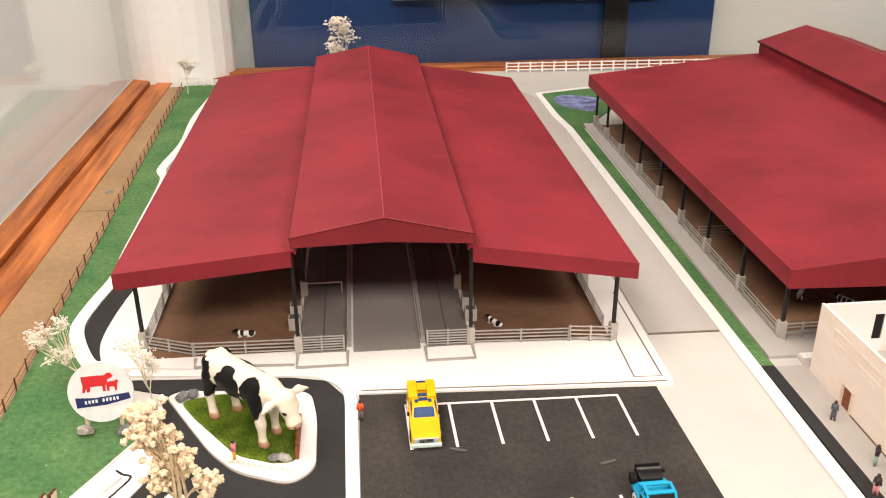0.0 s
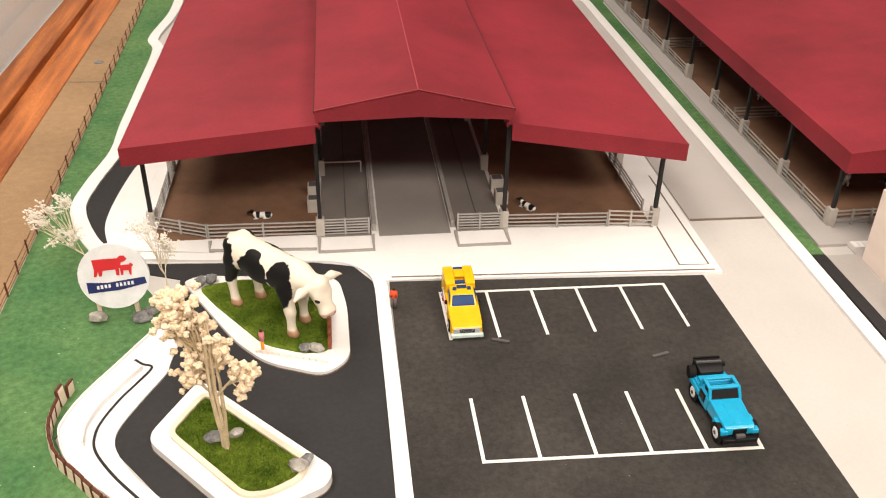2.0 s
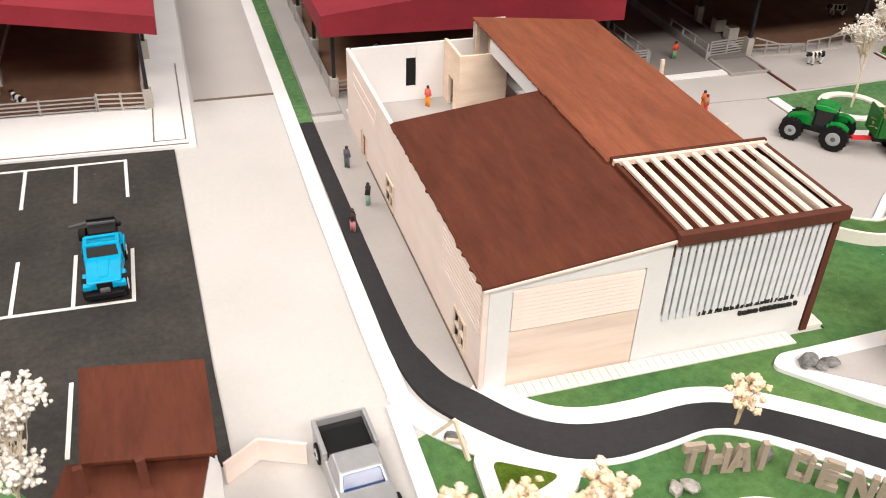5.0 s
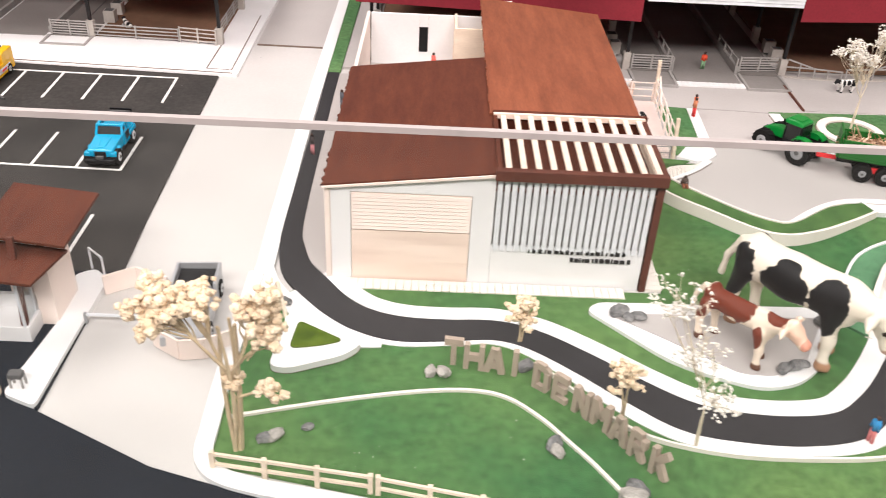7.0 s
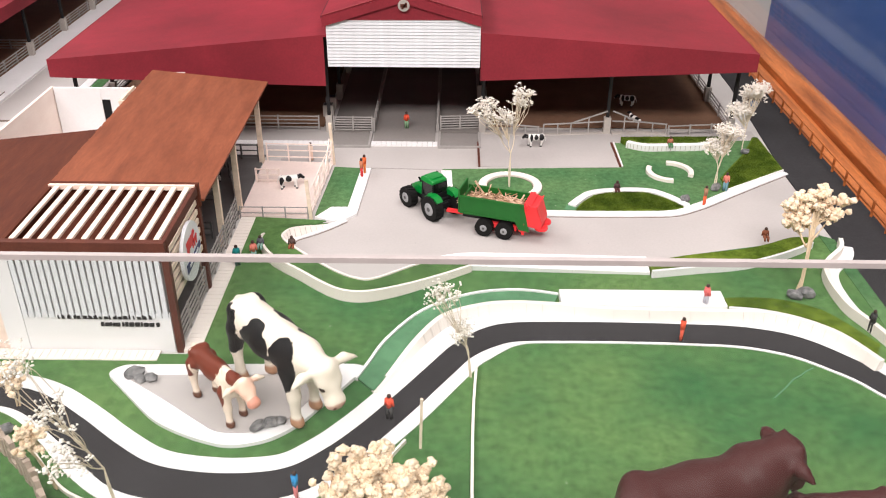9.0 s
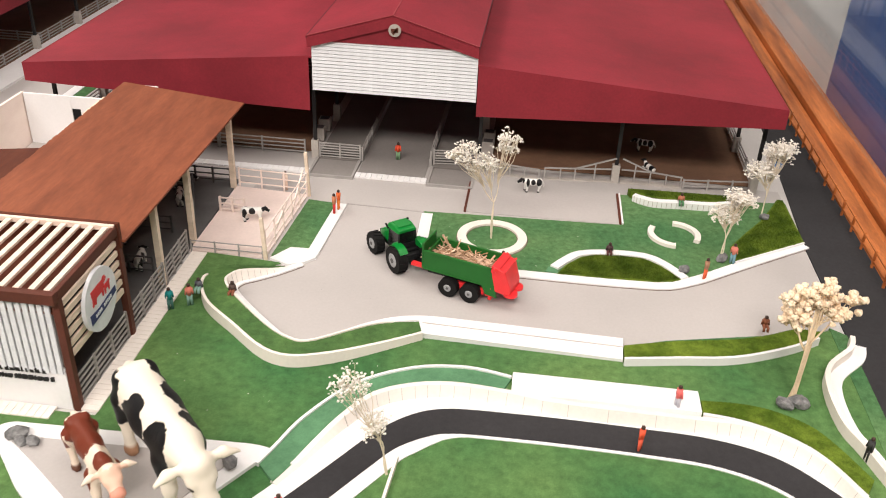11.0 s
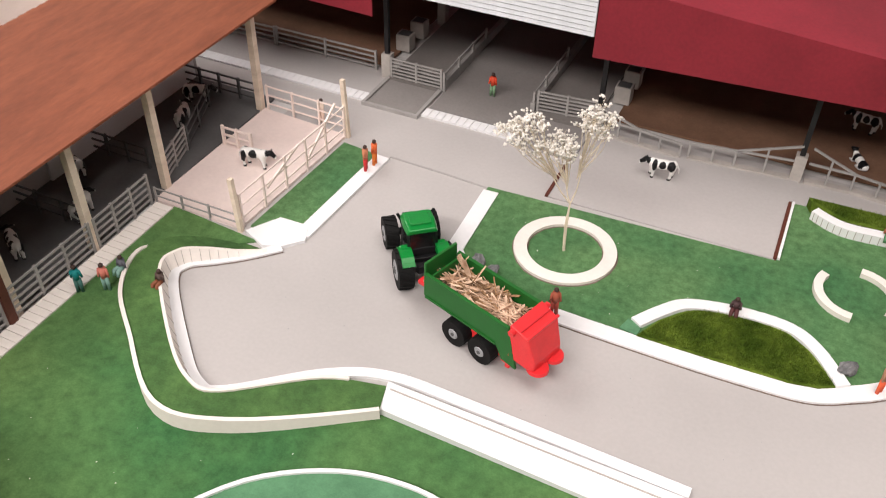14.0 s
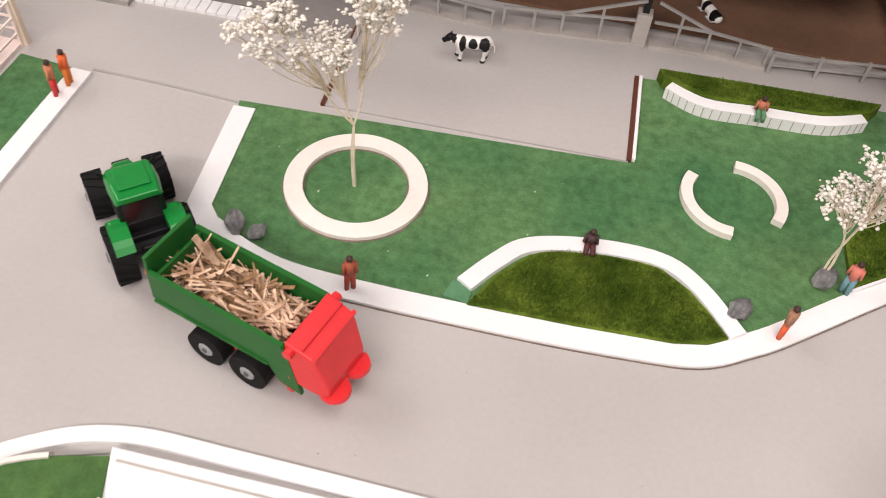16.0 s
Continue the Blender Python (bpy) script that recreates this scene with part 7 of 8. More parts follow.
OR, BR, TE, GY, PK, BLU, GRN, RD = (0.75, 0.14, 0.03), (0.22, 0.07, 0.03), (0.0, 0.22, 0.22), (0.10, 0.11, 0.13), (0.70, 0.22, 0.16), (0.02, 0.25, 0.55), (0.08, 0.22, 0.10), (0.60, 0.03, 0.03)
for x, y, z, a, b, word, sit in ((-0.3450, 0.676, 0.0014, (0.8, 0.1, 0.03), (0.15, 0.13, 0.13), "orange", 0), (-0.4340, 0.633, 0.0034, (0.75, 0.25, 0.28), (0.85, 0.35, 0.03), "pink", 0), (0.009, 0.638, 0.0014, GY, GY, "grey", 0), (0.0120, 0.5840, 0.0014, (0.03, 0.02, 0.02), (0.25, 0.42, 0.36), "black", 0), (-0.005, 0.554, 0.0018, (0.03, 0.02, 0.02), (0.55, 0.22, 0.24), "dark", 0), (0.084, 0.690, 0.0173, (0.8, 0.15, 0.12), (0.85, 0.30, 0.02), "pink", 0),
                                 (0.356, 0.331, 0.0018, (0.85, 0.10, 0.05), (0.05, 0.05, 0.05), "orange", 0), (0.312, 0.270, 0.0014, BLU, (0.65, 0.2, 0.2), "blue", 0), (0.540, 0.411, 0.0018, (0.80, 0.10, 0.04), (0.7, 0.1, 0.05), "orange", 0), (0.564, 0.4475, 0.0042, (0.80, 0.16, 0.15), (0.45, 0.45, 0.5), "pink", 0), (0.667, 0.423, 0.0010, (0.03, 0.03, 0.03), (0.02, 0.02, 0.02), "black", 0), (0.602, 0.6055, 0.0014, (0.36, 0.19, 0.11), (0.75, 0.12, 0.04), "brown", 0), (0.626, 0.6315, 0.0014, PK, (0.15, 0.30, 0.35), "pink", 0),
                                 (0.3125, 0.6620, 0.0014, OR, (0.75, 0.2, 0.03), "orange", 0), (0.3105, 0.6545, 0.0014, (0.55, 0.2, 0.10), RD, "red", 0), (0.633, 0.5425, 0.0058, BR, BR, "brown", 1), (0.2440, 0.5070, 0.0008, (0.65, 0.20, 0.15), (0.2, 0.35, 0.3), "pink", 0), (0.2330, 0.5000, 0.0008, TE, (0.05, 0.15, 0.13), "teal", 0), (0.2475, 0.5165, 0.0090, (0.1, 0.1, 0.12), (0.2, 0.35, 0.3), "dark", 1), (0.2710, 0.5170, 0.0085, (0.08, 0.05, 0.04), BR, "dark", 1), (0.345, 0.767, 0.0012, (0.75, 0.08, 0.03), (0.2, 0.35, 0.2), "red", 0),
                                 (0.5965, 0.7195, 0.0066, (0.45, 0.16, 0.09), GRN, "brown", 1), (0.5325, 0.6290, 0.0030, (0.06, 0.03, 0.03), (0.08, 0.02, 0.02), "dark", 1), (0.4520, 0.5885, 0.0014, (0.35, 0.08, 0.04), (0.35, 0.05, 0.03), "brown", 0), (0.2610, 0.6875, 0.0016, (0.75, 0.60, 0.5), (0.75, 0.55, 0.45), "cream", 0)):
    figurine(x, y, z, a, b, "tiny %s painted figurine %s on the model" % (word, "seated" if sit else "standing"), rng.uniform(0, 360) if not sit else 180, 0.0138 if sit else 0.0175, bool(sit))


# ---- toy vehicles ----
def wheel(t, x, y, r, w, hub, rimr=0.58, side=1):
    """A wheel with its axle along x, centre at (x, y, r)."""
    o = part("wheel", rod(B(), (x - w / 2, y, r), (x + w / 2, y, r), r, r, 20), M_RUBBER, t)
    part("rim", rod(B(), (x + side * (w / 2 - 0.0002), y, r), (x + side * (w / 2 + 0.0004), y, r), r * rimr, r * rimr * 0.8, 16), hub, o)
    part("hub", rod(B(), (x + side * (w / 2 + 0.0003), y, r), (x + side * (w / 2 + 0.0008), y, r), r * rimr * 0.35, r * rimr * 0.3, 10), M_FRAMED, o)


def loft(bm, sections, mi=0):
    """Boxy body from (y, half width bottom, half width top, z bottom, z top) sections."""
    rows = [[bm.verts.new((s * w, y, z)) for s, w, z in ((-1, wb, z0), (1, wb, z0), (1, wt, z1), (-1, wt, z1))] for y, wb, wt, z0, z1 in sections]
    for a, b in zip(rows, rows[1:]):
        for k in range(4):
            bm.faces.new((a[k], a[(k + 1) % 4], b[(k + 1) % 4], b[k])).material_index = mi
    bm.faces.new(rows[0]).material_index = mi
    bm.faces.new(rows[-1][::-1]).material_index = mi
    bmesh.ops.bevel(bm, geom=bm.edges[:], offset=0.0007, segments=2, affect="EDGES", profile=0.5)
    return bm


yc = thing("toy_car", "yellow toy rescue truck parked in a bay", "toy car", pose(-0.2980, 0.6660, 0.0004, 0, 0, 0) @ Matrix.Diagonal((0.84, 0.97, 1.0, 1.0)))
part("body", loft(B(), [(-0.0300, 0.0125, 0.0122, 0.0035, 0.0090), (-0.0270, 0.0132, 0.0126, 0.0030, 0.0112), (-0.0080, 0.0134, 0.0130, 0.0030, 0.0125), (0.0290, 0.0134, 0.0130, 0.0030, 0.0128), (0.0300, 0.0130, 0.0126, 0.0035, 0.0120)]), M_YELLOW, yc)
part("cab", loft(B(), [(-0.0100, 0.0118, 0.0110, 0.0115, 0.0122), (-0.0040, 0.0116, 0.0098, 0.0115, 0.0196), (0.0060, 0.0116, 0.0098, 0.0115, 0.0200), (0.0070, 0.0116, 0.0100, 0.0115, 0.0190)]), M_YELLOW, yc)
part("windscreen", loft(B(), [(-0.0094, 0.0098, 0.0094, 0.0126, 0.0133), (-0.0052, 0.0098, 0.0088, 0.0126, 0.0190), (-0.0040, 0.0090, 0.0086, 0.0130, 0.0188)]), M_WINDOWB, yc, "blue tinted windscreen")
for s in (-1, 1):
    part("box_side", loft(B(), [(0.0082, 0.0044, 0.0038, 0.0120, 0.0200), (0.0120, 0.0046, 0.0042, 0.0120, 0.0212), (0.0300, 0.0046, 0.0042, 0.0120, 0.0212)]), M_YELLOW, yc).location.x = s * 0.0084
part("box_floor", box(B(), -0.0046, 0.0085, 0.0120, 0.0046, 0.0296, 0.0185, 0.0005), M_YELLOW, yc)
part("rear_beacon", box(B(), -0.0036, 0.0225, 0.0184, 0.0036, 0.0262, 0.0204, 0.0006), M_WINDOWB, yc, "blue rear light bar")
part("light_bar", box(B(), -0.0042, 0.0020, 0.0196, 0.0042, 0.0046, 0.0216, 0.0006), M_WINDOWB, yc, "blue roof light")
for s in (-1, 1):
    part("beacon", box(B(), s * 0.006 - 0.0016, 0.0, 0.0194, s * 0.006 + 0.0016, 0.0030, 0.0212, 0.0006), M_WINDOWB, yc, "blue roof light")
for s in (-1, 1):
    part("side_stripe", plate(B(), [(-0.0070, 0.0062), (0.0130, 0.0060), (0.0200, 0.0098), (-0.0020, 0.0098)], "x", s * 0.01345 - 0.0003, s * 0.01345 + 0.0003), M_GLOSSW, yc, "white slanted side stripe")
    part("side_bar", plate(B(), [(0.0020, 0.0070), (0.0110, 0.0070), (0.0125, 0.0086), (0.0035, 0.0086)], "x", s * 0.01385 - 0.0003, s * 0.01385 + 0.0003), M_RED, yc, "red bar on the stripe")
    part("side_window", plate(B(), [(-0.0060, 0.0136), (0.0052, 0.0136), (0.0048, 0.0182), (-0.0034, 0.0182)], "x", s * 0.0109 - 0.0004, s * 0.0109 + 0.0004), M_WINDOWB, yc, "blue tinted side window")
part("roof_hatch", box(B(), -0.0048, 0.0100, 0.0183, 0.0044, 0.0140, 0.0194, 0.0003), M_WINDOWB, yc, "blue roof hatch")
part("hose_reel", box(B(), -0.0044, 0.0150, 0.0204, 0.0044, 0.0240, 0.0225, 0.0008), M_YELLOW, yc)
part("blue_lamp", box(B(), -0.0040, 0.0245, 0.0204, 0.0040, 0.0275, 0.0220, 0.0006), M_WINDOWB, yc, "blue roof light")
part("grille", box(B(), -0.0108, -0.0308, 0.0050, 0.0108, -0.0298, 0.0088, 0.0003), M_CHROME, yc, "chrome grille")
for z in (0.0058, 0.0066, 0.0074, 0.0082):
    part("grille_slot", box(B(), -0.0062, -0.0311, z - 0.0002, 0.0062, -0.0307, z + 0.0002), M_SMOKE, yc)
part("bumper", box(B(), -0.0132, -0.0325, 0.0020, 0.0132, -0.0296, 0.0048, 0.0006), M_BUMPER, yc, "pale mint bumper")
for s in (-1, 1):
    part("headlight", rod(B(), (s * 0.0085, -0.0300, 0.0068), (s * 0.0085, -0.0312, 0.0068), 0.0014, 0.0012, 12), M_CHROME, yc)
    part("mirror", box(B(), s * 0.0138 - 0.001, -0.006, 0.0125, s * 0.0138 + 0.001, -0.004, 0.0150, 0.0004), M_SMOKE, yc)
    for y in (-0.0200, 0.0180):
        wheel(yc, s * 0.0120, y, 0.0046, 0.0036, M_CHROME, 0.6, s)

jc = thing("toy_car", "bright cyan toy jeep with a black rear rack in a bay", "toy car", pose(-0.1545, 0.5445, 0.0004, 0, 0, 1) @ Matrix.Diagonal((0.93, 1.0, 1.0, 1.0)))
part("chassis", box(B(), -0.0108, -0.0250, 0.0040, 0.0108, 0.0270, 0.0072, 0.0006), M_SMOKE, jc, "black chassis")
part("bonnet", loft(B(), [(-0.0232, 0.0104, 0.0094, 0.0080, 0.0128), (-0.0215, 0.0108, 0.0099, 0.0075, 0.0137), (0.0005, 0.0112, 0.0106, 0.0070, 0.0150)]), M_CYAN, jc)
part("bonnet_bulge", loft(B(), [(-0.0200, 0.0030, 0.0026, 0.0130, 0.0143), (-0.0030, 0.0044, 0.0040, 0.0138, 0.0153)]), M_CYAN, jc)
part("tub", loft(B(), [(0.0004, 0.0118, 0.0116, 0.0062, 0.0146), (0.0130, 0.0120, 0.0118, 0.0062, 0.0146), (0.0265, 0.0118, 0.0116, 0.0062, 0.0140)]), M_CYAN, jc)
part("windscreen", plate(B(), [(0.0006, 0.0146), (0.0018, 0.0146), (0.0046, 0.0196), (0.0036, 0.0196)], "x", -0.0092, 0.0092), M_SMOKE, jc, "dark windscreen")
for s in (-1, 1):
    part("pillar", bar(B(), (s * 0.0102, 0.0006, 0.0140), (s * 0.0097, 0.0040, 0.0206), 0.0018, 0.0016), M_CYAN, jc)
    part("roll_bar", bar(B(), (s * 0.0106, 0.0142, 0.0140), (s * 0.0098, 0.0132, 0.0206), 0.0020, 0.0018), M_CYAN, jc)
    part("roof_rail", box(B(), s * 0.0096 - 0.0012, 0.0036, 0.0198, s * 0.0096 + 0.0012, 0.0138, 0.0212, 0.0004), M_CYAN, jc)
    part("door_opening", box(B(), s * 0.0117 - 0.0006, 0.0040, 0.0095, s * 0.0117 + 0.0006, 0.0115, 0.0147, 0.0003), M_SMOKE, jc, "dark cut-out door")
    part("wing", loft(B(), [(-0.0240, 0.0028, 0.0024, 0.0085, 0.0116), (-0.0110, 0.0030, 0.0026, 0.0085, 0.0122)]), M_CYAN, jc).location.x = s * 0.0100
    part("rear_wing", loft(B(), [(0.0110, 0.0022, 0.0018, 0.0095, 0.0128), (0.0255, 0.0022, 0.0018, 0.0095, 0.0128)]), M_CYAN, jc).location.x = s * 0.0112
    part("headlight", rod(B(), (s * 0.0068, -0.0224, 0.0106), (s * 0.0068, -0.0236, 0.0106), 0.0016, 0.0015, 12), M_CYAN, jc)
    for y in (-0.0180, 0.0180):
        wheel(jc, s * 0.0108, y, 0.0062, 0.0044, M_GLOSSW, 0.62, s)
for y0, y1 in ((0.0032, 0.0062), (0.0116, 0.0142)):
    part("roof_bar", box(B(), -0.0098, y0, 0.0198, 0.0098, y1, 0.0214, 0.0005), M_CYAN, jc)
part("seat", box(B(), -0.0090, 0.0060, 0.0130, 0.0090, 0.0120, 0.0168, 0.0008), M_SMOKE, jc, "dark seats")
part("grille", box(B(), -0.0046, -0.0236, 0.0075, 0.0046, -0.0222, 0.0124, 0.0004), M_SMOKE, jc)
part("bumper", box(B(), -0.0112, -0.0268, 0.0040, 0.0112, -0.0238, 0.0072, 0.0006), M_SMOKE, jc, "black bumper")
part("winch", box(B(), -0.0030, -0.0262, 0.0073, 0.0030, -0.0238, 0.0098, 0.0006), M_FRAMED, jc, "dark grey winch")
part("rear_deck", box(B(), -0.0100, 0.0150, 0.0140, 0.0100, 0.0215, 0.0162, 0.0006), M_CYAN, jc)
part("rear_rack", loft(B(), [(0.0215, 0.0086, 0.0080, 0.0135, 0.0180), (0.0250, 0.0094, 0.0086, 0.0135, 0.0196), (0.0330, 0.0098, 0.0090, 0.0125, 0.0204)]), M_SMOKE, jc, "black load rack")
part("rack_rib", bar(B(), (-0.0085, 0.0290, 0.0204), (0.0085, 0.0285, 0.0204), 0.0014, 0.0012), M_FRAMED, jc, "grey rack rib")
part("rack_rib", bar(B(), (-0.0090, 0.0328, 0.0205), (0.0090, 0.0325, 0.0205), 0.0012, 0.0016), M_SMOKE, jc)
part("spare_wheel", rod(B(), (-0.0098, 0.0265, 0.0150), (-0.0140, 0.0270, 0.0150), 0.0042, 0.0040, 16), M_RUBBER, jc, "black spare wheel")
part("rack_arm", bar(B(), (0.0080, 0.0300, 0.0180), (0.0120, 0.0290, 0.0175), 0.0026, 0.0020), M_SMOKE, jc)

tc_ = thing("toy_car", "silver toy pickup with an open black bed at the gate", "toy car", pose(-0.0470, 0.3520, 0.0004, 0, 0, 4))
M_SILVER = plain("silver_car_paint", (0.45, 0.46, 0.48), 0.3, 0.4)
part("body", loft(B(), [(-0.0330, 0.0120, 0.0115, 0.0035, 0.0100), (-0.0100, 0.0130, 0.0126, 0.0030, 0.0120), (0.0300, 0.0130, 0.0126, 0.0030, 0.0122)]), M_SILVER, tc_)
part("cab", loft(B(), [(-0.0130, 0.0115, 0.0108, 0.0115, 0.0122), (-0.0070, 0.0115, 0.0098, 0.0115, 0.0180), (0.0050, 0.0115, 0.0098, 0.0115, 0.0182), (0.0070, 0.0115, 0.0104, 0.0115, 0.0160)]), M_SILVER, tc_)
part("windscreen", loft(B(), [(-0.0128, 0.0098, 0.0094, 0.0122, 0.0128), (-0.0076, 0.0096, 0.0088, 0.0122, 0.0176)]), M_WINDOWB, tc_, "dark blue windscreen")
part("bed", box(B(), -0.0108, 0.0085, 0.0118, 0.0108, 0.0285, 0.0125, 0.0002), M_SMOKE, tc_, "black open bed")
for s in (-1, 1):
    part("bed_side", box(B(), s * 0.0120 - 0.0010, 0.0075, 0.0120, s * 0.0120 + 0.0010, 0.0298, 0.0165, 0.0004), M_SILVER, tc_)
    for y in (-0.0210, 0.0190):
        wheel(tc_, s * 0.0118, y, 0.0052, 0.0040, M_CHROME, 0.6, s)
part("tail_board", box(B(), -0.0118, 0.0286, 0.0120, 0.0118, 0.0300, 0.0165, 0.0004), M_SILVER, tc_)

M_CABGLASS = plain("dark_cab_window", (0.006, 0.007, 0.007), 0.18, 0.0, 0.5)
# tractor: faces +y in its own space
tr = thing("toy_tractor", "green toy tractor with black wheels on the plaza", "toy tractor", pose(0.3764, 0.5925, 0.0, 0, 0, 39.2) @ Matrix.Scale(0.90, 4))
part("chassis", box(B(), -0.0048, -0.0160, 0.0080, 0.0048, 0.0290, 0.0135, 0.0010), M_SMOKE, tr, "black chassis")
part("bonnet", loft(B(), [(0.0070, 0.0062, 0.0052, 0.0135, 0.0225), (0.0180, 0.0058, 0.0048, 0.0132, 0.0216), (0.0270, 0.0050, 0.0038, 0.0130, 0.0190), (0.0305, 0.0040, 0.0030, 0.0130, 0.0165)]), M_GREEN, tr)
part("grille", box(B(), -0.0036, 0.0300, 0.0120, 0.0036, 0.0314, 0.0165, 0.0005), M_SMOKE, tr, "black front grille")
part("cab_floor", box(B(), -0.0088, -0.0120, 0.0130, 0.0088, 0.0080, 0.0165, 0.0006), M_SMOKE, tr)
part("seat", loft(B(), [(-0.0060, 0.0040, 0.0036, 0.0165, 0.0245), (-0.0030, 0.0040, 0.0036, 0.0165, 0.0205), (0.0010, 0.0038, 0.0034, 0.0165, 0.0200)]), M_SMOKE, tr, "dark seat in the cab")
part("console", box(B(), -0.0030, 0.0035, 0.0165, 0.0030, 0.0065, 0.0228, 0.0006), M_SMOKE, tr)
part("cab_roof", loft(B(), [(-0.0082, 0.0090, 0.0076, 0.0308, 0.0336), (0.0000, 0.0098, 0.0084, 0.0308, 0.0352), (0.0082, 0.0096, 0.0080, 0.0308, 0.0344), (0.0106, 0.0086, 0.0072, 0.0308, 0.0328)]), M_GREEN, tr)
part("roof_panel", box(B(), -0.0060, -0.0045, 0.0345, 0.0060, 0.0072, 0.0353, 0.0004), M_GREEN, tr)
part("rear_window_frame", box(B(), -0.0080, -0.0092, 0.0160, 0.0080, -0.0080, 0.0215, 0.0004), M_SMOKE, tr)
part("rear_window", plate(B(), [(-0.0088, 0.0216), (-0.0082, 0.0216), (-0.0072, 0.0306), (-0.0078, 0.0306)], "x", -0.0074, 0.0074), M_CABGLASS, tr, "dark rear window")
part("windscreen", plate(B(), [(0.0078, 0.0225), (0.0084, 0.0225), (0.0078, 0.0306), (0.0072, 0.0306)], "x", -0.0074, 0.0074), M_CABGLASS, tr, "dark windscreen")
for s in (-1, 1):
    arch = [(-0.0125 + 0.0126 * math.cos(math.radians(a)), 0.0112 + 0.0126 * math.sin(math.radians(a))) for a in range(46, 138, 13)]
    arch += [(-0.0125 + 0.0112 * math.cos(math.radians(a)), 0.0112 + 0.0112 * math.sin(math.radians(a))) for a in range(137, 45, -13)]
    g = plate(B(), arch, "x", s * 0.0106 - 0.0036, s * 0.0106 + 0.0036)
    part("mudguard", g, M_GREEN, tr)
    part("fender_box", loft(B(), [(-0.0170, 0.0030, 0.0026, 0.0180, 0.0215), (-0.0060, 0.0034, 0.0030, 0.0180, 0.0236)]), M_GREEN, tr).location.x = s * 0.0102
    for y, lean in ((-0.0084, 0.0010), (0.0078, -0.0006)):
        part("cab_post", bar(B(), (s * 0.0082, y, 0.0155), (s * 0.0076, y + lean, 0.0310), 0.0013, 0.0013), M_SMOKE, tr)
    part("side_window", plate(B(), [(-0.0076, 0.0166), (0.0072, 0.0166), (0.0066, 0.0306), (-0.0068, 0.0306)], "x", s * 0.0078 - 0.0002, s * 0.0078 + 0.0002), M_CABGLASS, tr, "dark side window")
    part("mirror", bar(B(), (s * 0.0082, 0.0090, 0.0285), (s * 0.0106, 0.0094, 0.0335), 0.0010, 0.0016), M_SMOKE, tr)
    wheel(tr, s * 0.0122, -0.0125, 0.0112, 0.0086, M_HUB, 0.58, s)
    wheel(tr, s * 0.0122, 0.0232, 0.0092, 0.0078, M_HUB, 0.56, s)
    for y, r, x in ((-0.0125, 0.0112, 0.0122), (0.0232, 0.0092, 0.0122)):
        for k in range(16):
            a = 2 * math.pi * k / 16
            lug = part("tyre_lug", box(B(), -0.0040, -0.0007, -0.0005, 0.0040, 0.0007, 0.0006), M_RUBBER, tr)
            lug.matrix_basis = pose(s * x, y + r * math.cos(a), r + r * math.sin(a), math.degrees(a) - 90, 0, 0) @ Matrix.Rotation(0.35 * s, 4, "Z")
part("exhaust", rod(B(), (0.0070, 0.0105, 0.0200), (0.0070, 0.0105, 0.0320), 0.0009, 0.0009, 8), M_SMOKE, tr)
part("rear_axle", rod(B(), (-0.0130, -0.0125, 0.0110), (0.0130, -0.0125, 0.0110), 0.0030, 0.0030, 12), M_SMOKE, tr)
part("front_axle", rod(B(), (-0.0120, 0.0232, 0.0092), (0.0120, 0.0232, 0.0092), 0.0022, 0.0022, 10), M_SMOKE, tr)
part("front_weight", box(B(), -0.0045, 0.0306, 0.0070, 0.0045, 0.0340, 0.0120, 0.0010), M_SMOKE, tr)

# trailer: front at +y in its own space
tl = thing("toy_trailer", "green toy trailer heaped with straw and a red tailgate", "toy trailer", pose(0.4252, 0.5598, 0.0, 0, 0, 71.5) @ Matrix.Scale(0.965, 4))
L0, L1, HW, ZB, ZT = -0.0268, 0.0268, 0.0112, 0.0168, 0.0322
part("bed", box(B(), -HW + 0.0008, L0, ZB, HW - 0.0008, L1, ZB + 0.0020), M_GREEND, tl)
for s in (-1, 1):
    part("side", plate(B(), [(L0 - 0.0045, ZB - 0.0075), (L0 + 0.0040, ZB - 0.0065), (L0 + 0.0075, ZB), (L1, ZB), (L1, ZT), (L0 + 0.0010, ZT)], "x", s * HW - 0.0007, s * HW + 0.0007), M_GREEND, tl)
    part("ledge", bar(B(), (s * (HW + 0.0003), L0 + 0.0014, ZT - 0.0002), (s * (HW + 0.0003), L1, ZT - 0.0002), 0.0018, 0.0012), M_GREEND, tl)
    part("lower_ledge", bar(B(), (s * (HW + 0.0008), L0 + 0.0080, ZB + 0.0010), (s * (HW + 0.0008), L1, ZB + 0.0010), 0.0010, 0.0010), M_GREEND, tl)
    for y in (-0.0108, 0.0062):
        wheel(tl, s * 0.0108, y, 0.0074, 0.0060, M_HUB, 0.42, s)
    part("bracket", box(B(), s * 0.0100 - 0.0016, -0.0290, 0.0085, s * 0.0100 + 0.0016, -0.0222, 0.0120, 0.0006), M_RED, tl, "red side bracket")
    part("bracket_stem", box(B(), s * 0.0100 - 0.0010, -0.0270, 0.0055, s * 0.0100 + 0.0010, -0.0245, 0.0086, 0.0004), M_RED, tl)
part("headboard", box(B(), -HW, L1 + 0.0004, ZB, HW, L1 + 0.0020, ZT + 0.0058, 0.0005), M_GREEND, tl)
part("headboard_inner", box(B(), -HW + 0.0008, L1 - 0.0032, ZB + 0.002, HW - 0.0008, L1 - 0.0020, ZT - 0.0004, 0.0003), M_GREEND, tl)
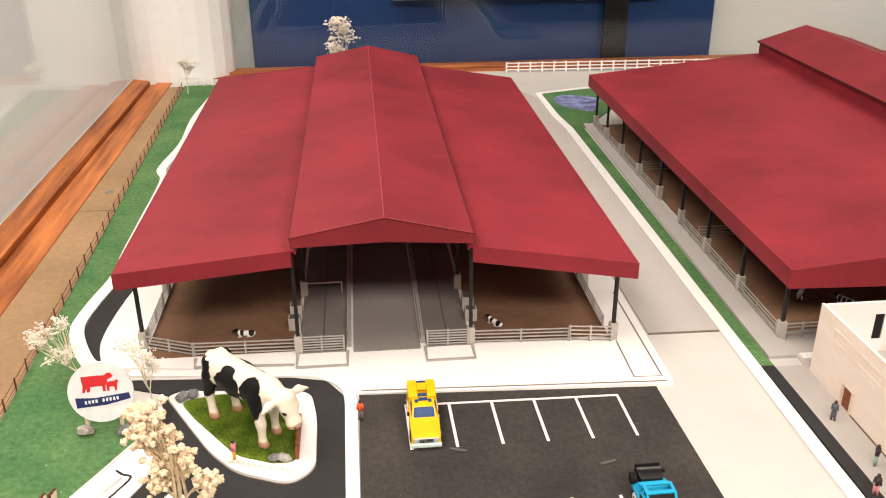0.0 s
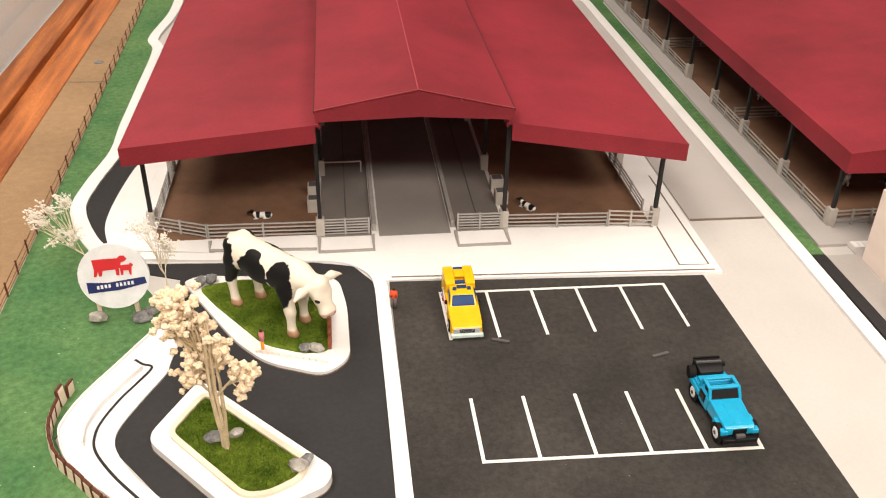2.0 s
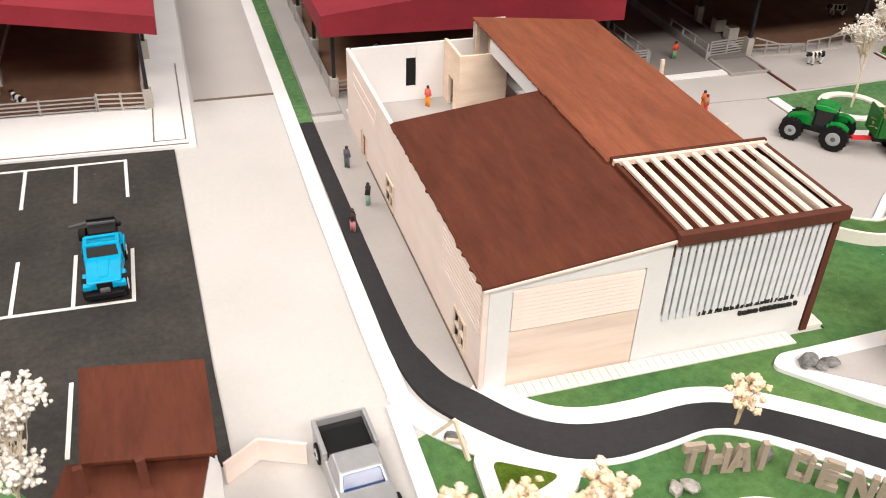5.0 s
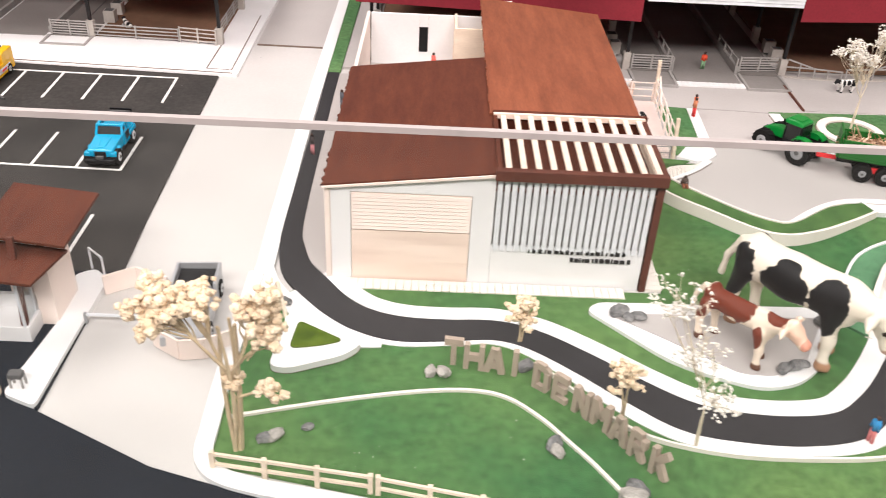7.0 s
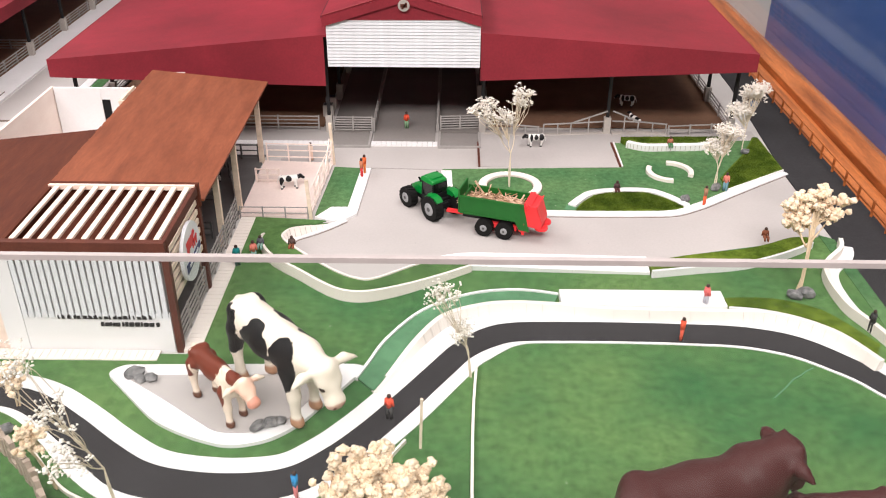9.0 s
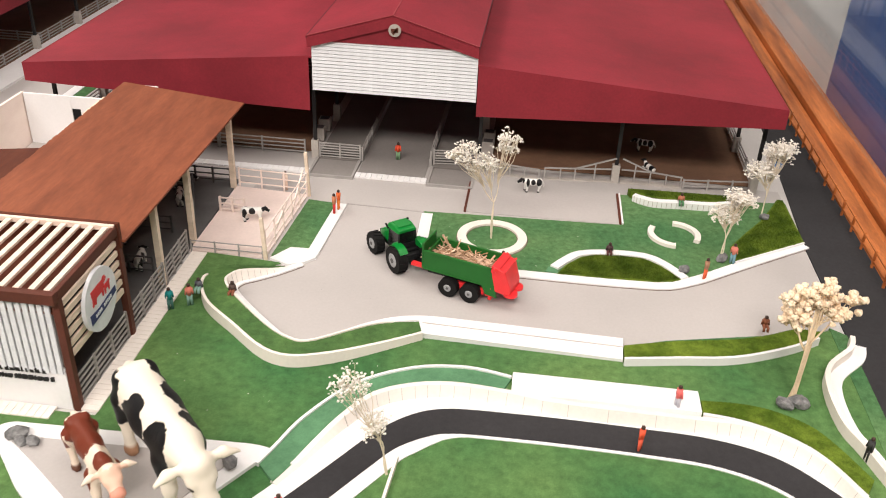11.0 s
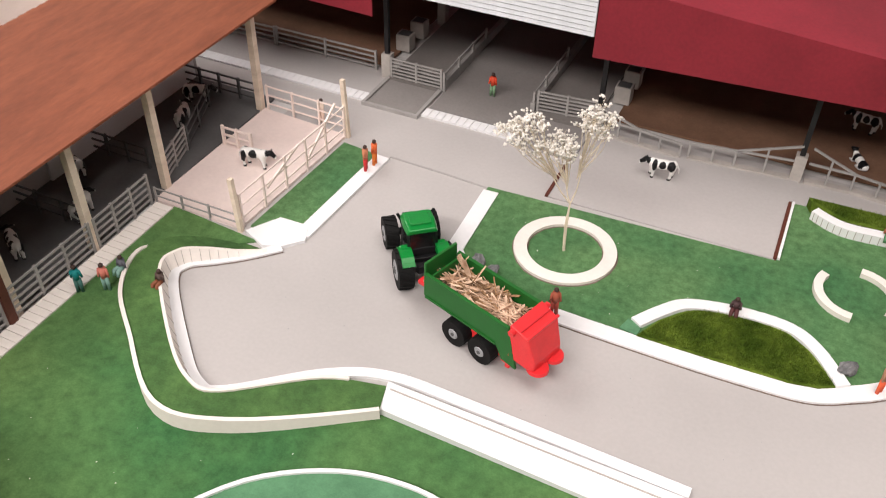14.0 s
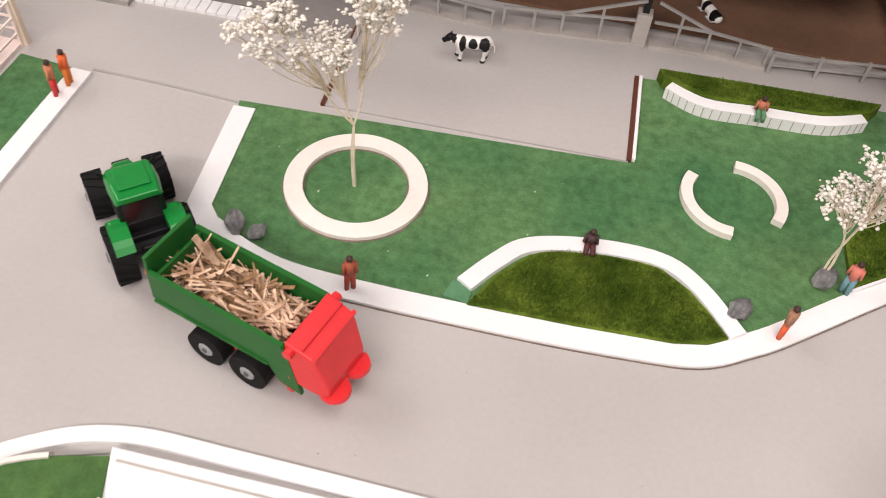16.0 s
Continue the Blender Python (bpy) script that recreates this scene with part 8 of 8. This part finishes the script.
part("axle", box(B(), -0.0080, -0.0200, 0.0060, 0.0080, 0.0060, 0.0110, 0.0006), M_RED, tl, "red axle frame")
part("chassis", box(B(), -0.0050, L0, 0.0105, 0.0050, L1, ZB - 0.0002, 0.0006), M_SMOKE, tl, "dark chassis")
part("drawbar", box(B(), -0.0020, L1, 0.0105, 0.0020, L1 + 0.0150, 0.0126), M_RED, tl, "red drawbar")
hood = part("tailgate", loft(B(), [(L0 - 0.0140, 0.0098, 0.0096, 0.0128, 0.0175), (L0 - 0.0095, 0.0112, 0.0110, 0.0130, 0.0314), (L0 + 0.0008, 0.0120, 0.0116, 0.0150, 0.0346)]), M_RED, tl, "red tailgate hood")
part("lid_seam", bar(B(), (-0.0106, L0 - 0.0052, 0.0336), (0.0106, L0 - 0.0052, 0.0336), 0.0006, 0.0005), M_REDP, hood, "dark seam across the hood")
part("lid_ridge", box(B(), -0.0114, L0 - 0.0102, 0.0312, 0.0114, L0 - 0.0088, 0.0326, 0.0004), M_RED, hood)
for s in (-1, 1):
    part("spreader", rod(B(), (s * 0.0056, L0 - 0.0130, 0.0112), (s * 0.0056, L0 - 0.0130, 0.0130), 0.0054, 0.0051, 24), M_RED, tl, "round red spreader disc")
    part("hinge", rod(B(), (s * 0.0110, L0 - 0.0015, 0.0318), (s * 0.0136, L0 - 0.0015, 0.0318), 0.0017, 0.0017, 12), M_RED, tl)
srng = random.Random(11)
bm = B()
blob(bm, (0, 0.0010, ZB + 0.0006), 0.0098, 3, 0.10, 0.58)
for v in bm.verts:
    v.co.y *= 2.0
bmesh.ops.translate(bm, vec=(0, 0, 0.004), verts=bm.verts[:])
# dark mound colour paints the shaded gaps between the pale straws
straw = part("straw_mound", bm, M_STRAWD, None, "", True)
load = thing("straw_load", "heap of pale wood chips and straw in the trailer", "straw", tl.matrix_basis.copy())
straw.parent = load
chips = B()
dark_chips = B()
for k in range(300):
    c = Vector((srng.uniform(-0.0090, 0.0090), srng.uniform(-0.019, 0.020), 0))
    c.z = ZB + 0.0110 - 0.0035 * (c.x / 0.009) ** 2 + srng.uniform(-0.0030, 0.0028)
    d = Vector((srng.gauss(0, 0.38), srng.gauss(0, 1), srng.gauss(0, 0.13))).normalized() * srng.uniform(0.004, 0.0140)
    a, b = c - d, c + d
    a.x, b.x = max(-0.0098, min(0.0098, a.x)), max(-0.0098, min(0.0098, b.x))
    a.y, b.y = max(-0.0225, a.y), max(-0.0225, b.y)
    bar(dark_chips if k % 4 == 0 else chips, a, b, srng.uniform(0.0003, 0.0009) if k % 7 else 0.0015, 0.0003)
bar(chips, (0.004, 0.010, ZB + 0.010), (0.003, 0.019, ZB + 0.0235), 0.0022, 0.0008)
bar(chips, (0.005, 0.012, ZB + 0.010), (0.0048, 0.017, ZB + 0.0200), 0.0016, 0.0008)
ch = part("straw", chips, M_STRAW, load)
ch["kind"] = "stuff"
ch = part("chaff", dark_chips, M_STRAWD, load, "darker brown chips")
ch["kind"] = "stuff"


# ---- trees of dried flowers ----
ball = bmesh.new()
bmesh.ops.create_icosphere(ball, subdivisions=1, radius=1.0)
BALL_V = np.array([v.co[:] for v in ball.verts])
BALL_F = np.array([[v.index for v in f.verts] for f in ball.faces])
ball.free()


def florets(spots, material, parent, label, rng):
    """One mesh of many small lumpy balls, given as (centre, radius, squash)."""
    noise = np.random.default_rng(rng.randint(0, 10 ** 6))
    n, k = len(spots), len(BALL_V)
    c = np.array([tuple(s[0]) for s in spots])
    r = np.array([s[1] for s in spots])
    q = np.array([s[2] for s in spots])
    v = BALL_V[None] * (1 + noise.uniform(-0.32, 0.32, (n, k, 1)))
    v[:, :, 2] *= q[:, None]
    v = (v * r[:, None, None] + c[:, None]).reshape(-1, 3)
    f = (BALL_F[None] + (np.arange(n) * k)[:, None, None]).reshape(-1, 3)
    me = bpy.data.meshes.new("crown")
    me.from_pydata(v.tolist(), [], f.tolist())
    me.materials.append(material)
    me.polygons.foreach_set("use_smooth", [True] * len(me.polygons))
    ob = new("crown", me)
    ob.parent = parent
    ob["label"] = label
    return ob


def stem(bm, p, q, r0, r1, rng, bend=0.12, n=4):
    p, q = Vector(p), Vector(q)
    side = Vector((rng.gauss(0, 1), rng.gauss(0, 1), 0)) * (q - p).length * bend
    prev, pr = p, r0
    for k in range(1, n + 1):
        t = k / n
        cur = p.lerp(q, t) + side * math.sin(math.pi * t)
        r = r0 + (r1 - r0) * t
        rod(bm, prev, cur, pr, r, 5)
        prev, pr = cur, r


def cream_tree(x, y, z, lobes, seed, label, stems=3, size=0.0050, sr=0.0013, tilt=(0.0, 0.0), fork=0.0):
    """Bundled stems that carry lobes (dx, dy, dz, radius, clumps) of cream puffs."""
    rng = random.Random(seed)
    t = thing("tree", label, "tree", pose(x, y, z), "cream trees")
    tb, cb = B(), []
    low = min(l[2] - l[3] for l in lobes)
    high = max(l[2] for l in lobes)
    hub = Vector((tilt[0] * 0.5, tilt[1] * 0.5, max(low * 0.9, high * 0.25, high * fork)))
    for k in range(stems):
        a = rng.uniform(0, 6.28)
        stem(tb, (0.0014 * math.cos(a), 0.0014 * math.sin(a), -0.0006), (tilt[0] + 0.004 * math.cos(a), tilt[1] + 0.004 * math.sin(a), high * 0.85), sr, sr * 0.55, rng, 0.03)
    for dx, dy, dz, radius, clumps in lobes:
        mid = Vector((dx, dy, dz))
        root = Vector((hub.x, hub.y, min(hub.z, max(dz - radius * 1.6, high * 0.22)) * rng.uniform(0.9, 1.08)))
        limb = root.lerp(mid, 0.72)
        stem(tb, root, limb, sr * 0.7, sr * 0.45, rng, 0.06, 4)
        for k in range(clumps):
            e = Vector((rng.gauss(0, 1), rng.gauss(0, 1), rng.gauss(0, 0.85))).normalized() * radius * rng.uniform(0.25, 1.0)
            c = mid + e
            stem(tb, root.lerp(limb, rng.uniform(0.6, 1.0)), c, sr * 0.36, sr * 0.22, rng, 0.08, 3)
            big = size * rng.uniform(0.75, 1.3)
            for m in range(rng.randint(4, 6)):
                # a puff: a soft core closely set with florets
                d = c + Vector((rng.gauss(0, 1), rng.gauss(0, 1), rng.gauss(0, 0.7))) * big * 0.55
                r = big * rng.uniform(0.32, 0.52)
                cb.append((d, r * 0.9, 0.9))
                for q in range(15):
                    e = Vector((rng.gauss(0, 1), rng.gauss(0, 1), rng.gauss(0, 1))).normalized()
                    cb.append((d + Vector((e.x, e.y, e.z * 0.9)) * r * 0.72, r * rng.uniform(0.32, 0.52), rng.uniform(0.75, 1.0)))
    part("trunk", tb, M_TWIG, t)
    florets(cb, M_CREAM, t, "lumpy cream florets", rng)
    return t


def sparse_tree(x, y, z, h, lean, spread, heads, seed, label, size=0.0010, root=0.4, low=0.6, tuft=0.0048, lobes=None):
    """One thin stem that forks into limbs; each limb opens into a flat-topped lobe of hair-thin twigs tipped with tiny white heads."""
    rng = random.Random(seed)
    t = thing("tree", label, "tree", pose(x, y, z), "white flowering trees")
    tb, cb = B(), []
    fork = Vector((lean[0] * root * 0.4, lean[1] * root * 0.4, h * root))
    for k in range(2):
        stem(tb, (0.0005 * k - 0.0002, 0, -0.0006), fork, 0.00055, 0.00045, rng, 0.015, 4)
    if lobes is None:
        a0 = rng.uniform(0, 6.28)
        lobes = []
        for k in range(3):
            u = low + (1 - low) * (1.0, 0.75, 0.45)[k]
            a = a0 + 2.1 * k
            lobes.append((lean[0] * u + spread * 0.5 * math.cos(a), lean[1] * u + spread * 0.5 * math.sin(a), h * u * 0.97, spread * 0.62, h * 0.07))
    n = max(4, round(max(11, heads / 6) / len(lobes)))
    for dx, dy, dz, rad, thick in lobes:
        mid = Vector((dx, dy, dz))
        limb = fork.lerp(mid, 0.45) + Vector((rng.gauss(0, 0.0008), rng.gauss(0, 0.0008), 0))
        stem(tb, fork, limb, 0.00042, 0.00034, rng, 0.04, 3)
        for k in range(n):
            a, q = rng.uniform(0, 6.28), math.sqrt(rng.random())
            tip = mid + Vector((rad * q * math.cos(a), rad * q * math.sin(a), thick * rng.uniform(-1.4, 0.6) * (1.1 - 0.4 * q)))
            stem(tb, fork.lerp(limb, rng.uniform(0.6, 1.0)), tip, 0.00026, 0.00016, rng, 0.05, 4)
            reach = tuft * max(1.0, h / 0.09)
            for m in range(5):
                d = Vector((rng.uniform(-1, 1), rng.uniform(-1, 1), rng.uniform(-0.5, 0.8))) * reach
                e = tip + d
                rod(tb, tip.lerp(limb, rng.uniform(0.05, 0.25)), e, 0.00014, 0.0001, 3)
                for w in range(4):
                    cb.append((e + Vector((rng.gauss(0, 1), rng.gauss(0, 1), rng.gauss(0, 0.5))) * size * 1.1, size * rng.uniform(0.4, 0.9), 0.7))
    part("trunk", tb, M_TWIGW, t, "hair-thin pale stems")
    florets(cb, M_WFLOWER, t, "tiny white flower heads", rng)
    return t


CT, ST = "cream tree of dried florets on bundled stems", "sparse white tree of dried flowers on thin stems"
cream_tree(-0.4490, 0.5420, 0.0066, [(-0.015, 0.010, 0.086, 0.015, 17), (-0.003, 0.004, 0.066, 0.016, 18), (0.012, 0.000, 0.054, 0.011, 10), (-0.013, 0.002, 0.052, 0.009, 7), (-0.021, 0.012, 0.097, 0.007, 5)], 21, CT, 4, 0.0050, 0.0014, (-0.004, 0.004), 0.32)
cream_tree(-0.0010, 0.2500, 0.0004, [(-0.030, 0.004, 0.084, 0.014, 26), (-0.016, 0.004, 0.088, 0.010, 14), (0.016, 0.002, 0.086, 0.010, 14), (0.018, 0.002, 0.070, 0.008, 9), (0.018, 0.0, 0.040, 0.005, 4), (0.001, 0.0, 0.044, 0.004, 3)], 22, CT, 5, 0.0046, 0.0014, (0.0, 0.002), 0.5)
cream_tree(0.3600, 0.2280, 0.0004, [(-0.006, 0.0, 0.054, 0.015, 32), (0.012, 0.0, 0.050, 0.011, 17), (0.024, 0.002, 0.046, 0.006, 6), (-0.018, 0.0, 0.046, 0.008, 9)], 23, CT, 4, 0.0056, 0.0013, (0.001, 0.0))
cream_tree(0.6360, 0.4710, 0.0004, [(0.002, 0.030, 0.052, 0.012, 19), (0.018, 0.030, 0.051, 0.011, 14), (0.032, 0.033, 0.055, 0.004, 3), (-0.002, 0.027, 0.042, 0.006, 6), (0.012, 0.034, 0.063, 0.006, 5)], 24, CT, 5, 0.0050, 0.0010, (0.008, 0.024), 0.45)
cream_tree(0.1400, 0.3370, 0.0012, [(0.0, 0.0, 0.025, 0.008, 12), (0.002, 0.0, 0.016, 0.004, 3)], 25, CT, 2, 0.0036, 0.0007)
cream_tree(0.1870, 0.2755, 0.0006, [(-0.003, -0.006, 0.040, 0.008, 11), (-0.008, -0.008, 0.036, 0.005, 4)], 26, CT, 2, 0.0038, 0.0008, (-0.003, -0.005), 0.7)
sparse_tree(-0.1820, 0.3540, 0.0006, 0.086, (0.004, 0.0), 0.011, 210, 27, ST, 0.0019, low=0.4, root=0.25)
sparse_tree(-0.5720, 0.7560, 0.0006, 0.050, (-0.024, 0.0), 0.018, 230, 31, ST, low=0.25, root=0.15)
sparse_tree(-0.5060, 0.7110, 0.0020, 0.052, (-0.004, 0.004), 0.012, 150, 32, ST, low=0.35, root=0.25)
sparse_tree(0.2220, 0.2620, 0.0012, 0.105, (-0.012, -0.006), 0.012, 100, 33, ST, 0.0012, root=0.25, tuft=0.0052, lobes=[(-0.028, -0.010, 0.098, 0.010, 0.009), (-0.013, -0.012, 0.074, 0.010, 0.010), (-0.006, -0.024, 0.055, 0.007, 0.007)])
sparse_tree(0.4030, 0.3710, 0.0012, 0.076, (-0.018, -0.009), 0.011, 150, 34, ST, 0.0010, root=0.2, lobes=[(-0.0175, -0.009, 0.068, 0.009, 0.009), (-0.006, -0.004, 0.038, 0.005, 0.008)])
sparse_tree(0.4405, 0.6370, 0.0010, 0.092, (0.0, 0.0), 0.025, 330, 35, ST, 0.0011, 0.34, tuft=0.0036, lobes=[(-0.025, -0.011, 0.078, 0.013, 0.007), (-0.010, -0.005, 0.066, 0.011, 0.007), (0.007, 0.003, 0.085, 0.009, 0.010)])
sparse_tree(0.6185, 0.6370, 0.0010, 0.058, (0.003, 0.002), 0.012, 330, 36, ST, 0.0011, root=0.3, low=0.45)
sparse_tree(0.6640, 0.7160, 0.0026, 0.064, (0.002, 0.006), 0.016, 420, 37, ST, 0.0011, root=0.25, low=0.4)
sparse_tree(-0.3600, 1.4600, 0.0, 0.165, (0.0, 0.0), 0.014, 120, 38, ST, 0.0028)
sparse_tree(-0.6350, 1.6800, 0.0006, 0.062, (0.006, 0.0), 0.016, 110, 39, ST, 0.0022)
sparse_tree(0.6300, 1.5600, 0.0, 0.130, (0.0, 0.0), 0.020, 140, 40, ST, 0.0028)
chip = thing("scrap", "dark broken twig lying on the asphalt", "twig", pose(-0.2760, 0.6310, 0.0004, 0, 0, -25), "twigs")
part("twig", bar(B(), (-0.006, 0, 0.0008), (0.006, 0.001, 0.0010), 0.0022, 0.0010), M_FRAMED, chip)
copy_thing(chip, pose(-0.1720, 0.6060, 0.0004, 0, 0, 10))
bl = tagged(part("blue_bead", blob(B(), (0, 0, 0), 0.0034, 2, 0.1, 1.0, rng=rng), plain("blue_bead_paint", (0.01, 0.18, 0.50), 0.4), None, "", True), "small blue bead caught in the tree", "bead")
bl.matrix_basis = pose(0.669, 0.721, 0.047)


# ---- fibres of the static grass beds ----
def fibres(name, outline, z, count, seed, h=0.0016):
    rng = random.Random(seed)
    xs, ys = [p[0] for p in outline], [p[1] for p in outline]
    n = len(outline)

    def inside(x, y):
        c = False
        for i in range(n):
            (x0, y0), (x1, y1) = outline[i], outline[i - 1]
            if (y0 > y) != (y1 > y) and x < (x1 - x0) * (y - y0) / (y1 - y0) + x0:
                c = not c
        return c

    co, fa = [], []
    while len(fa) < count:
        x, y = rng.uniform(min(xs), max(xs)), rng.uniform(min(ys), max(ys))
        if not inside(x, y):
            continue
        a, k = rng.uniform(0, 6.28), rng.uniform(0.5, 1.2) * h
        i = len(co)
        co += [(x - 0.00022 * math.cos(a), y - 0.00022 * math.sin(a), z), (x + 0.00022 * math.cos(a), y + 0.00022 * math.sin(a), z), (x + rng.gauss(0, 0.4) * k, y + rng.gauss(0, 0.4) * k, z + k)]
        fa.append((i, i + 1, i + 2))
    me = bpy.data.meshes.new(name)
    me.from_pydata(co, [], fa)
    me.materials.append(M_TURF)
    return tagged(new(name, me), "short olive static grass fibres", "grass", kind="stuff")


fibres("grass", [(-0.482, 0.710), (-0.455, 0.717), (-0.398, 0.706), (-0.393, 0.678), (-0.3915, 0.630), (-0.407, 0.629), (-0.433, 0.641), (-0.469, 0.688)], 0.0034, 9000, 51)
fibres("grass", [(-0.481, 0.556), (-0.466, 0.586), (-0.405, 0.525), (-0.409, 0.514), (-0.424, 0.5055), (-0.436, 0.506)], 0.0066, 9000, 52)
fibres("grass", [(0.4940, 0.5925), (0.501, 0.605), (0.512, 0.6180), (0.520, 0.6230), (0.535, 0.6255), (0.557, 0.6250), (0.569, 0.6165), (0.5835, 0.6000), (0.576, 0.5965), (0.565, 0.5940), (0.530, 0.5928)], 0.0018, 14000, 53)
fibres("grass", [(0.631, 0.6355), (0.688, 0.6750), (0.687, 0.746), (0.684, 0.746), (0.674, 0.726), (0.663, 0.705), (0.646, 0.680), (0.630, 0.655)], 0.0026, 10000, 54)
fibres("grass", [(0.556, 0.732), (0.575, 0.7235), (0.60, 0.7245), (0.624, 0.726), (0.644, 0.733), (0.649, 0.738), (0.555, 0.735)], 0.0068, 4000, 55)


# ---- pale specks of dust and torn card on the sheets ----
def specks(name, areas, count, seed, material, label):
    rng = random.Random(seed)
    co, fa = [], []
    for k in range(count):
        x0, x1, y0, y1, z = areas[k % len(areas)]
        x, y, a, s = rng.uniform(x0, x1), rng.uniform(y0, y1), rng.uniform(0, 6.28), rng.uniform(0.00015, 0.00045)
        i = len(co)
        for q, h in ((0, 0.0), (2.1, 0.0), (4.2, 0.0), (1.0, s * 0.5)):
            co.append((x + s * math.cos(a + q) * (1.6 if q == 0 else 0.7), y + s * math.sin(a + q) * (1.6 if q == 0 else 0.7), z + h))
        fa += [(i, i + 1, i + 3), (i + 1, i + 2, i + 3), (i + 2, i, i + 3)]
    me = bpy.data.meshes.new(name)
    me.from_pydata(co, [], fa)
    me.materials.append(material)
    return tagged(new(name, me), label, "dust", kind="stuff")


specks("dust", [(0.24, 0.39, 0.40, 0.48, 0.0007), (0.42, 0.66, 0.20, 0.36, 0.0007), (0.0, 0.14, 0.235, 0.28, 0.0007), (-0.60, -0.54, 0.50, 0.68, 0.0007), (0.40, 0.54, 0.60, 0.66, 0.0009)], 90, 61, M_WFLOWER, "pale dust specks on the lawns")
specks("dust", [(-0.33, -0.12, 0.40, 0.69, 0.0005), (0.30, 0.56, 0.52, 0.58, 0.0), (-0.10, -0.02, 0.40, 0.75, 0.0)], 60, 62, M_HUB, "grey dust specks on the asphalt and plaza")
